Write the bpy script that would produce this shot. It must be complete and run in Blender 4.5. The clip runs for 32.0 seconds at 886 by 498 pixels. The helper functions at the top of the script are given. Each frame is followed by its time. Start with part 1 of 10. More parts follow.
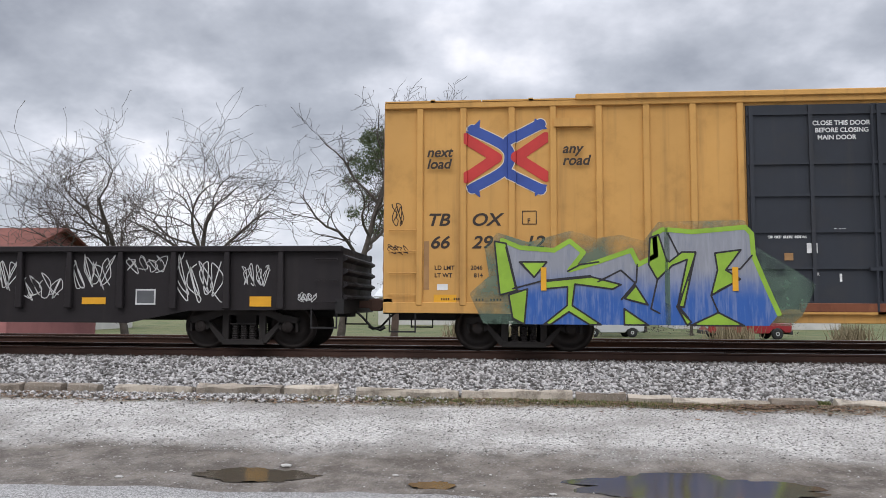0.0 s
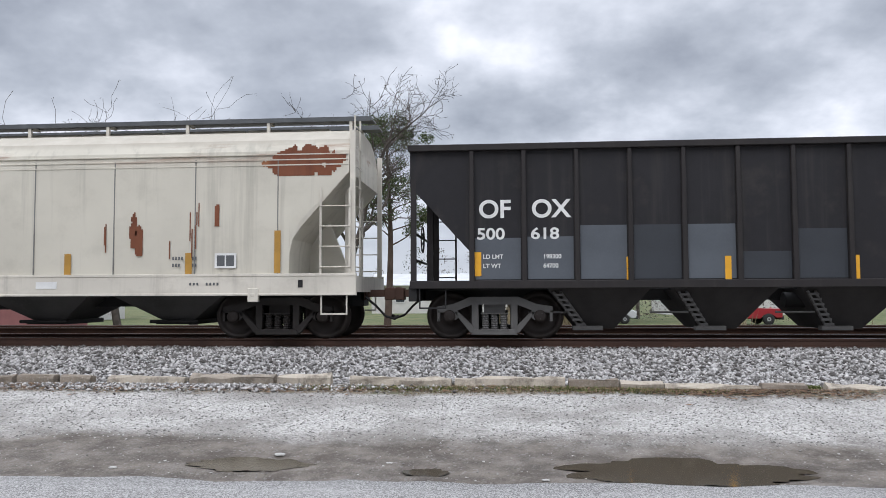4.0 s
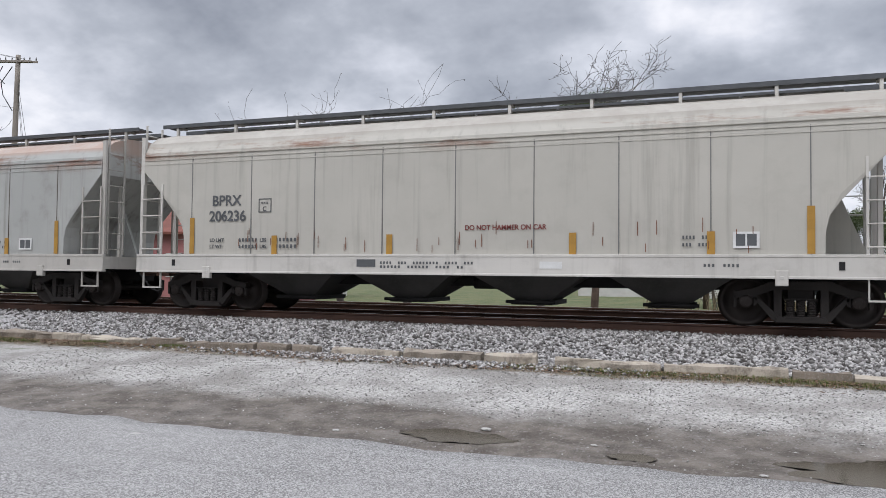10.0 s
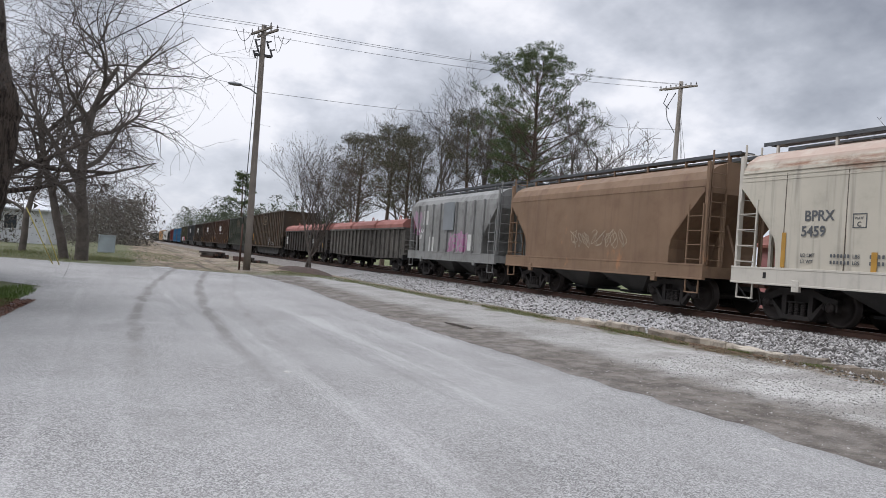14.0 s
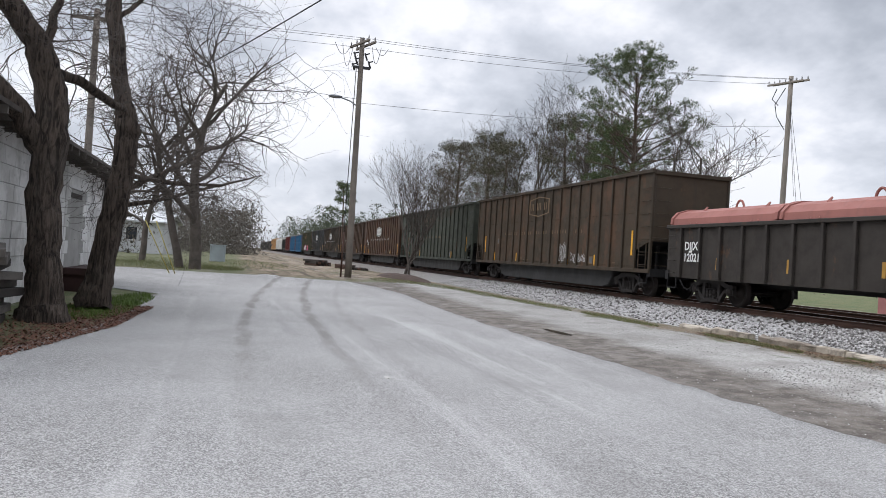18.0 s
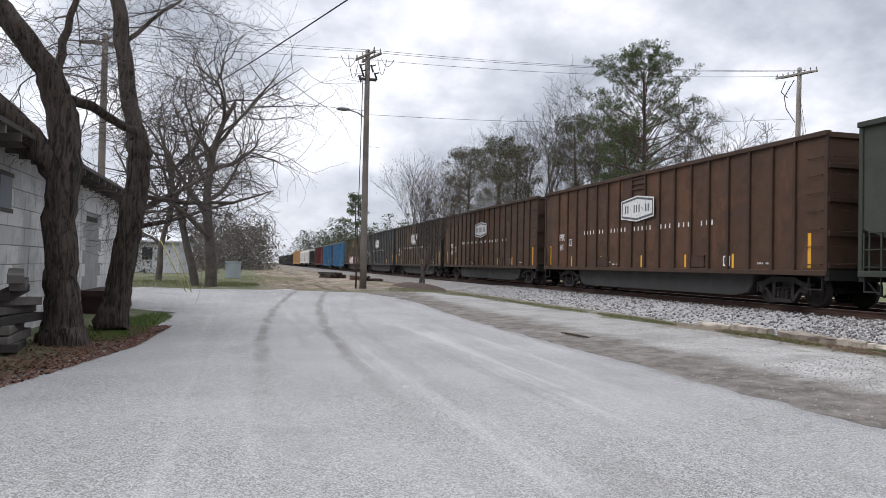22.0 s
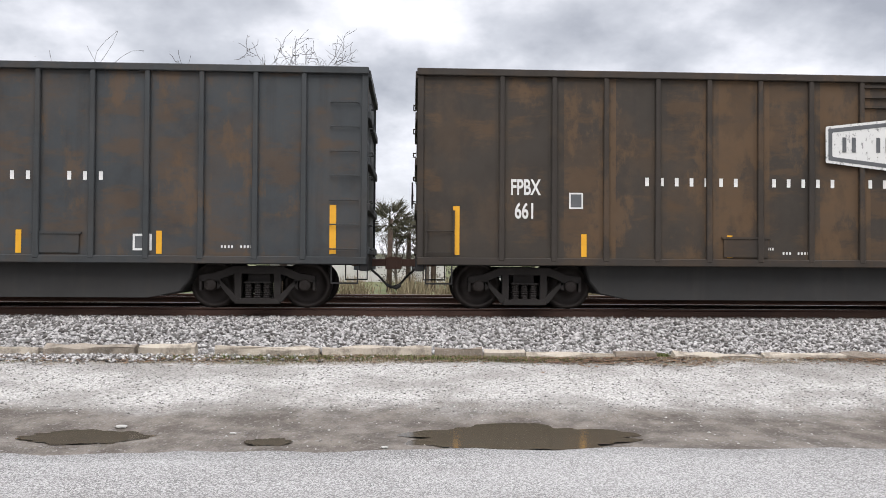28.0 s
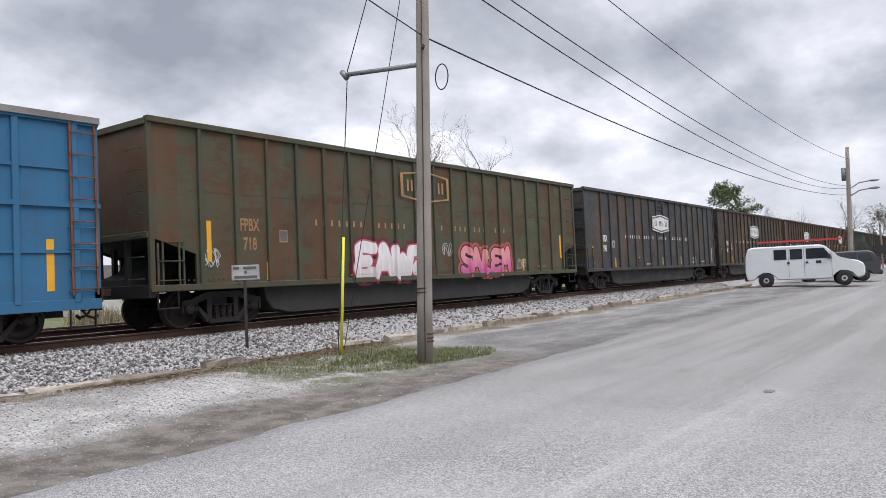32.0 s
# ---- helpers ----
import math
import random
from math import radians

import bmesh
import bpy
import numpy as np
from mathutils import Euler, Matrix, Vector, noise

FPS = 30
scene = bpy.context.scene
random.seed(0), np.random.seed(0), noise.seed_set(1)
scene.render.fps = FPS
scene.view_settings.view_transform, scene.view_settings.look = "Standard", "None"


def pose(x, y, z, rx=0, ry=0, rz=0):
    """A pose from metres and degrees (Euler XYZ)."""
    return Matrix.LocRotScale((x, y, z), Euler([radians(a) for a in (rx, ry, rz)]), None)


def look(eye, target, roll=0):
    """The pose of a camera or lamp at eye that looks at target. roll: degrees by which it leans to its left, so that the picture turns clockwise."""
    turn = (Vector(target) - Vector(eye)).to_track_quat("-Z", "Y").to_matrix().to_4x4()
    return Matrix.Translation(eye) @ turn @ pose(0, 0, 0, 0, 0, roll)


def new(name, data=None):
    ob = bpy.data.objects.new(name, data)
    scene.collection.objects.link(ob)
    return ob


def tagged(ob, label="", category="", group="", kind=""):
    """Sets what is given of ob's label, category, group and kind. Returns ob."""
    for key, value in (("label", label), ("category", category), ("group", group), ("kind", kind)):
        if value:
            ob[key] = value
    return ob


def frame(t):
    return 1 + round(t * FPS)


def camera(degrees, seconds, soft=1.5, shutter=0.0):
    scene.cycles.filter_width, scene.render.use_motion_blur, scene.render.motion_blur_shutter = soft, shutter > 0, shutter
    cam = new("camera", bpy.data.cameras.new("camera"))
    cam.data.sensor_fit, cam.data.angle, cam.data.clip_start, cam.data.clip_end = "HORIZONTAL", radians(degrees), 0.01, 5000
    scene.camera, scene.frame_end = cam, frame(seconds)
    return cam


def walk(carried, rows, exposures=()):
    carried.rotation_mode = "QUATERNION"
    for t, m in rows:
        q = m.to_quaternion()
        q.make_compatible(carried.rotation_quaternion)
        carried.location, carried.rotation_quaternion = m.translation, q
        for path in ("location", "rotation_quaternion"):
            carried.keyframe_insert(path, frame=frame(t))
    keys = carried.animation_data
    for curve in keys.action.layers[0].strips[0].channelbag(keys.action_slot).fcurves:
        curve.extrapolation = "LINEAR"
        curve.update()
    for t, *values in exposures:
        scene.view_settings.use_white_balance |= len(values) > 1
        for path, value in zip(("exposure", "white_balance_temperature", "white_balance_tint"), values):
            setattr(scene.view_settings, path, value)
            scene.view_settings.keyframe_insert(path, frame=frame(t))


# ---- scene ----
cam = camera(60.99, 32.0, soft=0.5)
walk(cam, [
    (0.0, pose(1.582, 0.817, 1.601, 94.254, -0.268, 5.367)),
    (0.5, pose(1.579, 0.812, 1.601, 94.284, -0.335, 5.319)),
    (1.0, pose(1.583, 0.808, 1.602, 94.282, -0.348, 5.237)),
    (1.5, pose(1.582, 0.809, 1.602, 94.221, -0.259, 5.075)),
    (2.0, pose(1.585, 0.815, 1.598, 94.133, -0.081, 4.925)),
    (2.5, pose(1.590, 0.813, 1.590, 93.996, 0.177, 4.856)),
    (3.0, pose(1.596, 0.817, 1.590, 93.791, 0.314, 4.865)),
    (3.5, pose(1.597, 0.810, 1.596, 93.571, 0.361, 4.862)),
    (4.0, pose(1.592, 0.815, 1.601, 93.364, 0.226, 4.848)),
    (4.5, pose(1.588, 0.823, 1.608, 93.187, 0.026, 4.859)),
    (6.5, pose(1.590, 0.825, 1.616, 92.569, 0.172, 4.826)),
    (7.0, pose(1.594, 0.824, 1.615, 92.43, 0.350, 4.842)),
    (7.5, pose(1.592, 0.824, 1.604, 92.38, 0.334, 4.864)),
    (8.0, pose(1.582, 0.824, 1.602, 92.37, 0.183, 4.961)),
    (8.5, pose(1.583, 0.829, 1.599, 92.39, 0.030, 5.919)),
    (9.0, pose(1.592, 0.826, 1.599, 92.42, -0.179, 8.601)),
    (9.5, pose(1.605, 0.819, 1.598, 92.24, -0.348, 13.525)),
    (10.0, pose(1.612, 0.805, 1.585, 91.94, -0.610, 20.461)),
    (10.5, pose(1.624, 0.780, 1.579, 91.362, -0.960, 28.326)),
    (11.0, pose(1.641, 0.756, 1.595, 90.84, -1.262, 36.175)),
    (11.5, pose(1.653, 0.757, 1.599, 90.409, -1.553, 43.463)),
    (12.0, pose(1.651, 0.760, 1.598, 90.218, -2.051, 49.820)),
    (12.5, pose(1.661, 0.758, 1.594, 90.207, -2.696, 55.271)),
    (13.0, pose(1.654, 0.753, 1.599, 90.345, -3.291, 59.833)),
    (13.5, pose(1.645, 0.751, 1.601, 90.576, -3.857, 63.672)),
    (14.0, pose(1.650, 0.755, 1.598, 90.820, -4.218, 66.932)),
    (14.5, pose(1.644, 0.753, 1.600, 90.964, -4.387, 69.582)),
    (15.0, pose(1.647, 0.759, 1.599, 90.927, -4.299, 71.558)),
    (15.5, pose(1.658, 0.769, 1.599, 90.796, -4.142, 72.835)),
    (17.5, pose(1.630, 0.758, 1.601, 90.651, -3.872, 74.176)),
    (18.0, pose(1.632, 0.766, 1.599, 90.779, -3.681, 74.386)),
    (18.5, pose(1.647, 0.770, 1.600, 90.918, -3.400, 74.624)),
    (19.0, pose(1.656, 0.766, 1.604, 91.033, -3.103, 74.829)),
    (19.5, pose(1.659, 0.770, 1.604, 91.123, -2.730, 75.015)),
    (20.0, pose(1.659, 0.769, 1.601, 91.189, -2.443, 75.152)),
    (20.5, pose(1.659, 0.765, 1.605, 91.210, -2.207, 75.232)),
    (21.0, pose(1.664, 0.765, 1.605, 91.246, -1.899, 75.327)),
    (21.5, pose(1.661, 0.767, 1.605, 91.290, -1.649, 75.398)),
    (22.0, pose(1.661, 0.778, 1.605, 91.300, -1.284, 75.486)),
    (22.5, pose(1.659, 0.778, 1.601, 91.194, -1.107, 75.492)),
    (23.0, pose(1.656, 0.774, 1.602, 90.901, -1.064, 75.290)),
    (23.5, pose(1.652, 0.773, 1.600, 90.430, -1.067, 74.808)),
    (24.0, pose(1.650, 0.764, 1.598, 89.854, -0.932, 73.486)),
    (24.5, pose(1.658, 0.766, 1.605, 89.275, -0.677, 70.532)),
    (25.0, pose(1.672, 0.760, 1.603, 88.796, -0.387, 65.080)),
    (25.5, pose(1.697, 0.761, 1.615, 88.350, -0.667, 54.942)),
    (26.0, pose(1.754, 0.770, 1.620, 87.903, -1.140, 41.861)),
    (28.5, pose(2.188, 0.779, 1.629, 91.096, 0.094, -12.206)),
    (29.0, pose(2.233, 0.798, 1.641, 91.584, 0.517, -22.021)),
    (29.5, pose(2.266, 0.826, 1.627, 91.721, 1.218, -31.430)),
    (30.0, pose(2.291, 0.847, 1.610, 91.74, 1.765, -39.358)),
    (30.5, pose(2.301, 0.860, 1.603, 91.481, 2.253, -45.285)),
    (31.0, pose(2.294, 0.860, 1.599, 91.529, 2.591, -49.487)),
    (31.5, pose(2.297, 0.854, 1.599, 91.764, 2.670, -52.159)),
    (32.0, pose(2.293, 0.849, 1.601, 92.189, 2.581, -53.905)),
], ((0.0, 0.0, 6300, 13), (3.0, 0.06, 6150, 12), (8.0, -0.06, 6250, 13), (13.0, -0.14, 6250, 13), (20.0, 0.02, 6250, 12), (25.0, 0.02, 6300, 14), (28.0, 0.38, 6550, 13), (29.0, 0.46, 6650, 12), (30.0, 0.32, 6700, 15), (31.0, 0.2, 6550, 17), (32.0, 0.12, 6350, 14)))

# ---- light: bright overcast sky, very soft sun ----
SUN_EL, SUN_ROT = radians(48), radians(200)


def make_world():
    w = bpy.data.worlds.new("overcast_sky")
    scene.world = w
    w.use_nodes = True
    n, k = w.node_tree.nodes, w.node_tree.links
    n.clear()
    out, bg = n.new("ShaderNodeOutputWorld"), n.new("ShaderNodeBackground")
    sky = n.new("ShaderNodeTexSky")
    sky.sky_type, sky.sun_disc, sky.sun_elevation, sky.sun_rotation = "NISHITA", False, SUN_EL, SUN_ROT
    dim = n.new("ShaderNodeVectorMath")
    dim.operation = "SCALE"
    dim.inputs["Scale"].default_value = 0.1
    k.new(sky.outputs[0], dim.inputs[0])
    co, sep = n.new("ShaderNodeTexCoord"), n.new("ShaderNodeSeparateXYZ")
    k.new(co.outputs["Generated"], sep.inputs[0])

    def math_node(op, a, b):
        m = n.new("ShaderNodeMath")
        m.operation = op
        for slot, v in zip(m.inputs, (a, b)):
            if isinstance(v, (int, float)):
                slot.default_value = v
            else:
                k.new(v, slot)
        return m.outputs[0]

    # cloud deck: directions laid onto a level sheet overhead
    rise = math_node("ADD", math_node("MAXIMUM", sep.outputs[2], 0.0), 0.42)
    flat = n.new("ShaderNodeCombineXYZ")
    k.new(math_node("DIVIDE", sep.outputs[0], rise), flat.inputs[0])
    k.new(math_node("DIVIDE", sep.outputs[1], rise), flat.inputs[1])
    big, fine = n.new("ShaderNodeTexNoise"), n.new("ShaderNodeTexNoise")
    for t, s, d, r in ((big, 1.45, 6, 0.53), (fine, 3.6, 6, 0.56)):
        t.inputs["Scale"].default_value, t.inputs["Detail"].default_value, t.inputs["Roughness"].default_value = s, d, r
        k.new(flat.outputs[0], t.inputs["Vector"])
    both = math_node("ADD", math_node("MULTIPLY", big.outputs[0], 0.72), math_node("MULTIPLY", fine.outputs[0], 0.28))
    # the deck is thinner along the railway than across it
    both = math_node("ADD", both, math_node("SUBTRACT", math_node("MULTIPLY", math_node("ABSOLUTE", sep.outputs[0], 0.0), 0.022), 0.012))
    ramp = n.new("ShaderNodeValToRGB")
    e = ramp.color_ramp.elements
    e[0].position, e[0].color = 0.37, (0.33, 0.355, 0.40, 1)
    e[1].position, e[1].color = 0.575, (1.08, 1.08, 1.09, 1)
    mid = e.new(0.455)
    mid.color = (0.53, 0.56, 0.605, 1)
    mid = e.new(0.525)
    mid.color = (0.80, 0.825, 0.87, 1)
    k.new(both, ramp.inputs[0])
    # brighter, plainer towards the horizon
    low = n.new("ShaderNodeMapRange")
    low.inputs[1].default_value, low.inputs[2].default_value, low.inputs[3].default_value, low.inputs[4].default_value = 0.0, 0.17, 0.7, 0.0
    k.new(sep.outputs[2], low.inputs[0])
    haze, mix = n.new("ShaderNodeMixRGB"), n.new("ShaderNodeMixRGB")
    haze.inputs[2].default_value = (0.76, 0.79, 0.835, 1)
    k.new(low.outputs[0], haze.inputs[0])
    k.new(ramp.outputs[0], haze.inputs[1])
    mix.inputs[0].default_value = 0.93
    k.new(dim.outputs[0], mix.inputs[1])
    k.new(haze.outputs[0], mix.inputs[2])
    k.new(mix.outputs[0], bg.inputs[0])
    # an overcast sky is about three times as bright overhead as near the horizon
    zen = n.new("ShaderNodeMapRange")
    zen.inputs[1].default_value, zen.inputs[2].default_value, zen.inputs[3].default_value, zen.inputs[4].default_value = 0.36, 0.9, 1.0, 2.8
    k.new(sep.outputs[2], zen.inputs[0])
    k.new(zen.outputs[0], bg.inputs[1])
    k.new(bg.outputs[0], out.inputs[0])


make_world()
sun = new("sun", bpy.data.lights.new("sun", "SUN"))
sun.data.energy, sun.data.angle, sun.data.color = 1.2, radians(40), (1.0, 0.97, 0.92)
sun.matrix_world = look((math.cos(SUN_EL) * math.sin(SUN_ROT) * 50, math.cos(SUN_EL) * math.cos(SUN_ROT) * 50, math.sin(SUN_EL) * 50), (0, 0, 0))
scene.view_settings.exposure = 0.0


# ---- node materials ----
class Nodes:
    """A short way to write a material's nodes."""

    def __init__(self, name):
        self.m = bpy.data.materials.new(name)
        self.m.use_nodes = True
        self.t = self.m.node_tree
        self.p = self.t.nodes["Principled BSDF"]
        self.co = self.t.nodes.new("ShaderNodeTexCoord").outputs["Object"]

    def put(self, slot, v):
        if hasattr(v, "is_linked"):
            self.t.links.new(v, slot)
        elif isinstance(v, (tuple, list)):
            slot.default_value = (*v, 1.0) if len(v) == 3 and len(slot.default_value) == 4 else v
        else:
            slot.default_value = v

    def mapped(self, scale=(1, 1, 1), shift=(0, 0, 0), of=None):
        n = self.t.nodes.new("ShaderNodeMapping")
        self.put(n.inputs[0], of if of is not None else self.co)
        n.inputs[1].default_value, n.inputs[3].default_value = shift, scale
        return n.outputs[0]

    def noise(self, scale, detail=4.0, rough=0.55, at=None, warp=0.0):
        n = self.t.nodes.new("ShaderNodeTexNoise")
        self.put(n.inputs["Vector"], at if at is not None else self.co)
        n.inputs["Scale"].default_value, n.inputs["Detail"].default_value = scale, detail
        n.inputs["Roughness"].default_value, n.inputs["Distortion"].default_value = rough, warp
        return n.outputs[0]

    def cells(self, scale, at=None, feature="F1", out="Distance"):
        n = self.t.nodes.new("ShaderNodeTexVoronoi")
        n.feature = feature
        self.put(n.inputs["Vector"], at if at is not None else self.co)
        n.inputs["Scale"].default_value = scale
        return n.outputs[out]

    def math(self, op, a, b=0.0):
        n = self.t.nodes.new("ShaderNodeMath")
        n.operation = op
        self.put(n.inputs[0], a)
        self.put(n.inputs[1], b)
        return n.outputs[0]

    def step(self, v, lo, hi, a=0.0, b=1.0):
        n = self.t.nodes.new("ShaderNodeMapRange")
        n.interpolation_type = "SMOOTHSTEP"
        self.put(n.inputs[0], v)
        for i, q in enumerate((lo, hi, a, b)):
            n.inputs[i + 1].default_value = q
        return n.outputs[0]

    def mix(self, fac, a, b, kind="MIX"):
        n = self.t.nodes.new("ShaderNodeMixRGB")
        n.blend_type = kind
        self.put(n.inputs[0], fac)
        self.put(n.inputs[1], a)
        self.put(n.inputs[2], b)
        return n.outputs[0]

    def xyz(self):
        n = self.t.nodes.new("ShaderNodeSeparateXYZ")
        self.put(n.inputs[0], self.co)
        return n.outputs

    def rand(self):
        return self.t.nodes.new("ShaderNodeObjectInfo").outputs["Random"]

    def island(self):
        return self.t.nodes.new("ShaderNodeNewGeometry").outputs["Random Per Island"]

    def bump(self, h, strength=0.3, dist=0.02):
        n = self.t.nodes.new("ShaderNodeBump")
        n.inputs["Strength"].default_value, n.inputs["Distance"].default_value = strength, dist
        self.put(n.inputs["Height"], h)
        self.put(self.p.inputs["Normal"], n.outputs[0])
        return self

    def done(self, colour, rough=0.7, metal=0.0, spec=0.5):
        self.put(self.p.inputs["Base Color"], colour)
        self.put(self.p.inputs["Roughness"], rough)
        self.put(self.p.inputs["Metallic"], metal)
        self.p.inputs["Specular IOR Level"].default_value = spec
        return self.m


def plain(name, c, rough=0.6, metal=0.0, vary=0.25, scale=6.0, bump=0.1, spec=0.4):
    """A surface of one colour with soft blotches and a fine grain."""
    n = Nodes(name)
    a, b = n.noise(scale * 0.3), n.noise(scale * 8, 3)
    dark = tuple(v * (1 - vary) for v in c)
    col = n.mix(n.step(a, 0.3, 0.7), dark, c)
    col = n.mix(n.math("MULTIPLY", n.step(b, 0.45, 0.75), vary * 0.6), col, tuple(min(1, v * 1.25) for v in c))
    n.bump(b, bump, 0.01)
    return n.done(col, rough, metal, spec)


PAINTS = set()


def car_paint(name, base, dirt=(0.06, 0.055, 0.05), rust=(0.16, 0.065, 0.03), grime=0.5, rusty=0.15, streak=0.4, seed=0.0, top_rust=0.0, rough=0.6, tags=(), panel=0.0, phase=0.0, roof_tint=None):
    """Weathered freight car paint: faded blotches, vertical streaks, rust spots, and rust in a band along the eaves."""
    n = Nodes(name)
    PAINTS.add(name)
    at = n.mapped(shift=(seed * 7.3, seed * 3.1, 0))
    blot = n.noise(0.55, 5, 0.6, at)
    col = n.mix(n.step(blot, 0.32, 0.68), tuple(v * (1 - 0.3 * grime) for v in base), tuple(min(1, v * 1.05) for v in base))
    run = n.noise(1.0, 5, 0.6, n.mapped((4.5, 4.5, 0.22), (seed, 0, 0)))
    col = n.mix(n.math("MULTIPLY", n.step(run, 0.5, 0.72), streak), col, dirt)
    soot = n.noise(1.6, 6, 0.65, at)
    col = n.mix(n.math("MULTIPLY", n.step(soot, 0.48, 0.75), grime), col, dirt)
    spots = n.noise(1.15, 8, 0.7, n.mapped((1, 1, 0.55), (seed * 2 + 5, 0, 3)))
    if panel:
        # panels between ribs weather each in its own way
        wn = n.t.nodes.new("ShaderNodeTexWhiteNoise")
        wn.noise_dimensions = "1D"
        n.put(wn.inputs["W"], n.math("FLOOR", n.math("ADD", n.math("DIVIDE", n.xyz()[0], panel), 40.5 + seed)))
        own = n.math("MULTIPLY", n.math("SUBTRACT", wn.outputs[0], 0.5), 0.13)
        spots = n.math("ADD", spots, own)
        fade = n.noise(0.9, 5, 0.65, n.mapped((1.3, 1, 1.0), (seed, 4, 1)))
        col = n.mix(n.step(n.math("ADD", fade, own), 0.42, 0.60, 0.0, min(0.8, 1.7 * rusty)), col, tuple(0.55 * a + 0.45 * b for a, b in zip(base, rust)))
        # rust scoured into the middle of each panel, in level smears
        across = n.math("ABSOLUTE", n.math("SUBTRACT", n.math("FRACT", n.math("ADD", n.math("DIVIDE", n.math("SUBTRACT", n.xyz()[0], phase), panel), 40.0)), 0.5))
        smear = n.math("ADD", n.noise(1.0, 6, 0.66, n.mapped((0.8, 1, 2.4), (seed + 3, 0, 7))), n.math("MULTIPLY", own, 0.6))
        smear = n.math("MULTIPLY", n.step(smear, 0.47, 0.60), n.step(across, 0.44, 0.30))
        col = n.mix(n.math("MULTIPLY", smear, min(0.85, 2.0 * rusty)), col, n.mix(n.noise(2.2, 4), tuple(v * 0.62 for v in rust), rust))
    lo, hi = (0.60 - 0.25 * rusty, 0.70 - 0.25 * rusty) if panel else (0.72 - 0.3 * rusty, 0.80 - 0.25 * rusty)
    col = n.mix(n.step(spots, lo, hi, 0, min(1.0, 0.35 + rusty)), col, rust)
    if top_rust:
        # rust along the eaves, running down where it is heavy
        z = n.xyz()[2]
        drop = n.math("MULTIPLY", n.math("SUBTRACT", n.noise(1.1, 6, 0.65, n.mapped((0.9, 1, 0.5), (seed, 2, 0))), 0.48), 0.35 + 3.4 * top_rust ** 2)
        edge = n.math("ADD", z, drop)
        band = n.math("MULTIPLY", n.step(edge, 3.32 - 0.45 * top_rust, 3.58 - 0.1 * top_rust), n.step(z, 3.80, 3.64, 0.10, 1.0))
        band = n.math("MULTIPLY", band, n.step(n.noise(0.9, 6, 0.68, n.mapped((0.4, 1, 3.0), (seed + 9, 0, 0))), 0.50 - 0.16 * top_rust, 0.68 - 0.12 * top_rust))
        col = n.mix(n.math("MULTIPLY", band, 0.9), col, n.mix(n.noise(5, 5, 0.7), tuple(v * 0.6 for v in rust), tuple(v * 1.25 for v in rust)))
    if roof_tint:
        col = n.mix(n.math("MULTIPLY", n.step(n.xyz()[2], 3.66, 3.80), n.step(soot, 0.25, 0.6, 0.4, 0.85)), col, roof_tint)
    for x0, x1, z0, z1, low, high, edge, size, cover in tags:
        # sprayed lettering: swollen cells with an outline, inside a ragged patch
        xs, ys, zs = n.xyz()
        rag = n.math("MULTIPLY", n.math("SUBTRACT", n.noise(2.4, 3, 0.5, n.mapped(shift=(x0, 0, seed))), 0.5), 0.9)
        px_, pz_ = n.math("ADD", xs, rag), n.math("ADD", zs, n.math("MULTIPLY", rag, 0.8))
        inside = n.math("MULTIPLY", n.math("MULTIPLY", n.step(px_, x0, x0 + 0.06), n.step(px_, x1, x1 - 0.06)), n.math("MULTIPLY", n.step(pz_, z0, z0 + 0.05), n.step(pz_, z1, z1 - 0.05)))
        near_side = n.step(ys, -1.3, -1.35)
        at2 = n.mapped((size * 1.0, 0.0, size * 0.42), (x0 + seed, 0, 0))
        warp = n.t.nodes.new("ShaderNodeVectorMath")
        warp.operation = "ADD"
        n.put(warp.inputs[0], at2)
        wv = n.t.nodes.new("ShaderNodeTexNoise")
        n.put(wv.inputs["Vector"], at2)
        wv.inputs["Scale"].default_value = 1.3
        n.put(warp.inputs[1], wv.outputs["Color"])
        rim = n.cells(1.0, warp.outputs[0], "DISTANCE_TO_EDGE")
        fill = n.mix(n.step(zs, z0 + 0.15, z1 - 0.2), low, high)
        fill = n.mix(n.math("MULTIPLY", n.step(n.noise(6, 4, 0.65, n.mapped((1.6, 1, 0.16))), 0.42, 0.66), 0.6), fill, tuple(min(1, v * 1.55 + 0.06) for v in high))
        fill = n.mix(n.math("MULTIPLY", n.step(n.noise(5, 4, 0.65, n.mapped((2.2, 1, 0.3), (3, 0, 1))), 0.52, 0.7), 0.45), fill, tuple(v * 0.45 for v in low))
        fill = n.mix(n.step(rim, 0.035, 0.055), edge, fill)
        swirl = n.noise(0.85, 1.5, 0.4, n.mapped((size * 1.1, 0.0, size * 0.6), (x0 * 3 + seed, 0, 2)))
        for level in (0.40, 0.49, 0.58):
            off = n.math("ABSOLUTE", n.math("SUBTRACT", swirl, level))
            fill = n.mix(n.math("MULTIPLY", n.step(off, 0.011, 0.005), 0.8), fill, edge)
        fill = n.mix(n.math("MULTIPLY", n.step(swirl, 0.66, 0.70), 0.6), fill, tuple(v * 0.6 for v in edge))
        col = n.mix(n.math("MULTIPLY", n.math("MULTIPLY", inside, near_side), n.math("MULTIPLY", n.step(rim, 0.0, 0.02, 0.55, 1.0), cover)), col, fill)
    grain = n.noise(40, 3)
    n.bump(n.math("ADD", n.math("MULTIPLY", grain, 0.3), n.math("MULTIPLY", blot, 0.7)), 0.12, 0.02)
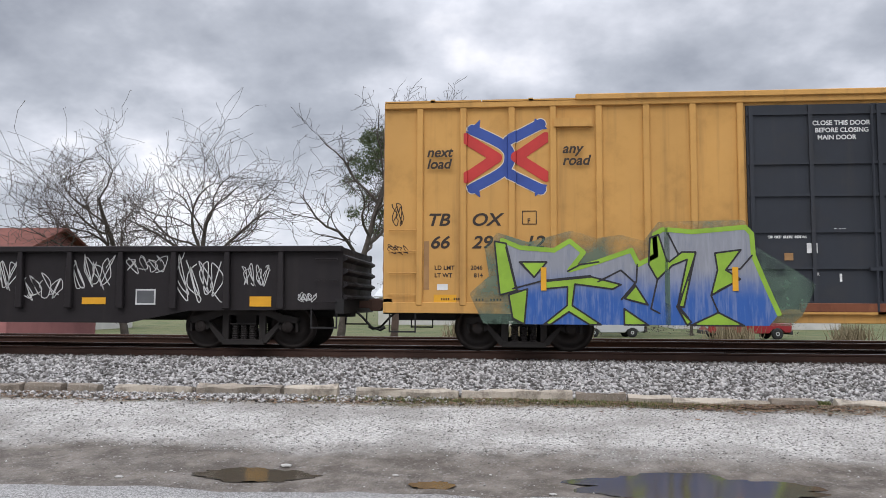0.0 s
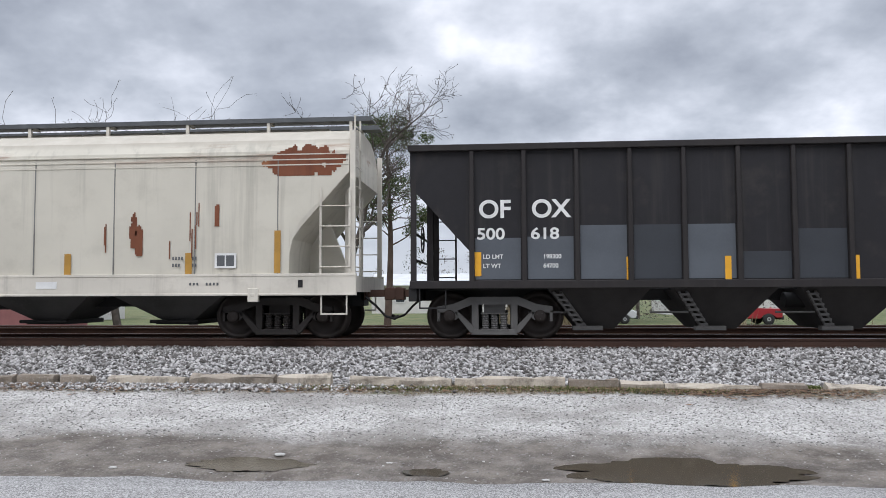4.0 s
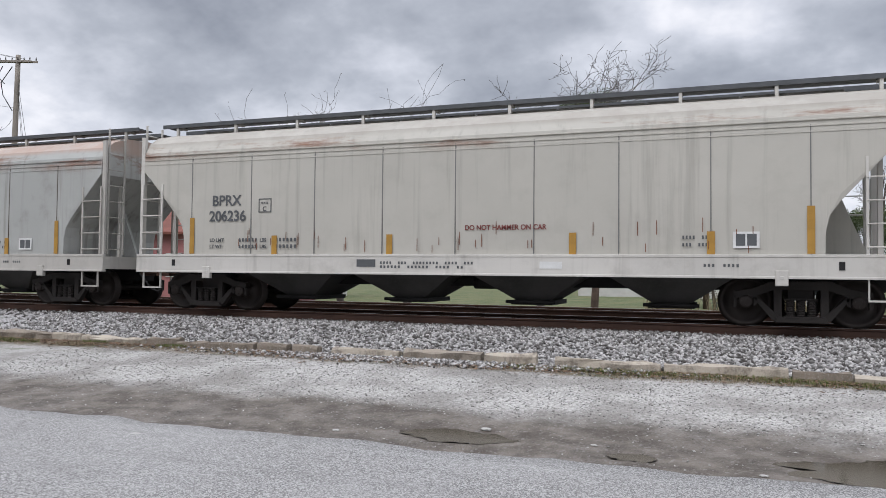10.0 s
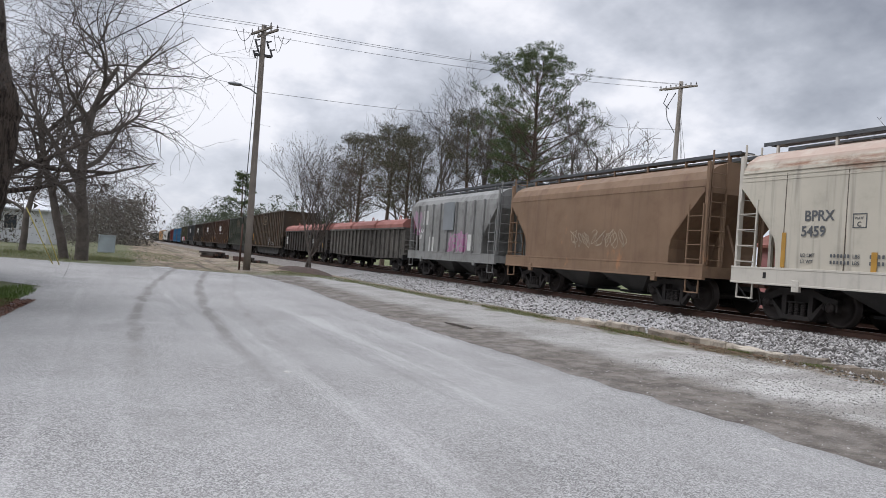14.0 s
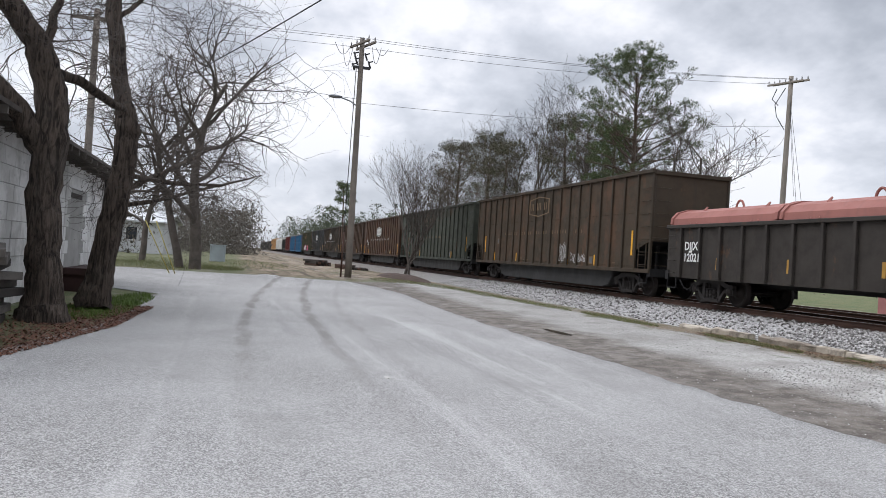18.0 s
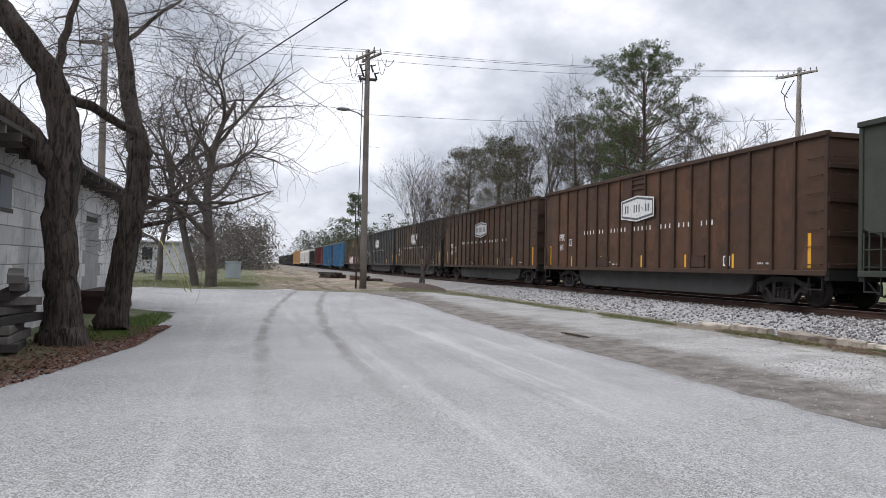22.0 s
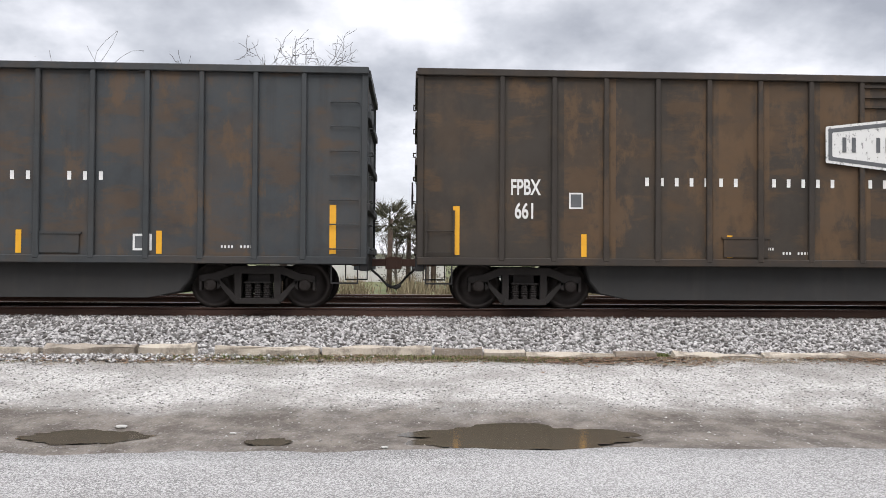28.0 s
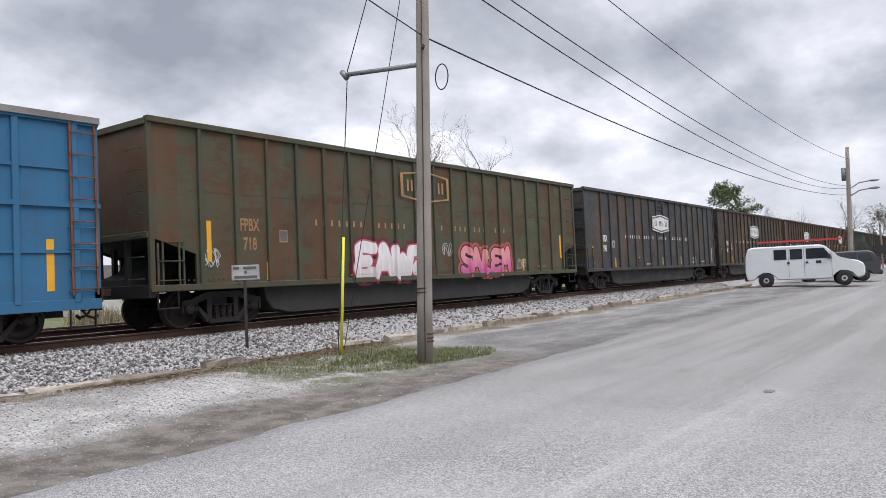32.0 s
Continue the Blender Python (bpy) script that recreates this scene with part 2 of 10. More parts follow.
    return n.done(col, n.step(soot, 0.3, 0.7, rough - 0.03, rough + 0.2), 0.0, 0.25)


STEEL = plain("worn_dark_steel", (0.035, 0.032, 0.030), 0.62, 0.3, 0.4, 5, 0.15)
RAIL = plain("rusty_rail_steel", (0.085, 0.045, 0.032), 0.7, 0.2, 0.35, 4, 0.15)
RAIL_TOP = plain("polished_rail_head", (0.42, 0.40, 0.38), 0.28, 0.9, 0.2, 3, 0.02)
TRUCK = plain("dusty_cast_steel", (0.030, 0.025, 0.0225), 0.75, 0.1, 0.45, 5, 0.2)
TRUCK_GREY = plain("grey_cast_steel", (0.13, 0.125, 0.12), 0.7, 0.1, 0.3, 5, 0.2)
WHEEL = plain("oily_wheel_steel", (0.045, 0.036, 0.032), 0.6, 0.4, 0.4, 4, 0.1)
TREAD = plain("bright_tread_steel", (0.35, 0.34, 0.33), 0.35, 0.9, 0.2, 4, 0.03)
BLACK = plain("black_underframe", (0.018, 0.017, 0.017), 0.7, 0.1, 0.4, 4, 0.15)
YELLOW = plain("yellow_reflective_tape", (0.72, 0.36, 0.02), 0.45, 0.0, 0.15, 10, 0.02)
YELLOW_OLD = plain("faded_ochre_tape", (0.42, 0.23, 0.04), 0.55, 0.0, 0.3, 8, 0.05)
WHITE = plain("white_stencil_paint", (0.72, 0.72, 0.70), 0.6, 0.0, 0.2, 9, 0.03)


def worn_white():
    n = Nodes("worn_white_emblem_paint")
    col = n.mix(n.step(n.noise(7, 7, 0.72, n.mapped((1.6, 1, 0.8))), 0.54, 0.63, 0.0, 0.75), (0.62, 0.62, 0.60), (0.085, 0.085, 0.085))
    return n.done(col, 0.6, 0, 0.3)


WORN_WHITE = worn_white()
GREYINK = plain("dark_grey_stencil_paint", (0.10, 0.105, 0.11), 0.6, 0.0, 0.2, 9, 0.03)
GALV = plain("galvanised_grating", (0.10, 0.105, 0.11), 0.5, 0.4, 0.25, 8, 0.1)


# ---- building blocks ----
def box(bm, x0, x1, y0, y1, z0, z1):
    v = [bm.verts.new((x, y, z)) for x in (x0, x1) for y in (y0, y1) for z in (z0, z1)]
    for f in ((0, 1, 3, 2), (4, 6, 7, 5), (0, 4, 5, 1), (2, 3, 7, 6), (0, 2, 6, 4), (1, 5, 7, 3)):
        bm.faces.new([v[i] for i in f])
    return v


def tube(bm, a, b, r, n=8, r2=None, caps=True):
    a, b = Vector(a), Vector(b)
    q = (b - a).to_track_quat("Z", "Y")
    rings = []
    for p, rad in ((a, r), (b, r if r2 is None else r2)):
        rings.append([bm.verts.new(p + q @ Vector((rad * math.cos(i * math.tau / n), rad * math.sin(i * math.tau / n), 0))) for i in range(n)])
    for i in range(n):
        bm.faces.new((rings[0][i], rings[0][(i + 1) % n], rings[1][(i + 1) % n], rings[1][i])).smooth = n > 6
    if caps:
        bm.faces.new(rings[0][::-1])
        bm.faces.new(rings[1])


def prism(bm, pts, y0, y1):
    """A flat outline of (x, z) points drawn out from y0 to y1."""
    a = [bm.verts.new((x, y0, z)) for x, z in pts]
    b = [bm.verts.new((x, y1, z)) for x, z in pts]
    bm.faces.new(a)
    bm.faces.new(b[::-1])
    for i in range(len(pts)):
        j = (i + 1) % len(pts)
        bm.faces.new((a[j], a[i], b[i], b[j]))


def lathe(bm, profile, n=24, axis="Y"):
    """(radius, along) points turned round the Y axis."""
    rings = [[bm.verts.new((r * math.cos(i * math.tau / n), y, r * math.sin(i * math.tau / n))) for i in range(n)] for r, y in profile]
    for p, q in zip(rings, rings[1:]):
        for i in range(n):
            bm.faces.new((p[i], q[i], q[(i + 1) % n], p[(i + 1) % n])).smooth = True
    for ring in (rings[0], rings[-1][::-1]):
        bm.faces.new(ring)


MESHES = {}


def shape(key, draw, bevel=0.0):
    """The mesh that draw(bm) makes, built once for each key."""
    if key not in MESHES:
        bm = bmesh.new()
        draw(bm)
        if bevel:
            bmesh.ops.bevel(bm, geom=bm.edges[:], offset=bevel, segments=1, affect="EDGES")
        bmesh.ops.recalc_face_normals(bm, faces=bm.faces[:])
        me = bpy.data.meshes.new(str(key[0] if isinstance(key, tuple) else key))
        bm.to_mesh(me)
        bm.free()
        me.materials.append(None)
        MESHES[key] = me
    return MESHES[key]


def part(name, mesh, material, parent=None, at=(0, 0, 0), turn=(0, 0, 0), label=""):
    """One mesh object; its material sits on the object, so alike pieces share a mesh."""
    ob = new(name, mesh)
    ob.material_slots[0].link = "OBJECT"
    ob.material_slots[0].material = material
    if parent is not None:
        ob.parent = parent
    ob.matrix_basis = pose(*at, *turn)
    if label:
        ob["label"] = label
    return ob


def thing(name, label, category, group="", at=(0, 0, 0), turn=(0, 0, 0), kind=""):
    ob = new(name)
    ob.empty_display_size = 0.3
    ob.matrix_basis = pose(*at, *turn)
    return tagged(ob, label, category, group, kind)


def rows_mesh(name, verts, faces, material, smooth=False):
    me = bpy.data.meshes.new(name)
    me.from_pydata(verts, [], faces)
    if smooth:
        me.polygons.foreach_set("use_smooth", [True] * len(me.polygons))
    me.update()
    me.materials.append(material)
    return new(name, me)

# ---- the ground: one sheet with the bank of the two tracks ----
RAIL_Z, TRACK_Y, TRACK2_Y = 0.73, 16.15, 20.6


def ease(v, a, b):
    t = min(1.0, max(0.0, (v - a) / (b - a)))
    return t * t * (3 - 2 * t)


PUDDLES = ((3.12, 7.63, 1.06, 0.50), (0.88, 7.48, 0.20, 0.15), (-0.78, 7.66, 0.54, 0.26), (-14.6, 8.2, 0.7, 0.14), (-37.6, 2.6, 0.9, 0.5))


def slope_z(x, y):
    z = 0.24 * ease(y, 6.0, 11.8)
    z += (0.54 - 0.24) * ease(y, 12.0, 14.3)
    z -= 0.75 * ease(y, 23.0, 27.5) + 0.5 * ease(y, 30, 60)
    if y < 12:
        z += 0.24 * ease(-x, 20, 40) * (1 - ease(y, 8, 12))
        z += 0.10 * ease(-y, 1.5, 4) * ease(-x, 6, 10)
        z += 0.22 * ease(x, 14, 44) * (1 - 0.6 * ease(y, 9, 12)) + 0.3 * ease(x, 50, 110) * (1 - ease(y, 9, 12))
    else:
        z += 0.0
    return z


def ground_z(x, y):
    z = slope_z(x, y)
    if 7.0 < y < 12 and abs(x) < 60:
        z += 0.02 * noise.noise(Vector((x * 0.8, y * 0.8, 3)))
    for px_, py_, rx, ry in PUDDLES:
        d = ((x - px_) / rx) ** 2 + ((y - py_) / ry) ** 2
        if d < 3.4:
            f = ease(3.4 - d, 0, 1.6)
            z = z * (1 - f) + (slope_z(px_, py_) - 0.03 * ease(1.4 - d, 0, 0.8)) * f
    return z


def spread(lo, hi, step, out, ratio=1.25):
    """Even steps between lo and hi, then ever longer ones out to +-out."""
    v = list(np.arange(lo, hi + step * 0.5, step))
    s = step
    while v[-1] < out:
        s *= ratio
        v.append(v[-1] + s)
    s = step
    while v[0] > -out:
        s *= ratio
        v.insert(0, v[0] - s)
    return [float(q) for q in v]


def ground_material():
    n = Nodes("gravel_mud_and_grass")
    x, y, z = n.xyz()
    wob = n.math("SUBTRACT", n.noise(0.55, 5, 0.6), 0.5)
    wob2 = n.math("SUBTRACT", n.noise(2.2, 5, 0.65), 0.5)
    yy = n.math("ADD", y, n.math("ADD", n.math("MULTIPLY", wob, 1.3), n.math("MULTIPLY", wob2, 0.5)))
    stones = n.cells(44, out="Color")
    lumps = n.cells(44)
    fine = n.noise(60, 3, 0.6)
    speck = n.t.nodes.new("ShaderNodeRGBToBW")
    n.put(speck.inputs[0], stones)
    pale = n.mix(n.step(speck.outputs[0], 0.15, 0.85), (0.275, 0.265, 0.247), (0.50, 0.486, 0.460))
    pale = n.mix(n.math("MULTIPLY", n.step(n.noise(0.9, 5), 0.40, 0.66), 0.65), pale, (0.175, 0.162, 0.145))
    pale = n.mix(n.step(n.math("MULTIPLY", x, -1.0), 6.0, 14.0, 0.0, 0.45), pale, (0.185, 0.178, 0.166))
    mud = n.mix(n.step(n.noise(3.0, 6, 0.65), 0.35, 0.7), (0.080, 0.067, 0.055), (0.185, 0.163, 0.140))
    mud = n.mix(n.math("MULTIPLY", n.step(speck.outputs[0], 0.72, 0.9), 0.35), mud, (0.30, 0.29, 0.28))
    wet = n.math("MULTIPLY", n.step(yy, 6.2, 6.6), n.math("SUBTRACT", 1.0, n.step(yy, 8.25, 9.1)))
    col = n.mix(wet, pale, mud)
    # dead grass and weeds along the kerb, grass in the yards
    straw = n.mix(n.step(fine, 0.35, 0.65), (0.085, 0.062, 0.040), (0.22, 0.17, 0.11))
    straw = n.mix(n.step(n.noise(1.4, 6, 0.7), 0.50, 0.62, 0.0, 0.75), straw, (0.070, 0.078, 0.030))
    kerbside = n.math("MULTIPLY", n.step(yy, 10.95, 11.35), n.math("SUBTRACT", 1.0, n.step(y, 12.0, 12.15)))
    kerbside = n.math("MULTIPLY", kerbside, n.step(n.noise(0.45, 5, 0.65), 0.30, 0.46))
    col = n.mix(n.math("MULTIPLY", kerbside, 0.9), col, straw)
    grass = n.mix(n.step(n.noise(1.3, 6, 0.7), 0.35, 0.68), (0.13, 0.115, 0.065), (0.070, 0.092, 0.032))
    grass = n.mix(n.math("MULTIPLY", n.step(fine, 0.4, 0.7), 0.5), grass, (0.05, 0.07, 0.02))
    lawn = n.math("MAXIMUM", n.step(yy, 25.5, 27.0), n.math("MAXIMUM", n.math("MULTIPLY", n.step(n.math("MULTIPLY", x, -1.0), 34.5, 36.0), n.math("SUBTRACT", 1.0, n.step(yy, 9.5, 10.5))), n.math("MULTIPLY", n.step(n.math("MULTIPLY", yy, -1.0), 1.0, 1.6), n.step(n.math("MULTIPLY", x, -1.0), 5.0, 7.0))))
    lawn = n.math("MAXIMUM", lawn, n.math("MULTIPLY", n.math("MULTIPLY", n.step(n.math("MULTIPLY", x, -1.0), 7.0, 11.0), n.step(yy, 10.5, 10.9)), n.math("MULTIPLY", n.step(n.noise(0.5, 5, 0.65, n.mapped((0.7, 1.6, 1), (4, 0, 0))), 0.50, 0.60), n.math("SUBTRACT", 1.0, n.step(yy, 11.7, 12.2)))))
    pad = n.math("MULTIPLY", n.math("MULTIPLY", n.step(x, 9.6, 10.4), n.math("SUBTRACT", 1.0, n.step(x, 14.4, 15.2))), n.math("MULTIPLY", n.step(yy, 8.2, 8.9), n.math("SUBTRACT", 1.0, n.step(yy, 11.6, 12.3))))
    lawn = n.math("MAXIMUM", lawn, n.math("MULTIPLY", pad, n.step(n.noise(1.6, 5, 0.65), 0.34, 0.5, 0.0, 0.95)))
    shoulder = n.math("MULTIPLY", n.step(x, 13.5, 16.0), n.math("SUBTRACT", 1.0, n.step(yy, 10.6, 11.3)))
    col = n.mix(n.math("MULTIPLY", shoulder, 0.8), col, n.mix(n.step(n.noise(0.9, 6, 0.7, n.mapped((0.3, 1, 1))), 0.4, 0.62), (0.10, 0.096, 0.092), (0.21, 0.205, 0.196)))
    col = n.mix(n.math("MULTIPLY", lawn, n.step(n.noise(0.9, 6, 0.7), 0.25, 0.5, 0.45, 1.0)), col, grass)
    park = n.mix(n.step(n.noise(0.5, 6, 0.7), 0.36, 0.62), (0.072, 0.098, 0.034), (0.135, 0.135, 0.062))
    col = n.mix(n.step(yy, 26.0, 28.0), col, park)
    # bare earth of the old loading yard beyond the end of the paving
    dirt = n.mix(n.step(n.noise(0.8, 6, 0.65), 0.35, 0.65), (0.115, 0.085, 0.058), (0.27, 0.215, 0.155))
    yard = n.math("MULTIPLY", n.step(n.math("MULTIPLY", x, -1.0), 35.5, 38.0), n.math("MULTIPLY", n.step(yy, 0.6, 2.4), n.math("SUBTRACT", 1.0, n.step(yy, 12.5, 13.5))))
    ruts = n.noise(1.0, 5, 0.65, n.mapped((0.06, 1.3, 1), (0, 5, 0)), 0.7)
    dirt = n.mix(n.step(ruts, 0.50, 0.60, 0.0, 0.75), dirt, (0.062, 0.044, 0.031))
    weeds = n.math("MULTIPLY", n.step(n.noise(0.22, 5, 0.65), 0.48, 0.58), n.step(n.noise(2.5, 4, 0.6), 0.35, 0.6))
    dirt = n.mix(n.math("MULTIPLY", weeds, 0.7), dirt, (0.085, 0.095, 0.040))
    col = n.mix(yard, col, dirt)
    # ballast under and beside the tracks, much darker from the near rail inwards
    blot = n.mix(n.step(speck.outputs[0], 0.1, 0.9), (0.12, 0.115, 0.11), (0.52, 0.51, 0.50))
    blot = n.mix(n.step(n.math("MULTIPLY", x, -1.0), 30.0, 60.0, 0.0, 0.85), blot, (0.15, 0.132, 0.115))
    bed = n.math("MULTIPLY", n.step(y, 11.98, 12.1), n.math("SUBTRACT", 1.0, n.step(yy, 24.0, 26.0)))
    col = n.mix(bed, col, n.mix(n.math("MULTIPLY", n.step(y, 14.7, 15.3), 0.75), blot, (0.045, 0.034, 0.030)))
    n.bump(n.math("ADD", n.math("MULTIPLY", lumps, -0.8), n.math("MULTIPLY", fine, 0.3)), 0.55, 0.03)
    rough = n.math("SUBTRACT", 0.92, n.math("MULTIPLY", wet, n.step(n.noise(1.1, 4), 0.35, 0.75, 0.05, 0.42)))
    return n.done(col, rough, 0.0, 0.35)


def make_ground():
    xs, ys = spread(-40, 40, 0.25, 2600), spread(-6, 28, 0.14, 2600)
    verts = [(x, y, ground_z(x, y)) for y in ys for x in xs]
    w = len(xs)
    faces = [(j * w + i, j * w + i + 1, (j + 1) * w + i + 1, (j + 1) * w + i) for j in range(len(ys) - 1) for i in range(w - 1)]
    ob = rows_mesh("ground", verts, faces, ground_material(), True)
    tagged(ob, "uneven grey gravel lot with muddy strip and winter grass", "ground", kind="structure")


make_ground()


def along(x, pts):
    for (a, p), (b, q) in zip(pts, pts[1:]):
        if x <= b:
            return p + (q - p) * max(0.0, (x - a) / (b - a))
    return pts[-1][1]


ROAD_FAR = ((-36.6, 2.0), (-34.8, 6.2), (-31, 7.0), (-27, 7.35), (-22, 7.15), (-16.8, 7.0), (6, 7.1), (11, 7.33), (14.3, 7.5), (20.8, 7.9), (26.6, 7.8), (36, 7.6), (110, 8.2), (420, 9))
ROAD_NEAR = ((-36.6, -2.0), (-34.5, -5.0), (-34, -18), (-24.2, -18), (-23.6, -3.2), (-22.3, -1.25), (-17, -1.3), (-13, -1.5), (-9.2, -2.2), (-5, -3.2), (0, -7), (60, -9), (420, -12))


def road_material():
    n = Nodes("pale_worn_asphalt")
    x, y, z = n.xyz()
    chips = n.cells(105, out="Color")
    bw = n.t.nodes.new("ShaderNodeRGBToBW")
    n.put(bw.inputs[0], chips)
    col = n.mix(n.step(bw.outputs[0], 0.2, 0.85), (0.115, 0.112, 0.107), (0.42, 0.41, 0.398))
    col = n.mix(n.math("MULTIPLY", n.step(n.noise(0.35, 5, 0.6), 0.35, 0.7), 0.35), col, (0.40, 0.395, 0.385))
    grit = n.noise(34, 6, 0.75)
    col = n.mix(n.math("MULTIPLY", n.step(grit, 0.52, 0.68), 0.5), col, (0.15, 0.147, 0.143))
    col = n.mix(n.math("MULTIPLY", n.step(n.noise(21, 6, 0.75, n.mapped(shift=(7, 3, 0))), 0.54, 0.7), 0.5), col, (0.50, 0.495, 0.485))
    # worn wheel paths curving out of the yard: long streaks along the road
    lane = n.noise(1.0, 5, 0.6, n.mapped((0.05, 1.6, 1)), 0.6)
    col = n.mix(n.math("MULTIPLY", n.step(lane, 0.54, 0.68), 0.32), col, (0.17, 0.165, 0.16))
    lane2 = n.noise(1.0, 4, 0.6, n.mapped((0.04, 1.1, 1), (3, 9, 0)), 0.5)
    col = n.mix(n.math("MULTIPLY", n.step(lane2, 0.55, 0.7), 0.28), col, (0.52, 0.512, 0.50))
    # two wheel tracks of carried-out dirt that sweep down from the yard
    ragged = n.math("MULTIPLY", n.math("SUBTRACT", n.noise(0.5, 4), 0.5), 0.4)
    fadeout = n.step(n.math("MULTIPLY", x, -1.0), 5.0, 15.0, 0.12, 1.0)
    sweep = n.math("POWER", n.math("MAXIMUM", n.math("SUBTRACT", n.math("MULTIPLY", x, -1.0), 9.0), 0.0), 2.0)
    for base, curl, wide in ((1.0, 0.0030, 0.11), (2.5, 0.0029, 0.12), (3.3, 0.0040, 0.06)):
        off = n.math("ABSOLUTE", n.math("SUBTRACT", n.math("SUBTRACT", y, base), n.math("ADD", n.math("MULTIPLY", sweep, curl), ragged)))
        band = n.math("MULTIPLY", n.step(off, wide + 0.08, 0.04), n.step(n.noise(1.3, 5, 0.7), 0.25, 0.55))
        col = n.mix(n.math("MULTIPLY", n.math("MULTIPLY", band, fadeout), 0.6 if wide > 0.1 else 0.25), col, (0.115, 0.105, 0.094))
    # patches where the surface has worn through to older, darker stone, and dust washed across
    worn = n.noise(0.5, 6, 0.68, n.mapped((0.5, 1.0, 1), (11, 2, 0)))
    col = n.mix(n.math("MULTIPLY", n.step(worn, 0.52, 0.66), 0.38), col, (0.19, 0.183, 0.175))
    # older, darker paving towards the crossing
    older = n.step(n.math("ADD", x, n.math("MULTIPLY", n.noise(0.4, 4), 6.0)), 8.0, 22.0, 0.0, 0.55)
    col = n.mix(older, col, n.mix(n.step(n.noise(1.0, 5, 0.6, n.mapped((0.05, 1.2, 1), (2, 1, 0)), 0.4), 0.4, 0.62), (0.135, 0.126, 0.116), (0.215, 0.204, 0.19)))
    stain = n.noise(2.2, 6, 0.7)
    col = n.mix(n.math("MULTIPLY", n.step(stain, 0.66, 0.74), 0.35), col, (0.12, 0.115, 0.11))
    n.bump(n.math("ADD", n.cells(105), n.math("MULTIPLY", grit, 1.2)), 0.4, 0.012)
    return n.done(col, 0.88, 0.0, 0.35)


def make_road():
    xs = [x for x in spread(-36.5, 44, 0.22, 420, 1.2) if x >= -36.6]
    verts, faces, m = [], [], 26
    for i, x in enumerate(xs):
        rag = 0.10 * noise.noise(Vector((x * 1.7, 0, 5))) + 0.07 * noise.noise(Vector((x * 0.5, 3, 5))) + 0.04 * noise.noise(Vector((x * 6, 0, 9)))
        a, b = along(x, ROAD_NEAR), along(x, ROAD_FAR) + rag
        for j in range(m):
            y = a + (b - a) * (j / (m - 1)) ** 0.75
            verts.append((x, y, ground_z(x, y) + 0.022))
        verts += [(x, b + 0.03, ground_z(x, b) - 0.03), (x, a, ground_z(x, a) - 0.05)]
    k = m + 2
    for i in range(len(xs) - 1):
        for j in range(m):
            p = i * k + j
            faces.append((p, p + k, p + k + 1, p + 1))
    ob = rows_mesh("road", verts, faces, road_material(), True)
    tagged(ob, "pale worn asphalt road with faint wheel tracks", "road", kind="structure")


make_road()


# ---- the two tracks ----
def rail_profile(bm, x0, x1):
    pts = ((-0.075, 0), (-0.075, 0.012), (-0.012, 0.035), (-0.010, 0.125), (-0.037, 0.140), (-0.037, 0.168), (-0.030, 0.172), (0.030, 0.172), (0.037, 0.168), (0.037, 0.140), (0.010, 0.125), (0.012, 0.035), (0.075, 0.012), (0.075, 0))
    a = [bm.verts.new((x0, y, z)) for y, z in pts]
    b = [bm.verts.new((x1, y, z)) for y, z in pts]
    for i in range(len(pts)):
        j = (i + 1) % len(pts)
        bm.faces.new((a[i], a[j], b[j], b[i]))


TIE = plain("dark_creosoted_tie", (0.045, 0.036, 0.030), 0.85, 0, 0.4, 4, 0.3)


def make_track(y, label):
    t = thing("railway_track", label, "railway track", "tracks", (0, y, RAIL_Z - 0.172), kind="structure")
    for side in (-1, 1):
        part("rail", shape("rail", lambda bm: rail_profile(bm, -900, 900)), RAIL, t, (0, side * 0.755, 0))
        part("rail_head", shape("rail_head", lambda bm: box(bm, -900, 900, -0.027, 0.027, 0.1715, 0.1745)), RAIL_TOP, t, (0, side * 0.755, 0), label="polished running surface of the rail")
    for i in range(-75, 75):
        part("tie", shape("tie", lambda bm: box(bm, -0.11, 0.11, -1.3, 1.3, -0.16, 0.0), 0.008), TIE, t, (i * 0.53 + 0.02 * math.sin(i * 7), 0.03 * math.sin(i * 3), 0), (0, 0, 0.6 * math.sin(i * 5)))
    bm_key = ("far_ties", y)
    part("far_ties", shape(bm_key, lambda bm: [box(bm, i * 0.53 - 0.11, i * 0.53 + 0.11, -1.3, 1.3, -0.16, 0.0) for i in range(-300, 300) if not -75 <= i < 75]), TIE, t)["kind"] = "stuff"


make_track(TRACK_Y, "rusty steel rails on dark ties in grey ballast")
make_track(TRACK2_Y, "empty second track with rusty rails on dark ties")

# ---- running gear and fittings that the freight cars share ----
WHEEL_R = 0.44


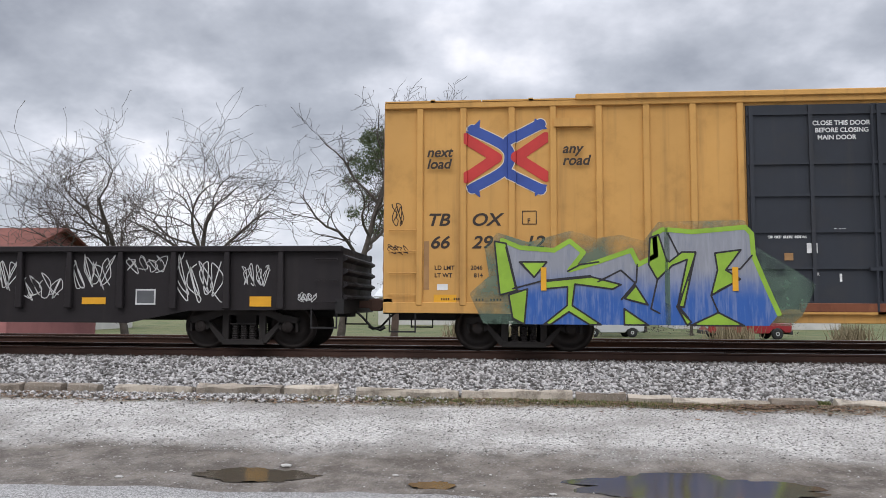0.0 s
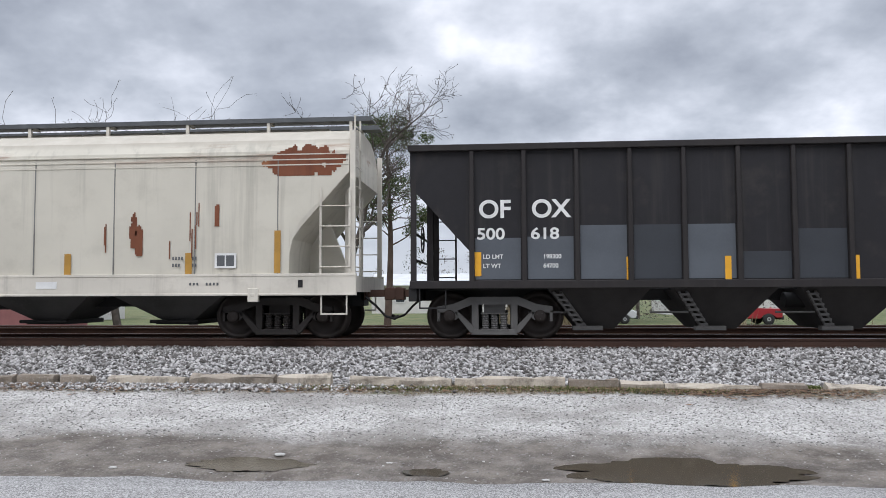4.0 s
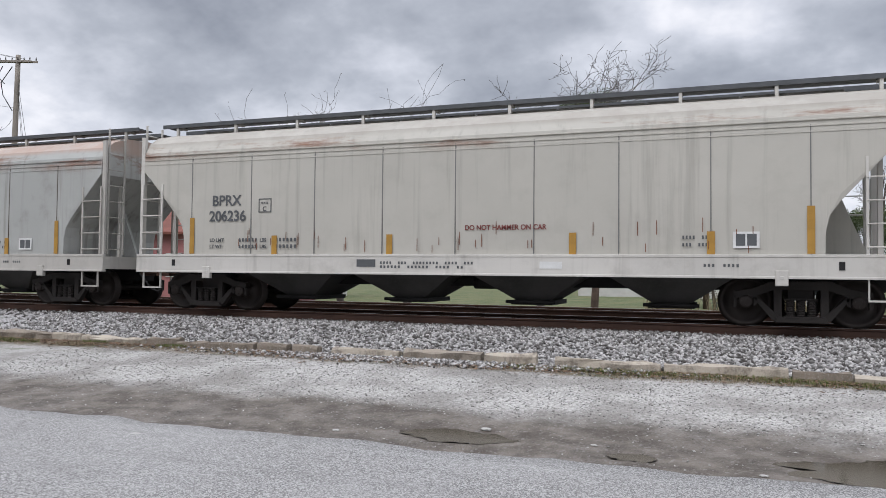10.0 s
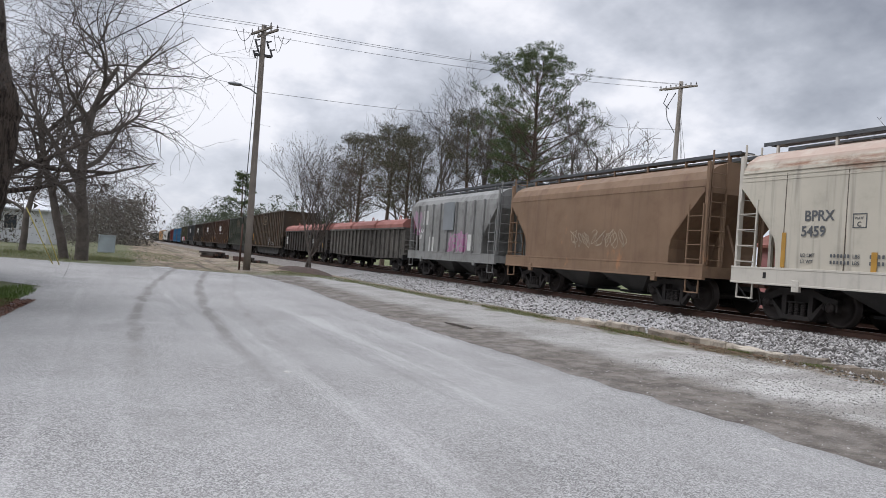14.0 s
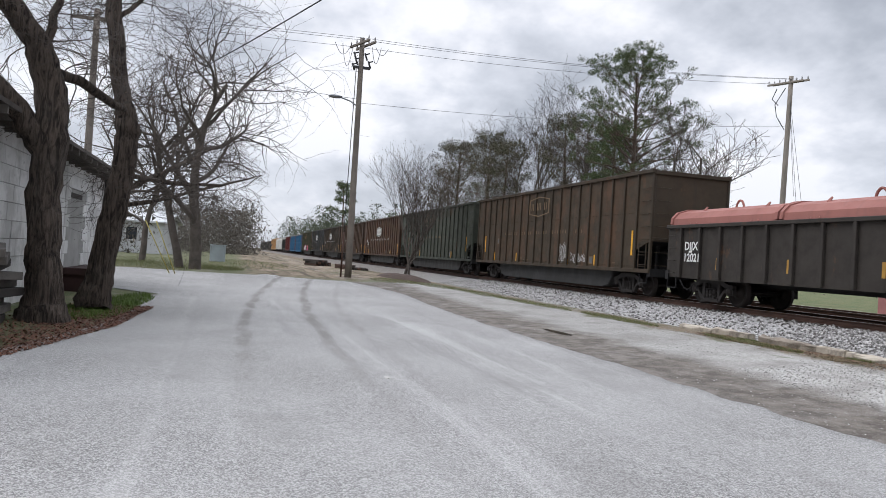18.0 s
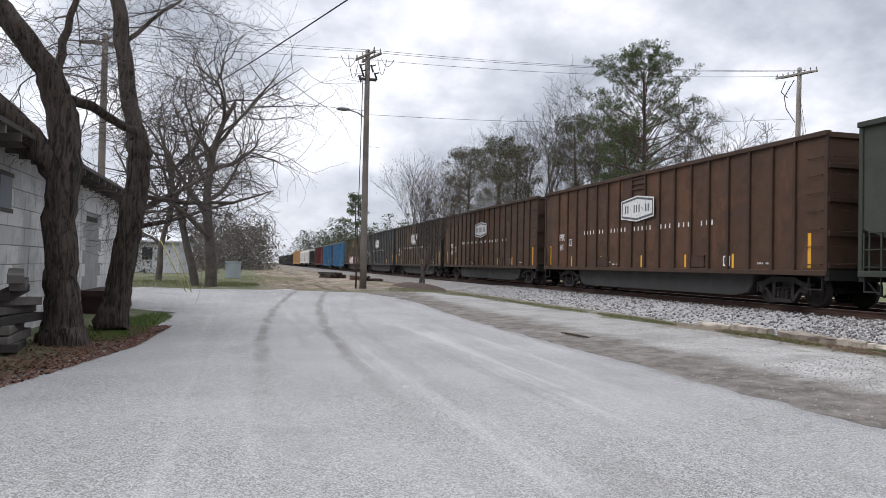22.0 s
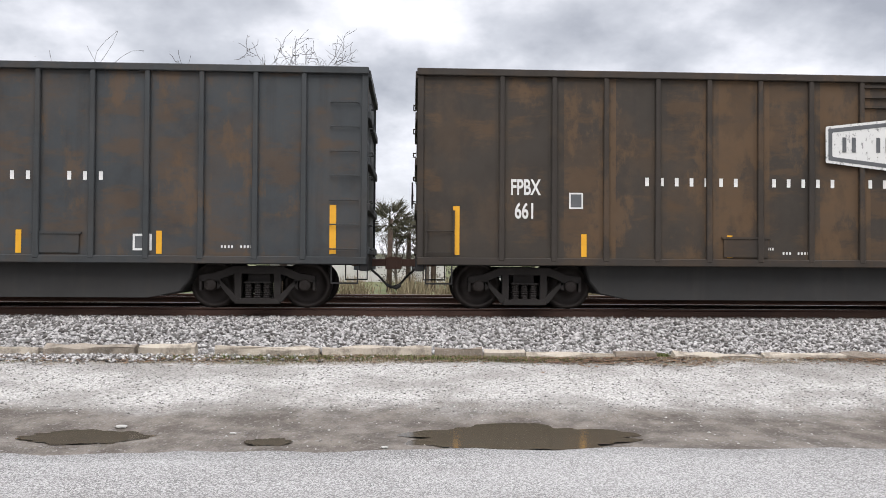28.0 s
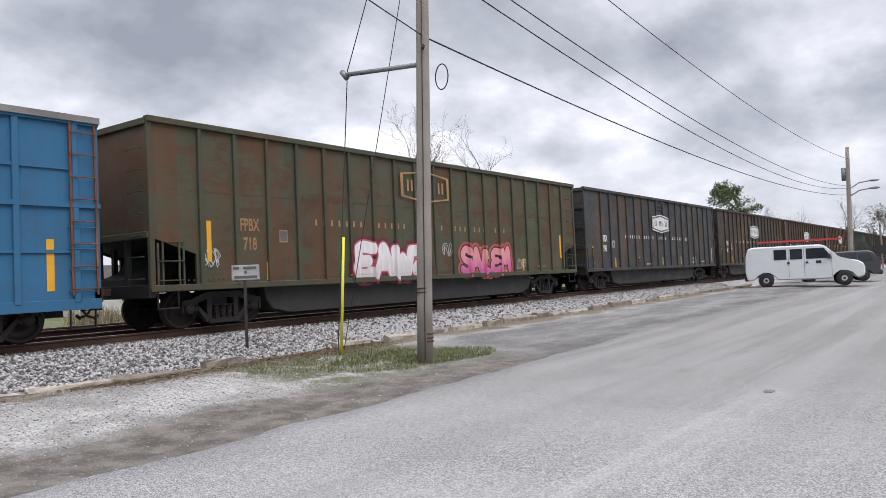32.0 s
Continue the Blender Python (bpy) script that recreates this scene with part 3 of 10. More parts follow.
def wheelset_mesh(bm):
    for s in (-1, 1):
        prof = [(0.0, s * 0.70), (0.12, s * 0.70), (0.13, s * 0.735), (0.36, s * 0.735), (0.47, s * 0.685), (0.47, s * 0.715), (0.445, s * 0.725), (0.44, s * 0.825), (0.37, s * 0.83), (0.355, s * 0.79), (0.17, s * 0.78), (0.15, s * 0.86), (0.085, s * 0.88), (0.085, s * 1.02), (0.115, s * 1.03), (0.115, s * 1.15), (0.09, s * 1.17), (0.0, s * 1.17)]
        lathe(bm, [(max(r, 0.001), y) for r, y in prof], 28)
        for i in range(3):
            a = i * math.tau / 3
            tube(bm, (0.06 * math.cos(a), s * 1.165, 0.06 * math.sin(a)), (0.06 * math.cos(a), s * 1.19, 0.06 * math.sin(a)), 0.016, 6)
    lathe(bm, [(0.085, -0.71), (0.075, -0.3), (0.075, 0.3), (0.085, 0.71)], 14)


def side_frame_mesh(bm):
    y0, y1 = -0.07, 0.07
    top = [(-1.08, 0.50), (-1.08, 0.62), (-0.78, 0.66), (-0.46, 0.80), (0.46, 0.80), (0.78, 0.66), (1.08, 0.62), (1.08, 0.50), (0.76, 0.52), (0.42, 0.66), (-0.42, 0.66), (-0.76, 0.52)]
    prism(bm, top, y0, y1)
    for s in (-1, 1):
        prism(bm, [(s * 0.80, 0.56), (s * 0.66, 0.50), (s * 0.28, 0.13), (s * 0.36, 0.10), (s * 0.46, 0.13)], y0, y1)
        prism(bm, [(s * 0.30, 0.14), (s * 0.43, 0.14), (s * 0.43, 0.70), (s * 0.30, 0.70)], y0 * 0.8, y1 * 0.8)
        prism(bm, [(s * 1.08, 0.34), (s * 1.03, 0.34), (s * 1.03, 0.55), (s * 1.08, 0.55)], y0, y1)
        prism(bm, [(s * 0.75, 0.36), (s * 0.69, 0.40), (s * 0.69, 0.55), (s * 0.75, 0.55)], y0, y1)
    prism(bm, [(-0.42, 0.09), (0.42, 0.09), (0.38, 0.19), (-0.38, 0.19)], y0 - 0.03, y1 + 0.03)


def spring_mesh(bm):
    box(bm, -0.26, 0.26, -0.13, 0.17, 0.17, 0.20)
    box(bm, -0.26, 0.26, -0.13, 0.17, 0.48, 0.50)
    for x in (-0.17, 0.0, 0.17):
        for y in (-0.05, 0.09):
            rings, n = [], 8
            for j in range(15):
                r = 0.072 if j % 2 else 0.055
                z = 0.19 + 0.30 * j / 14
                rings.append([bm.verts.new((x + r * math.cos(i * math.tau / n), y + r * math.sin(i * math.tau / n), z)) for i in range(n)])
            for p, q in zip(rings, rings[1:]):
                for i in range(n):
                    bm.faces.new((p[i], p[(i + 1) % n], q[(i + 1) % n], q[i]))


WHEELSETS = []


def add_truck(car, x, metal=None, base=1.76):
    metal = metal or TRUCK
    t = part("truck", shape("truck", lambda bm: (box(bm, -0.2, 0.2, -1.0, 1.0, 0.47, 0.68), box(bm, -0.3, 0.3, -0.35, 0.35, 0.68, 0.78))), metal, car, (x, 0, 0))
    for s in (-1, 1):
        part("side_frame", shape("side_frame", side_frame_mesh, 0.006), metal, t, (0, s * 1.08, 0), (0, 0, 0 if s < 0 else 180))
        part("coil_spring", shape("spring_group", spring_mesh), metal, t, (0, s * 1.06, 0), (0, 0, 0 if s < 0 else 180))
        w = part("wheelset", shape("wheelset", wheelset_mesh), WHEEL, t)
        w.matrix_parent_inverse = Matrix.Translation((s * base / 2, 0, WHEEL_R))
        WHEELSETS.append(w)
    return t


def coupler_mesh(bm):
    box(bm, -0.3, 0.42, -0.08, 0.08, 0.80, 0.95)
    prism(bm, [(0.38, 0.74), (0.56, 0.74), (0.62, 0.80), (0.62, 0.97), (0.52, 1.0), (0.38, 0.98)], -0.15, 0.14)
    box(bm, -0.1, 0.02, -0.25, 0.25, 0.74, 1.02)


def hose_mesh(bm):
    p = [(0.0, -0.35, 0.80), (0.22, -0.36, 0.62), (0.40, -0.34, 0.42), (0.58, -0.30, 0.36)]
    for a, b in zip(p, p[1:]):
        tube(bm, a, b, 0.026, 6)
    tube(bm, (0.56, -0.3, 0.36), (0.66, -0.26, 0.42), 0.035, 6)


def add_couplers(car, L, metal=None):
    for s in (-1, 1):
        part("coupler", shape("coupler", coupler_mesh, 0.01), metal or RAIL, car, (s * (L / 2 - 0.08), 0, 0), (0, 0, 0 if s > 0 else 180))
        part("air_hose", shape("air_hose", hose_mesh), BLACK, car, (s * (L / 2 - 0.05), 0, 0), (0, 0, 0 if s > 0 else 180))


def ladder_mesh(bm, z0, z1, w, step=0.38, stiles=True):
    if stiles:
        for s in (-1, 1):
            box(bm, s * w / 2 - 0.02, s * w / 2 + 0.02, -0.015, 0.015, z0, z1)
    z = z0 + 0.12
    while z < z1 - 0.03:
        tube(bm, (-w / 2, -0.03, z), (w / 2, -0.03, z), 0.013, 5)
        for s in (-1, 1):
            tube(bm, (s * w / 2, -0.03, z), (s * w / 2, 0.02, z), 0.012, 5)
        z += step


def add_ladder(car, x, y, z0, z1, w, metal, turn=0, step=0.38, stiles=True, name="ladder"):
    if not stiles:
        z = z0 + 0.12
        while z < z1 - 0.03:
            part("grab_rung", shape(("grab_rung", w), lambda bm: [tube(bm, *ends, 0.013, 5) for ends in (((-w / 2, -0.03, 0), (w / 2, -0.03, 0)), ((-w / 2, -0.03, 0), (-w / 2, 0.02, 0)), ((w / 2, -0.03, 0), (w / 2, 0.02, 0)))]), metal, car, (x, y, z), (0, 0, turn))
            z += step
        return
    part(name, shape(("ladder", z0, z1, w, step, stiles), lambda bm: ladder_mesh(bm, z0, z1, w, step, stiles)), metal, car, (x, y, 0), (0, 0, turn))


def stirrup_mesh(bm):
    for s in (-1, 1):
        box(bm, s * 0.24 - 0.012, s * 0.24 + 0.012, -0.02, 0.02, -0.36, 0)
    box(bm, -0.25, 0.25, -0.03, 0.03, -0.38, -0.35)


def brake_wheel_mesh(bm):
    n = 20
    for i in range(n):
        a, b = i * math.tau / n, (i + 1) * math.tau / n
        tube(bm, (0, 0.27 * math.cos(a), 0.27 * math.sin(a)), (0, 0.27 * math.cos(b), 0.27 * math.sin(b)), 0.016, 5, caps=False)
    for i in range(5):
        a = i * math.tau / 5
        tube(bm, (0.02, 0, 0), (0, 0.27 * math.cos(a), 0.27 * math.sin(a)), 0.012, 5)


def bar(car, name, x, z, w, h, y, material, label=""):
    """A flat painted mark on the near side, w wide and h high, centred at x, z."""
    return part(name, shape(("mark", w, h), lambda bm: box(bm, -w / 2, w / 2, -0.003, 0.001, -h / 2, h / 2)), material, car, (x, y, z), label=label)


TEXTS = {}


def words(car, text, x, z, size, y, material, stretch=1.0, name="lettering", slant=0.0):
    """Lettering on the near side in the built-in font, starting at x, its foot at z."""
    key = (text, size, stretch, slant)
    if key not in TEXTS:
        c = bpy.data.curves.new("lettering", "FONT")
        c.body, c.size, c.extrude, c.shear, c.offset = text, size, 0.001, slant, size * 0.022
        ob = new("lettering", c)
        ob.scale = (stretch, 1, 1)
        bpy.context.view_layer.update()
        me = bpy.data.meshes.new_from_object(ob.evaluated_get(bpy.context.evaluated_depsgraph_get()))
        me.transform(Matrix.Diagonal((stretch, 1, 1, 1)))
        bpy.data.objects.remove(ob)
        me.materials.clear()
        me.materials.append(None)
        TEXTS[key] = me
    return part(name, TEXTS[key], material, car, (x, y, z), (90, 0, 0))


def letter_bars(car, x, z, w, h, groups, y, material, name="lettering_bars"):
    """A line of writing as plain bars: groups of letters over a width w."""
    def draw(bm):
        total = sum(groups) + 1.6 * (len(groups) - 1)
        p, step = -w / 2, w / total
        for g in groups:
            for i in range(g):
                box(bm, p + step * 0.2, p + step * 0.72, -0.002, 0.001, -h / 2, h / 2)
                p += step
            p += step * 1.6
    if h > 0.15:
        total = sum(groups) + 1.6 * (len(groups) - 1)
        p, step = x - w / 2, w / total
        for g in groups:
            for i in range(g):
                bar(car, "lettering_bar", p + step * 0.45, z, round(step * (0.24 if w > 4 else 0.42), 3), h, y, material)
                p += step
            p += step * 1.6
        return None
    line = part(name, shape(("bars", w, h, tuple(groups)), draw), material, car, (x, y, z))
    return tagged(line, kind="stuff")


def scribble(car, x, z, w, h, y, material, seed, strokes=5, name="tag"):
    """Loose sprayed strokes as thin ribbons."""
    def draw(bm):
        r = random.Random(seed)
        for s in range(strokes):
            cx, cz = (s + 0.5) / strokes * w - w / 2, 0
            pts, a = [], r.uniform(0, 6)
            for i in range(13):
                a += r.choice((0.5, 0.9, 1.7, 2.6))
                pts.append((cx + w / strokes * 0.75 * math.cos(a) * r.uniform(0.4, 1), cz + h / 2 * math.sin(a * 0.8 + s) * r.uniform(0.5, 1)))
            curve = []
            for i in range(1, len(pts) - 2):
                for k in range(4):
                    t = k / 4
                    q = [0.5 * (2 * pts[i][d] + (pts[i + 1][d] - pts[i - 1][d]) * t + (2 * pts[i - 1][d] - 5 * pts[i][d] + 4 * pts[i + 1][d] - pts[i + 2][d]) * t * t + (3 * pts[i][d] - pts[i - 1][d] - 3 * pts[i + 1][d] + pts[i + 2][d]) * t ** 3) for d in (0, 1)]
                    curve.append(q)
            wd_ = 0.005 * h + 0.0055
            for (ax, az), (bx, bz) in zip(curve, curve[1:]):
                d = Vector((bx - ax, bz - az))
                if d.length < 1e-4:
                    continue
                nx, nz = -d.y / d.length * wd_, d.x / d.length * wd_
                bm.faces.new([bm.verts.new((px_, 0, pz_)) for px_, pz_ in ((ax - nx, az - nz), (bx - nx, bz - nz), (bx + nx, bz + nz), (ax + nx, az + nz))])
    return part(name, shape(("tag", seed, w, h), draw), material, car, (x, y, z))


def spray_paint(name, low, high, z0, z1, streak=0.5):
    n = Nodes(name)
    col = n.mix(n.step(n.math("ADD", n.xyz()[2], n.math("MULTIPLY", n.noise(2.5, 4), 0.3)), z0 + 0.15, z1 + 0.1), low, high)
    col = n.mix(n.math("MULTIPLY", n.step(n.noise(7, 4, 0.65, n.mapped((1.8, 1, 0.2))), 0.45, 0.68), streak), col, tuple(min(1, v * 1.5 + 0.04) for v in high))
    col = n.mix(n.math("MULTIPLY", n.step(n.noise(6, 4, 0.65, n.mapped((2.4, 1, 0.35), (3, 0, 1))), 0.52, 0.7), streak * 0.8), col, tuple(v * 0.5 for v in low))
    return n.done(col, 0.55, 0, 0.35)


def to_line(X, Z, a, b):
    """Distance of grid points from the stretch a-b."""
    dx, dz = b[0] - a[0], b[1] - a[1]
    t = np.clip(((X - a[0]) * dx + (Z - a[1]) * dz) / max(dx * dx + dz * dz, 1e-9), 0, 1)
    return np.hypot(X - a[0] - t * dx, Z - a[1] - t * dz)


def strokes(paths, width):
    """A field that is positive on strokes of that width along the paths."""
    return lambda X, Z: np.max([width / 2 - to_line(X, Z, a, b) for p in paths for a, b in zip(p, p[1:])], axis=0)


def areas(*polys):
    """A field that is positive inside any of the outlines."""
    def one(pts):
        def field(X, Z):
            inside, d = np.zeros(X.shape, bool), np.full(X.shape, 9.0)
            for a, b in zip(pts, pts[1:] + pts[:1]):
                d = np.minimum(d, to_line(X, Z, a, b))
                if a[1] != b[1]:
                    inside ^= ((a[1] > Z) != (b[1] > Z)) & (X < (b[0] - a[0]) * (Z - a[1]) / (b[1] - a[1]) + a[0])
            return np.where(inside, d, -d)
        return field
    made = [one(list(p)) for p in polys]
    return lambda X, Z: np.max([f(X, Z) for f in made], axis=0)


def decal(car, name, field, reach, drape, lift, material, cell=0.03, label=""):
    """A sprayed or painted shape that follows sheets and ribs: the part of a fine grid where the field is positive."""
    x0, x1, z0, z1 = reach
    gx, gz = np.arange(x0, x1 + cell, cell), np.arange(z0, z1 + cell, cell)
    X, Z = np.meshgrid(gx, gz, indexing="ij")
    F = field(X, Z)
    on = F > 0
    some = on[:-1, :-1] | on[1:, :-1] | on[1:, 1:] | on[:-1, 1:]
    v, f, at = [], [], {}
    for i, j in zip(*np.nonzero(some)):
        ring = []
        corners = ((i, j), (i + 1, j), (i + 1, j + 1), (i, j + 1))
        for p, q in zip(corners, corners[1:] + corners[:1]):
            if F[p] > 0:
                ring.append((p, p))
            if (F[p] > 0) != (F[q] > 0):
                ring.append((min(p, q), max(p, q)))
        face = []
        for p, q in ring:
            if (p, q) not in at:
                t = 0.0 if p == q else float(F[p] / (F[p] - F[q]))
                x = float(X[p] + (X[q] - X[p]) * t)
                at[p, q] = len(v)
                v.append((x, drape(x) - lift, float(Z[p] + (Z[q] - Z[p]) * t)))
            face.append(at[p, q])
        if len(face) > 2:
            f.append(face)
    me = bpy.data.meshes.new(name)
    me.from_pydata(v, [], f)
    me.materials.append(None)
    return part(name, me, material, car, label=label)


def bend(pts, n=5):
    """A smooth line through the points."""
    out = []
    q = [pts[0], *pts, pts[-1]]
    for i in range(1, len(q) - 2):
        for k in range(n):
            t = k / n
            out.append(tuple(0.5 * (2 * q[i][d] + (q[i + 1][d] - q[i - 1][d]) * t + (2 * q[i - 1][d] - 5 * q[i][d] + 4 * q[i + 1][d] - q[i + 2][d]) * t * t + (3 * q[i][d] - q[i - 1][d] - 3 * q[i + 1][d] + q[i + 2][d]) * t ** 3) for d in (0, 1)))
    return out + [pts[-1]]


def mist(name, c, cover=0.6, scale=1.6):
    """Thin overspray: soft, patchy, see-through."""
    n = Nodes(name)
    n.put(n.p.inputs["Alpha"], n.step(n.noise(scale, 5, 0.6), 0.30, 0.68, 0.0, cover))
    return n.done(n.mix(n.noise(3.0), tuple(v * 0.75 for v in c), c), 0.6, 0, 0.3)


LETTERS = {
    "S": [[(0.9, 0.85), (0.5, 1.0), (0.12, 0.8), (0.3, 0.55), (0.75, 0.42), (0.85, 0.15), (0.45, 0.0), (0.05, 0.12)]],
    "A": [[(0.0, 0.0), (0.25, 0.55), (0.45, 1.0), (0.7, 0.55), (0.95, 0.0)], [(0.28, 0.32), (0.7, 0.32)]],
    "L": [[(0.25, 1.0), (0.15, 0.5), (0.1, 0.05), (0.5, 0.08), (0.85, 0.0)]],
    "E": [[(0.9, 0.95), (0.4, 1.0), (0.1, 0.8), (0.3, 0.52), (0.7, 0.5)], [(0.3, 0.52), (0.02, 0.25), (0.35, 0.0), (0.9, 0.08)]],
    "M": [[(0.0, 0.0), (0.15, 0.95), (0.5, 0.35), (0.82, 1.0), (1.0, 0.0)]],
    "W": [[(0.0, 1.0), (0.2, 0.05), (0.48, 0.7), (0.72, 0.05), (1.0, 1.0)]],
    "Z": [[(0.05, 0.95), (0.8, 0.9), (0.15, 0.15), (0.95, 0.05)]],
}


def bubble_letters(car, text, x0, x1, z0, z1, thick, fill, rim, shadow, drape, label, flare=None):
    """Swollen sprayed letters: a wide shadow, a dark rim, and the fill."""
    w, paths = (x1 - x0) / len(text), []
    for i, ch in enumerate(text):
        lo, hi = z0 + 0.05 * math.sin(i * 2.1), z1 + 0.06 * math.sin(i * 1.7 + 1)
        for p in LETTERS[ch]:
            paths.append(bend([(x0 + w * (i + 0.06 + 0.9 * x), lo + (hi - lo) * z) for x, z in p]))
    reach = (x0 - 0.4, x1 + 0.4, z0 - 0.35, z1 + 0.35)
    if flare:
        decal(car, "spray_flare", areas(*[[(x0 + d - 0.25, z), (x0 + d, z + 0.34), (x0 + d + 0.34, z + 0.1), (x0 + d + 0.2, z - 0.1)] for d, z in ((0.05, z0), (w * 0.8, z1 - 0.2), (w * 1.9, z1 - 0.2), (w * 2.9, z1 - 0.25), ((x1 - x0) - 0.1, z0 - 0.04))]), reach, drape, 0.003, flare)
    if shadow:
        decal(car, "spray_shadow", strokes(paths, thick + 0.26), reach, drape, 0.005, shadow)
    decal(car, "spray_rim", strokes(paths, thick + 0.09), reach, drape, 0.007, rim)
    decal(car, "spray_fill", strokes(paths, thick), reach, drape, 0.010, fill, label=label)


def rolled_silver(name, lo, hi):
    """Thin silver paint, brushed level, with the brown of the car showing through."""
    n = Nodes(name)
    wide = n.noise(2.0, 5, 0.7, n.mapped((0.8, 1, 9.0)))
    tall = n.noise(2.0, 5, 0.7, n.mapped((9.0, 1, 0.8), (3, 0, 1)))
    which = n.step(n.math("ADD", n.xyz()[2], n.noise(1.4, 3, 0.5, n.mapped(shift=(2, 0, 6)))), 1.72, 1.92)
    brush = n.math("ADD", n.math("MULTIPLY", wide, n.math("SUBTRACT", 1.0, which)), n.math("MULTIPLY", tall, which))
    col = n.mix(n.step(brush, 0.38, 0.62), tuple(v * 0.72 for v in lo), hi)
    col = n.mix(n.step(n.noise(1.1, 5, 0.6, n.mapped((1.1, 1, 1.2), (4, 0, 2))), 0.50, 0.64, 0.0, 0.55), col, (0.25, 0.175, 0.145))
    col = n.mix(n.step(n.noise(1.6, 4, 0.6, n.mapped((1.5, 1, 0.9), (9, 0, 5))), 0.57, 0.66, 0.0, 0.5), col, (0.13, 0.10, 0.095))
    col = n.mix(n.step(brush, 0.60, 0.74, 0.0, 0.8), col, tuple(min(0.8, v * 1.55) for v in hi))
    return n.done(col, 0.5, 0.1, 0.35)


def ragged_block(car, x0, x1, z0, z1, seed, fill, dark, pale, drape, label, marks=46):
    """A block of rolled-on silver with a ragged upper edge, and angular letter strokes over it."""
    r = random.Random(seed)
    top, x = [], x0
    while x < x1 - 0.1:
        top.append((x, z1 + r.uniform(-0.2, 0.06)))
        x += r.uniform(0.12, 0.42)
        if r.random() < 0.4:
            top.append((x, z1 + r.uniform(0.02, 0.12)))
            x += r.uniform(0.05, 0.15)
    outline = [(x0 + 0.03, z0), (x0, z0 + 0.5)] + top + [(x1, z1 - 0.2), (x1 + 0.05, z0 + 0.5), (x1 - 0.06, z0)]
    reach = (x0 - 0.2, x1 + 0.2, z0 - 0.1, z1 + 0.3)
    decal(car, "spray_fill", areas(outline), reach, drape, 0.004, fill, 0.035, label)
    cut = areas(outline)

    def inside(field):
        return lambda X, Z: np.minimum(field(X, Z), cut(X, Z))
    gaps, lines, light = [], [], [top]
    x = x0 + 0.25
    while x < x1 - 0.3:
        # the dark gaps that shape one letter, then thin contours beside them
        z = r.uniform(z0 + 0.35, z1 - 0.55)
        for k in range(r.choice((1, 2, 2))):
            u, v, a, b = x + r.uniform(-0.12, 0.12), z, r.uniform(0.2, 0.42), r.uniform(0.2, 0.46)
            lean = r.uniform(-0.14, 0.14)
            if r.random() < 0.5:
                p = [(u, v), (u + a * 0.5, v - 0.04), (u + a * 0.6 + lean, v + b), (u + lean, v + b * 0.85)]
            else:
                p = [(u, v), (u + a, v + b * 0.3), (u + a * 1.2, v + b), (u + a * 0.7, v + b * 0.55), (u - 0.05, v + b * 0.4)]
            gaps.append(p)
            light.append([(q + 0.035 * (1 if q > u + a * 0.4 else -1), w + 0.035 * (1 if w > v + b * 0.4 else -1)) for q, w in p + p[:2]])
            z = min(max(z + r.uniform(-0.5, 0.5), z0 + 0.2), z1 - 0.5)
        x += r.uniform(0.3, 0.55)
    for i in range(marks):
        x, z, p = r.uniform(x0, x1), r.uniform(z0, z1), []
        for k in range(r.choice((2, 3, 3, 4))):
            p.append((x, z))
            if r.random() < 0.5:
                x, z = x + r.uniform(-0.16, 0.2), z + r.choice((-1, 1)) * r.uniform(0.2, 0.65)
            else:
                x, z = x + r.choice((-1, 1)) * r.uniform(0.15, 0.55), z + r.uniform(-0.12, 0.12)
        (lines if i % 3 == 0 else light).append(bend(p, 3) if r.random() < 0.5 else p)
    decal(car, "spray_block", inside(areas(*gaps)), reach, drape, 0.007, dark, 0.03)
    decal(car, "spray_outline", inside(strokes(lines, 0.02)), reach, drape, 0.010, dark, 0.02)
    decal(car, "spray_highlight", inside(strokes(light, 0.022)), reach, drape, 0.013, pale, 0.02)


def rib_drape(ribs, half, sheet_y, rib_y):
    return lambda x: rib_y if any(abs(x - q) < half for q in ribs) else sheet_y


def stain(car, name, x, z, w, h, y, material, seed, drips=0.6):
    """A ragged patch that fades out in drips along its lower edge."""
    cell, v, f = 0.03, [], []
    for i in range(int(w / cell)):
        for j in range(int(h / cell)):
            p, q = (i + 0.5) * cell / w * 2 - 1, (j + 0.5) * cell / h * 2 - 1
            n = noise.noise(Vector((i * 0.11, j * 0.16, seed))) + 0.6 * noise.noise(Vector((i * 0.35, j * 0.07, seed + 5)))
            if p * p + (q if q > 0 else q * drips) ** 2 * 1.2 + n * 0.9 < 0.75:
                k = len(v)
                a, b = x - w / 2 + i * cell, z - h / 2 + j * cell
                v += [(a, y, b), (a + cell, y, b), (a + cell, y, b + cell), (a, y, b + cell)]
                f.append((k, k + 1, k + 2, k + 3))
    me = bpy.data.meshes.new(name)
    me.from_pydata(v, [], f)
    me.materials.append(None)
    return part(name, me, material, car)


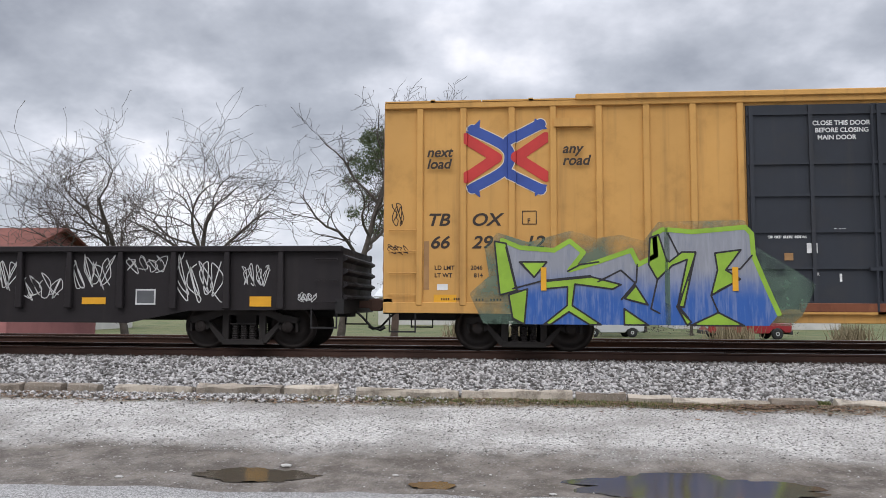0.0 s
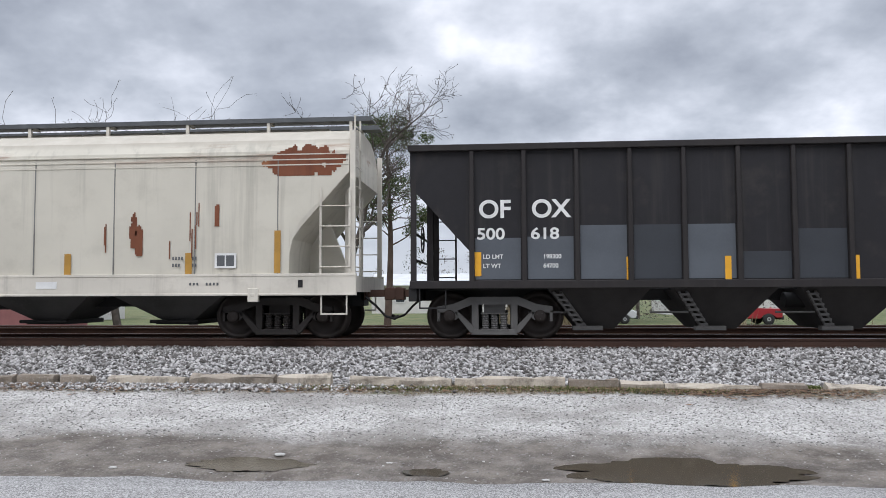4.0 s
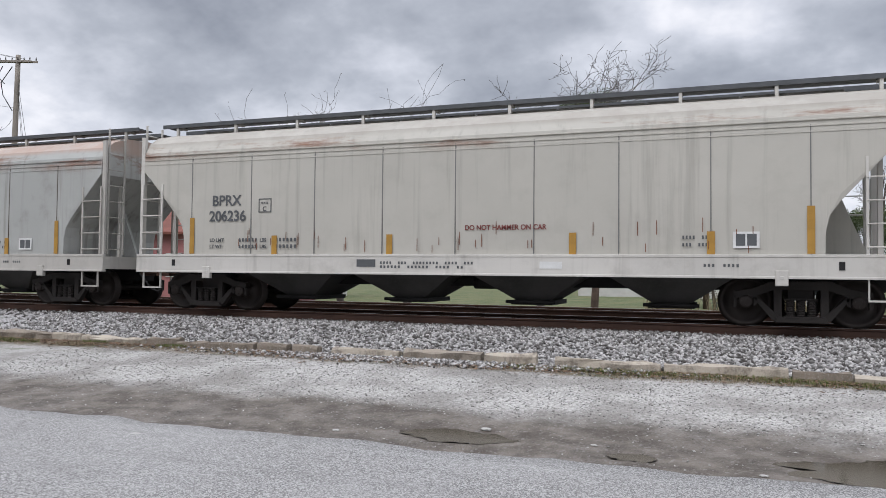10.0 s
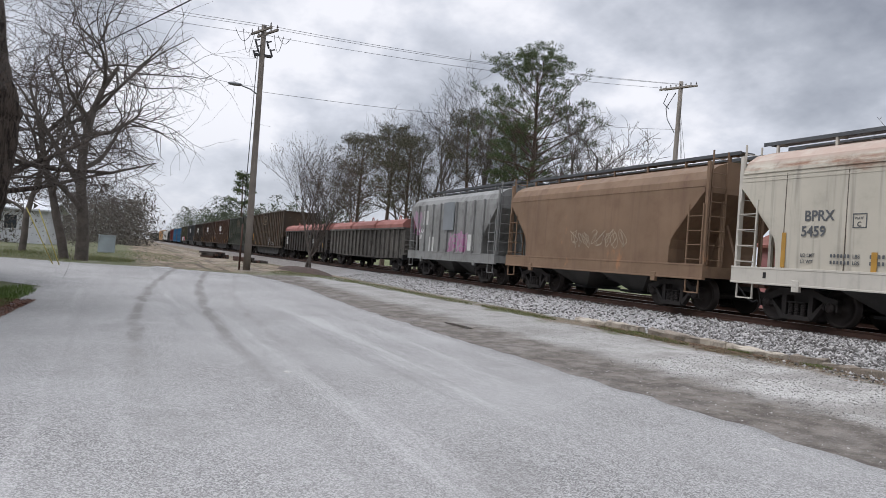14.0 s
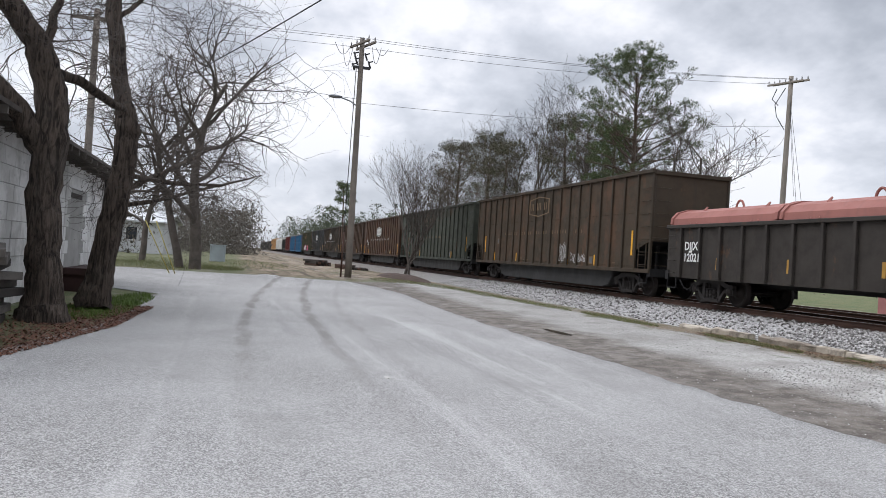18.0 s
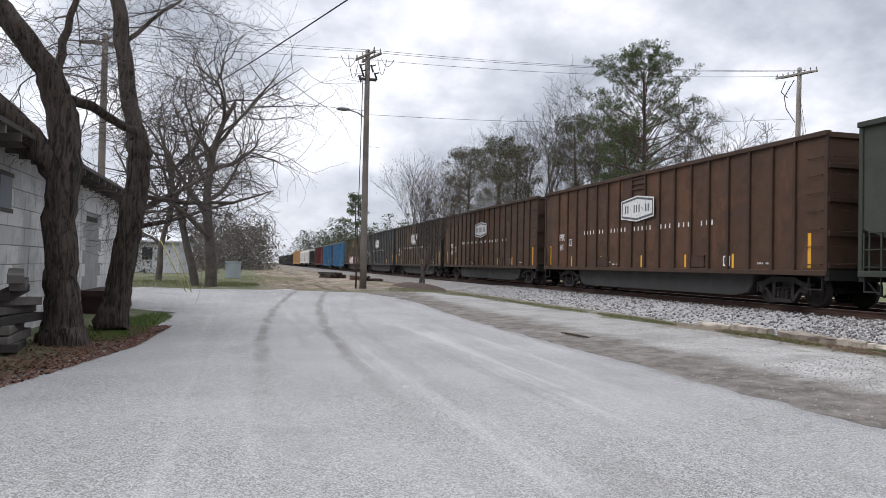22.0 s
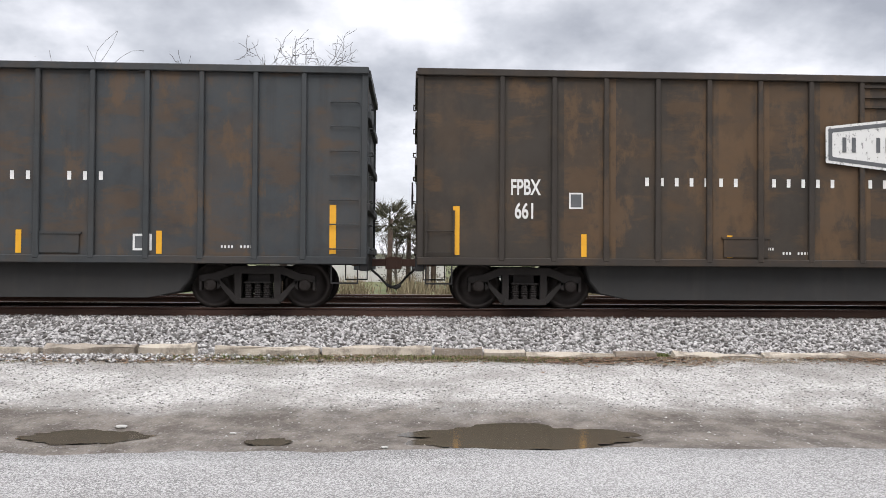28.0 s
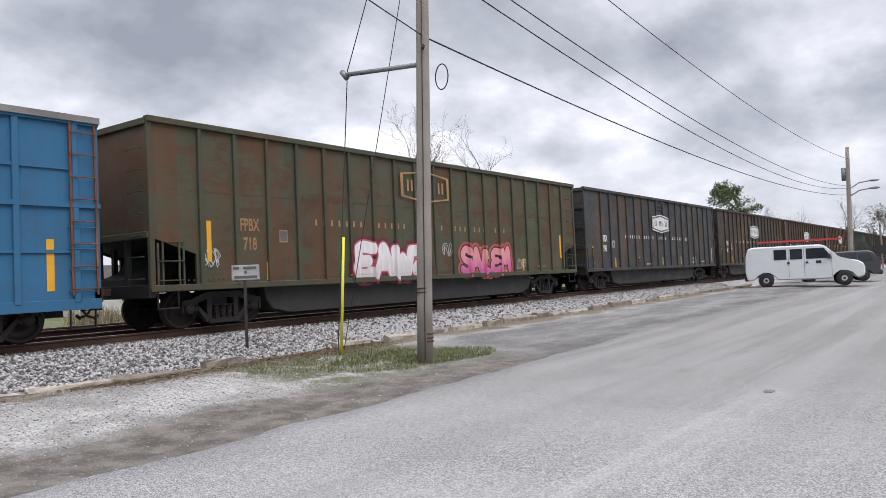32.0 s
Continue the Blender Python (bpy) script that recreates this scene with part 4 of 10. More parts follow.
def under_frame(car, L, z=0.9):
    part("centre_sill", shape(("centre_sill", round(L, 2)), lambda bm: box(bm, -L / 2 + 0.1, L / 2 - 0.1, -0.25, 0.25, z - 0.28, z + 0.1)), BLACK, car)
    part("brake_cylinder", shape("brake_cylinder", lambda bm: (tube(bm, (-0.5, -0.55, 0.72), (0.2, -0.55, 0.72), 0.15, 12), tube(bm, (0.2, -0.55, 0.72), (0.9, -0.55, 0.72), 0.02, 6))), BLACK, car, (0.6, 0, 0))
    part("brake_pipe", shape(("brake_pipe", round(L, 1)), lambda bm: tube(bm, (-L / 2 + 0.3, -0.95, z - 0.06), (L / 2 - 0.3, -0.95, z - 0.06), 0.02, 6)), BLACK, car)


# ---- covered hoppers ----
def hopper_shell(bm, L, slope, z0, zs, half, ztop):
    sec = [(half - 0.02, 0.0), (half, 0.35), (half, 0.72), (half - 0.03, 0.80), (half - 0.16, 0.88), (half - 0.42, 0.94), (half - 0.85, 0.985), (0.0, 1.0)]
    xs = [L / 2 - 0.14 - slope * f for f in (0.0, 0.06, 0.80, 0.94, 0.985, 1.0)]
    lo = [zs - (zs - z0) * f for f in (0.0, 0.035, 0.53, 0.65, 0.78, 1.0)]
    stations = [(-x, z) for x, z in zip(xs, lo)] + [(x, z) for x, z in zip(xs[::-1], lo[::-1])]
    rings = []
    for x, zl in stations:
        ring = []
        for s in (-1, 1):
            side = []
            for w, t in sec:
                z = z0 + (ztop - z0) * t
                if z < zl:
                    z = zl + 0.0001 * t
                side.append(bm.verts.new((x, s * w, max(z, zl))))
            ring.append(side)
        rings.append(ring)
    for a, b in zip(rings, rings[1:]):
        for s in (0, 1):
            for i in range(len(sec) - 1):
                bm.faces.new((a[s][i], b[s][i], b[s][i + 1], a[s][i + 1])).smooth = False
        bm.faces.new((a[0][0], b[0][0], b[1][0], a[1][0]))
    for r in (rings[0], rings[-1]):
        bm.faces.new(r[0] + r[1][::-1])


def bay_mesh(bm, w, drop):
    a = [bm.verts.new(p) for p in ((-w, -1.25, 0.95), (w, -1.25, 0.95), (w, 1.25, 0.95), (-w, 1.25, 0.95))]
    b = [bm.verts.new(p) for p in ((-0.34, -0.62, drop), (0.34, -0.62, drop), (0.34, 0.62, drop), (-0.34, 0.62, drop))]
    for i in range(4):
        bm.faces.new((a[i], a[(i + 1) % 4], b[(i + 1) % 4], b[i]))
    bm.faces.new(b)
    bm.faces.new(a[::-1])


def gate_mesh(bm, drop):
    box(bm, -0.42, 0.42, -0.72, 0.72, drop - 0.06, drop + 0.03)
    tube(bm, (-0.5, -0.8, drop), (0.5, -0.8, drop), 0.035, 8)


def covered_hopper(name, label, x0, x1, paint, sill_paint, bays=4, seams=9, ribs=0, truck_metal=None, steel=None, ztop=4.16, beads=3, slope=1.15, zs=3.15, trim=None):
    L = x1 - x0
    c = thing(name, label, "freight car", "train cars", ((x0 + x1) / 2, TRACK_Y, RAIL_Z))
    k = round(L, 2)
    half = 1.55
    steel = steel or sill_paint
    part("shell", shape(("hopper_shell", k, slope, zs, ztop), lambda bm: hopper_shell(bm, L, slope, 1.22, zs, half, ztop)), paint, c)
    for s in (-1, 1):
        part("side_sill", shape(("side_sill", k), lambda bm: prism_x(bm, [(-0.06, 0.84), (0.06, 0.84), (0.06, 0.88), (0.04, 0.88), (0.04, 1.2), (0.05, 1.2), (0.05, 1.25), (-0.05, 1.25), (-0.05, 1.2), (-0.04, 1.2), (-0.04, 0.88), (-0.06, 0.88)], -L / 2, L / 2), 0.004), sill_paint, c, (0, s * 1.54, 0))
        if seams:
            for i in range(seams):
                x = (i - (seams - 1) / 2) * (L - 3.0) / (seams - 1)
                part("weld_seam", shape(("seam", ztop), lambda bm: box(bm, -0.009, 0.009, -0.006, 0.006, 1.25, 3.42)), trim or SEAM, c, (x, s * half, 0))
        for i in range(ribs):
            x = (i - (ribs - 1) / 2) * (L - 2.5) / (ribs - 1)
            part("side_rib", shape(("hopper_rib", zs), lambda bm: prism(bm, [(-0.05, 1.25), (0.05, 1.25), (0.05, 3.55), (-0.05, 3.55)], -0.08, 0.0), 0.01), paint, c, (x, s * (half + (0.08 if s > 0 else 0)), 0))
        for i in range(beads):
            part("eave_bead", shape(("bead", k), lambda bm: tube(bm, (-L / 2 + 0.16, 0, 0), (L / 2 - 0.16, 0, 0), 0.018, 5)), paint, c, (0, s * (half - 0.006), 3.30 + 0.10 * i))
        for e in (-1, 1):
            part("corner_post", shape("corner_post", lambda bm: box(bm, -0.05, 0.05, -0.03, 0.03, 1.2, 3.95)), steel, c, (e * (L / 2 - 0.08), s * 1.5, 0))
            add_ladder(c, e * (L / 2 - 0.40), s * 1.56, 1.25, 2.85, 0.55, steel, 0 if s < 0 else 180)
            part("stirrup_step", shape("stirrup", stirrup_mesh), steel, c, (e * (L / 2 - 0.42), s * 1.54, 0.86))
            part("jacking_pad", shape("jacking_pad", lambda bm: (box(bm, -0.1, 0.1, -0.05, 0.05, -0.12, 0.14), box(bm, -0.04, 0.04, -0.055, 0.055, -0.02, 0.05)), 0.01), sill_paint, c, (e * (L / 2 - 1.95), s * 1.56, 0.84))
    for e in (-1, 1):
        part("end_platform", shape("end_platform", lambda bm: box(bm, -0.55, 0.55, -1.5, 1.5, 1.16, 1.2)), steel, c, (e * (L / 2 - 0.56), 0, 0))
        add_ladder(c, e * (L / 2 - 0.06), -1.15, 1.25, 4.25, 0.5, steel, 90 * e)
        for y in (-0.7, 0.7):
            part("end_brace", shape("end_brace", lambda bm: box(bm, -0.04, 0.04, -0.04, 0.04, 1.2, 3.1)), steel, c, (e * (L / 2 - 0.35), y, 0))
        part("end_beam", shape("end_beam", lambda bm: box(bm, -0.06, 0.06, -1.5, 1.5, 0.9, 1.2)), steel, c, (e * (L / 2 - 0.06), 0, 0))
        part("bolster_web", shape("bolster_web", lambda bm: prism(bm, [(-0.55, 0.0), (0.55, 0.0), (0.02, 1.3), (-0.1, 1.3)], -0.04, 0.04)), paint, c, (e * (L / 2 - 0.95), 0, 1.2))
    part("brake_wheel", shape("brake_wheel", brake_wheel_mesh), steel, c, (-L / 2 + 0.02, 0.45, 2.1))
    part("brake_stand", shape("brake_stand", lambda bm: box(bm, 0, 0.12, -0.15, 0.15, 1.2, 2.35)), steel, c, (-L / 2 + 0.05, 0.45, 0))
    for y in (-0.42, 0.42):
        part("running_board", shape(("running_board", k), lambda bm: (box(bm, -L / 2 - 0.12, L / 2 + 0.12, -0.24, 0.24, 4.44, 4.47), box(bm, -L / 2 - 0.12, L / 2 + 0.12, -0.25, -0.22, 4.40, 4.49))), GALV, c, (0, y, ztop - 4.24))
    n = int(L / 1.55)
    for i in range(n):
        x = (i - (n - 1) / 2) * (L - 0.6) / (n - 1)
        for s in (-1, 1):
            part("walk_support", shape("walk_support", lambda bm: (box(bm, -0.03, 0.03, -0.03, 0.03, 3.96, 4.44), box(bm, -0.03, 0.03, 0.0, 0.3, 4.39, 4.44))), steel, c, (x, s * 0.62, ztop - 4.24), (0, 0, 0 if s < 0 else 180))
    for i in range(8):
        x = (i - 3.5) * (L - 1.6) / 8
        part("roof_hatch", shape(("hatch", k), lambda bm: box(bm, -L / 18, L / 18, -0.3, 0.3, 4.08, 4.22), 0.03), paint, c, (x, 0, ztop - 4.12))
    span = L - 4.9
    for i in range(bays):
        x = (i + 0.5) * span / bays - span / 2
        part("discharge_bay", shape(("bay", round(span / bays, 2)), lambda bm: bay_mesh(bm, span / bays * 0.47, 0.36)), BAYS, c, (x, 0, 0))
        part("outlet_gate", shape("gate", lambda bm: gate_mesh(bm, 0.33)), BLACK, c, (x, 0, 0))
    under_frame(c, L)
    for e in (-1, 1):
        add_truck(c, e * (L / 2 - 1.62), truck_metal)
    add_couplers(c, L)
    return c, L


SEAM = plain("faint_weld_seam", (0.18, 0.178, 0.172), 0.75, 0, 0.3, 5, 0.1)
GRIME_LINE = plain("grimy_weld_line", (0.11, 0.088, 0.07), 0.8, 0, 0.3, 5, 0.1)
# one dark grey for the bays below every covered hopper
BAYS = plain("dark_bay_sheet", (0.075, 0.072, 0.068), 0.75, 0, 0.5, 2.5, 0.15)


# ---- high-sided wood chip gondolas ----
def riveted_side(bm, L, top):
    h = L / 2
    prism(bm, [(-h, top), (-h, 1.98), (-h + 1.12, 1.62), (-h + 1.12, 0.92), (h - 1.12, 0.92), (h - 1.12, 1.62), (h, 1.98), (h, top)], -0.03, 0.03)


def rivet_line(bm, L):
    n = int((L - 1.8) / 0.13)
    for i in range(n):
        x = -L / 2 + 0.9 + 0.13 * i
        box(bm, x - 0.016, x + 0.016, -0.012, 0.0, -0.016, 0.016)


def chip_gondola(name, label, x0, x1, paint, rib_paint, riveted=False):
    L = x1 - x0
    c = thing(name, label, "freight car", "train cars", ((x0 + x1) / 2, TRACK_Y, RAIL_Z))
    k, top = round(L, 2), 4.44
    posts = [0.06 + 0.945 * i for i in range(-9, 10)] if riveted else [-0.19 + 0.975 * (i + 0.5) for i in range(-8, 8)] + [8.0]
    for s in (-1, 1):
        if riveted:
            part("side_wall", shape(("riveted_side", k), lambda bm: riveted_side(bm, L, top - 0.04)), paint, c, (0, s * 1.47, 0))
            for z in (2.98, 1.06):
                part("rivet_row", shape(("rivets", k), lambda bm: rivet_line(bm, L)), rib_paint, c, (0, s * 1.5, z), (0, 0, 0 if s < 0 else 180))["kind"] = "stuff"
            for e in (-1, 1):
                part("end_slope", shape("chip_slope", lambda bm: prism(bm, [(0.0, 1.98), (-1.3, 1.62), (-1.3, 0.92), (-1.36, 0.92), (-1.36, 1.68), (0.0, 2.05)], -1.43, 1.43)), BLACK, c, (e * (L / 2 - 0.04), 0, 0), (0, 0, 0 if e > 0 else 180)) if s < 0 else None
                part("end_strut", shape("chip_strut", lambda bm: box(bm, -0.05, 0.05, -0.05, 0.05, 0.92, 1.95)), BLACK, c, (e * (L / 2 - 0.62), s * 0.85, 0))
                part("end_strut", shape("chip_strut", lambda bm: box(bm, -0.05, 0.05, -0.05, 0.05, 0.92, 1.95)), BLACK, c, (e * (L / 2 - 0.1), s * 0.55, 0))
                if s < 0:
                    part("draft_housing", shape("draft_housing", lambda bm: prism(bm, [(0.0, 0.92), (-1.25, 0.92), (-1.25, 1.62), (-0.75, 1.74), (-0.45, 1.3), (0.0, 1.15)], -0.5, 0.5), 0.02), BLACK, c, (e * (L / 2 - 0.05), 0, 0), (0, 0, 0 if e > 0 else 180))
                    add_ladder(c, e * (L / 2 - 0.55), -1.5, 0.95, 1.9, 0.5, rib_paint, 0, 0.4)
        else:
            part("side_wall", shape(("chip_side", k), lambda bm: box(bm, -L / 2, L / 2, -0.03, 0.03, 0.92, top - 0.04)), paint, c, (0, s * 1.47, 0))
        part("top_chord", shape(("chip_chord", k), lambda bm: box(bm, -L / 2 - 0.02, L / 2 + 0.02, -0.09, 0.07, top - 0.1, top + 0.03), 0.012), rib_paint, c, (0, s * 1.5, 0))
        part("side_sill", shape(("chip_sill", k), lambda bm: box(bm, -L / 2, L / 2, -0.06, 0.05, 0.84, 0.98), 0.012), rib_paint, c, (0, s * 1.5, 0))
        for x in posts:
            part("side_rib", shape("chip_rib", lambda bm: prism(bm, [(-0.055, 0.92), (0.055, 0.92), (0.045, top - 0.08), (-0.045, top - 0.08)], -0.075, 0.0), 0.012), rib_paint, c, (x, s * (1.495 + (0.075 if s > 0 else 0)), 0))
        for e in (-1, 1):
            part("corner_post", shape("chip_corner", lambda bm: box(bm, -0.06, 0.06, -0.05, 0.05, 0.9, top - 0.05), 0.012), rib_paint, c, (e * (L / 2 - 0.05), s * 1.49, 0))
            part("stirrup_step", shape("stirrup", stirrup_mesh), BLACK, c, (e * (L / 2 - 0.4), s * 1.5, 0.86))
        add_ladder(c, s * -(L / 2 - 0.42), s * 1.53, 1.0, 4.2, 0.5, rib_paint, 0 if s < 0 else 180, 0.45, False, "grab_rungs")
        add_ladder(c, s * (L / 2 - 0.42), s * 1.53, 0.95, 1.85, 0.5, rib_paint, 0 if s < 0 else 180, 0.4)
    for e in (-1, 1):
        part("end_wall", shape(("chip_end", riveted), lambda bm: box(bm, -0.03, 0.03, -1.46, 1.46, 1.95 if riveted else 0.95, top - 0.02)), paint, c, (e * (L / 2 - 0.06), 0, 0))
        for z in ((4.36, 2.02) if riveted else (1.1, 1.9, 2.75, 3.6, 4.36)):
            part("end_rib", shape("chip_end_rib", lambda bm: box(bm, -0.05, 0.05, -1.5, 1.5, -0.07, 0.07), 0.012), rib_paint, c, (e * (L / 2 + 0.0), 0, z))
        add_ladder(c, e * (L / 2 + 0.05), -1.1, 1.0, 4.2, 0.5, rib_paint, 90 * e, 0.45, False, "grab_rungs")
        part("end_beam", shape("chip_end_beam", lambda bm: box(bm, -0.08, 0.08, -1.5, 1.5, 0.72, 1.0), 0.012), BLACK, c, (e * (L / 2 - 0.05), 0, 0))
    a = L / 2 - 3.55
    part("belly_tub", shape(("belly", k), lambda bm: prism(bm, [(-a - 0.35, 0.88), (a + 0.35, 0.88), (a + 0.28, 0.55), (a + 0.08, 0.30), (a - 0.5, 0.2), (-a + 0.5, 0.2), (-a - 0.08, 0.30), (-a - 0.28, 0.55)], -1.2, 1.2), 0.03), BELLY, c, label="sooty dark drop-belly between the trucks")
    part("floor", shape(("chip_floor", k), lambda bm: box(bm, -L / 2 + 0.05, L / 2 - 0.05, -1.44, 1.44, 0.88, 0.94)), BLACK, c)
    part("wood_chip_load", shape(("chips", k), lambda bm: chip_load(bm, L)), CHIPS, c)
    part("brake_wheel", shape("brake_wheel", brake_wheel_mesh), BLACK, c, (-L / 2 - 0.1, 0.6, 2.3))
    for x in () if riveted else (-2.9, L / 2 - 5.6):
        part("side_hatch", shape("side_hatch", lambda bm: (box(bm, -0.42, 0.42, -0.035, 0.0, 1.02, 1.36), box(bm, -0.46, 0.46, -0.05, 0.0, 1.36, 1.40))), rib_paint, c, (x, -1.5, 0))
    if not riveted:
        part("top_vent", shape("top_vent", lambda bm: [box(bm, -0.46, 0.46, -0.05, 0.0, z, z + 0.05) for z in (3.86, 4.05, 4.24)]), rib_paint, c, (-0.19, -1.5, 0))
    add_truck(c, -(L / 2 - 2.05))
    add_truck(c, L / 2 - 2.05)
    add_couplers(c, L)
    part("brake_pipe", shape(("brake_pipe", round(L, 1)), lambda bm: tube(bm, (-L / 2 + 0.3, -0.95, 0.84), (L / 2 - 0.3, -0.95, 0.84), 0.02, 6)), BLACK, c)
    return c, L


BELLY = car_paint("sooty_belly_sheet", (0.042, 0.041, 0.040), grime=0.5, rusty=0.05, streak=0.3, seed=3)
CHIPS = plain("wood_chips", (0.24, 0.15, 0.08), 0.9, 0, 0.5, 12, 0.6)


def chip_load(bm, L):
    n, m = 24, 5
    r = random.Random(4)
    g = [[bm.verts.new((-L / 2 + 0.1 + (L - 0.2) * i / n, -1.43 + 2.86 * j / m, 3.75 + 0.2 * math.sin(j / m * math.pi) + r.uniform(-0.06, 0.06))) for j in range(m + 1)] for i in range(n + 1)]
    for i in range(n):
        for j in range(m):
            bm.faces.new((g[i][j], g[i + 1][j], g[i + 1][j + 1], g[i][j + 1]))


def paper_company_marks(c, L, ink, old=False, y=-1.504, mid=0.0):
    """Hexagonal emblem, a line of bars for the owner's name, and small stencils."""
    hexa = [(-1.2, -0.34), (-1.2, 0.34), (0, 0.48), (1.2, 0.34), (1.2, -0.34), (0, -0.48)]
    if old:
        def ring(bm):
            for i in range(6):
                (ax, az), (bx, bz) = hexa[i], hexa[(i + 1) % 6]
                a, b, f = Vector((ax, 0, az)), Vector((bx, 0, bz)), 0.90
                bm.faces.new([bm.verts.new(q) for q in (a, b, b * f, a * f)])
        part("emblem", shape("emblem_ring", ring), ink, c, (mid, y - 0.078, 3.64), label="faded hexagonal emblem outline")
        letter_bars(c, mid, 3.64, 1.9, 0.34, (2, 3, 2), y - 0.078, ink, "emblem_bars")
    else:
        six = areas([(mid + x, 3.15 + z) for x, z in hexa])
        reach, flat = (mid - 1.3, mid + 1.3, 2.6, 3.7), lambda x: y - 0.078
        decal(c, "emblem", six, reach, flat, 0.0, WORN_WHITE, 0.03, "worn white hexagonal emblem")
        decal(c, "emblem_rim", lambda X, Z: np.minimum(six(X, Z) - 0.05, 0.125 - six(X, Z)), reach, flat, 0.004, GREYINK, 0.02)
        letter_bars(c, mid, 3.15, 1.85, 0.28, (2, 3, 2), y - 0.083, GREYINK, "emblem_bars")
    letter_bars(c, mid, 2.42, 9.4, 0.155, (7, 5, 5, 7, 3), y, ink)
    bar(c, "plate_frame", -L / 2 + (3.6 if old else 2.95), 2.05, 0.26, 0.3, y, ink)
    bar(c, "plate_field", -L / 2 + (3.6 if old else 2.95), 2.05, 0.2, 0.24, y - 0.004, GREYINK)
    for x, h in ((-L / 2 + (1.45 if old else 0.72), 0.9), (L / 2 - (1.3 if old else 0.62), 0.9)):
        bar(c, "reflector", x, 1.9 if old else 1.48, 0.12, h, y, YELLOW)
    for x in (-L / 2 + 3.1, -3.2, 0.05, 2.9, 5.4):
        bar(c, "reflector", x, 1.22, 0.1, 0.42, y, YELLOW)
    bar(c, "stencil_block", 5.1, 1.22, 0.34, 0.3, y, WHITE if not old else ink)
    bar(c, "stencil_inset", 5.1, 1.22, 0.26, 0.22, y - 0.004, GREYINK)
    letter_bars(c, -2.6, 1.18, 0.5, 0.05, (4, 5), y, ink, "small_stencil")
    letter_bars(c, -1.9, 1.1, 0.6, 0.05, (3, 5), y, ink, "small_stencil")
    letter_bars(c, 6.8, 1.15, 0.6, 0.05, (4, 4), y, ink, "small_stencil")

# ---- boxcars ----
def box_body(bm, L, zb, zt):
    pts = [(-1.5, zb), (1.5, zb), (1.5, zt - 0.12), (0, zt), (-1.5, zt - 0.12)]
    a = [bm.verts.new((-L / 2, y, z)) for y, z in pts]
    b = [bm.verts.new((L / 2, y, z)) for y, z in pts]
    bm.faces.new(a)
    bm.faces.new(b[::-1])
    for i in range(5):
        j = (i + 1) % 5
        bm.faces.new((a[j], a[i], b[i], b[j]))


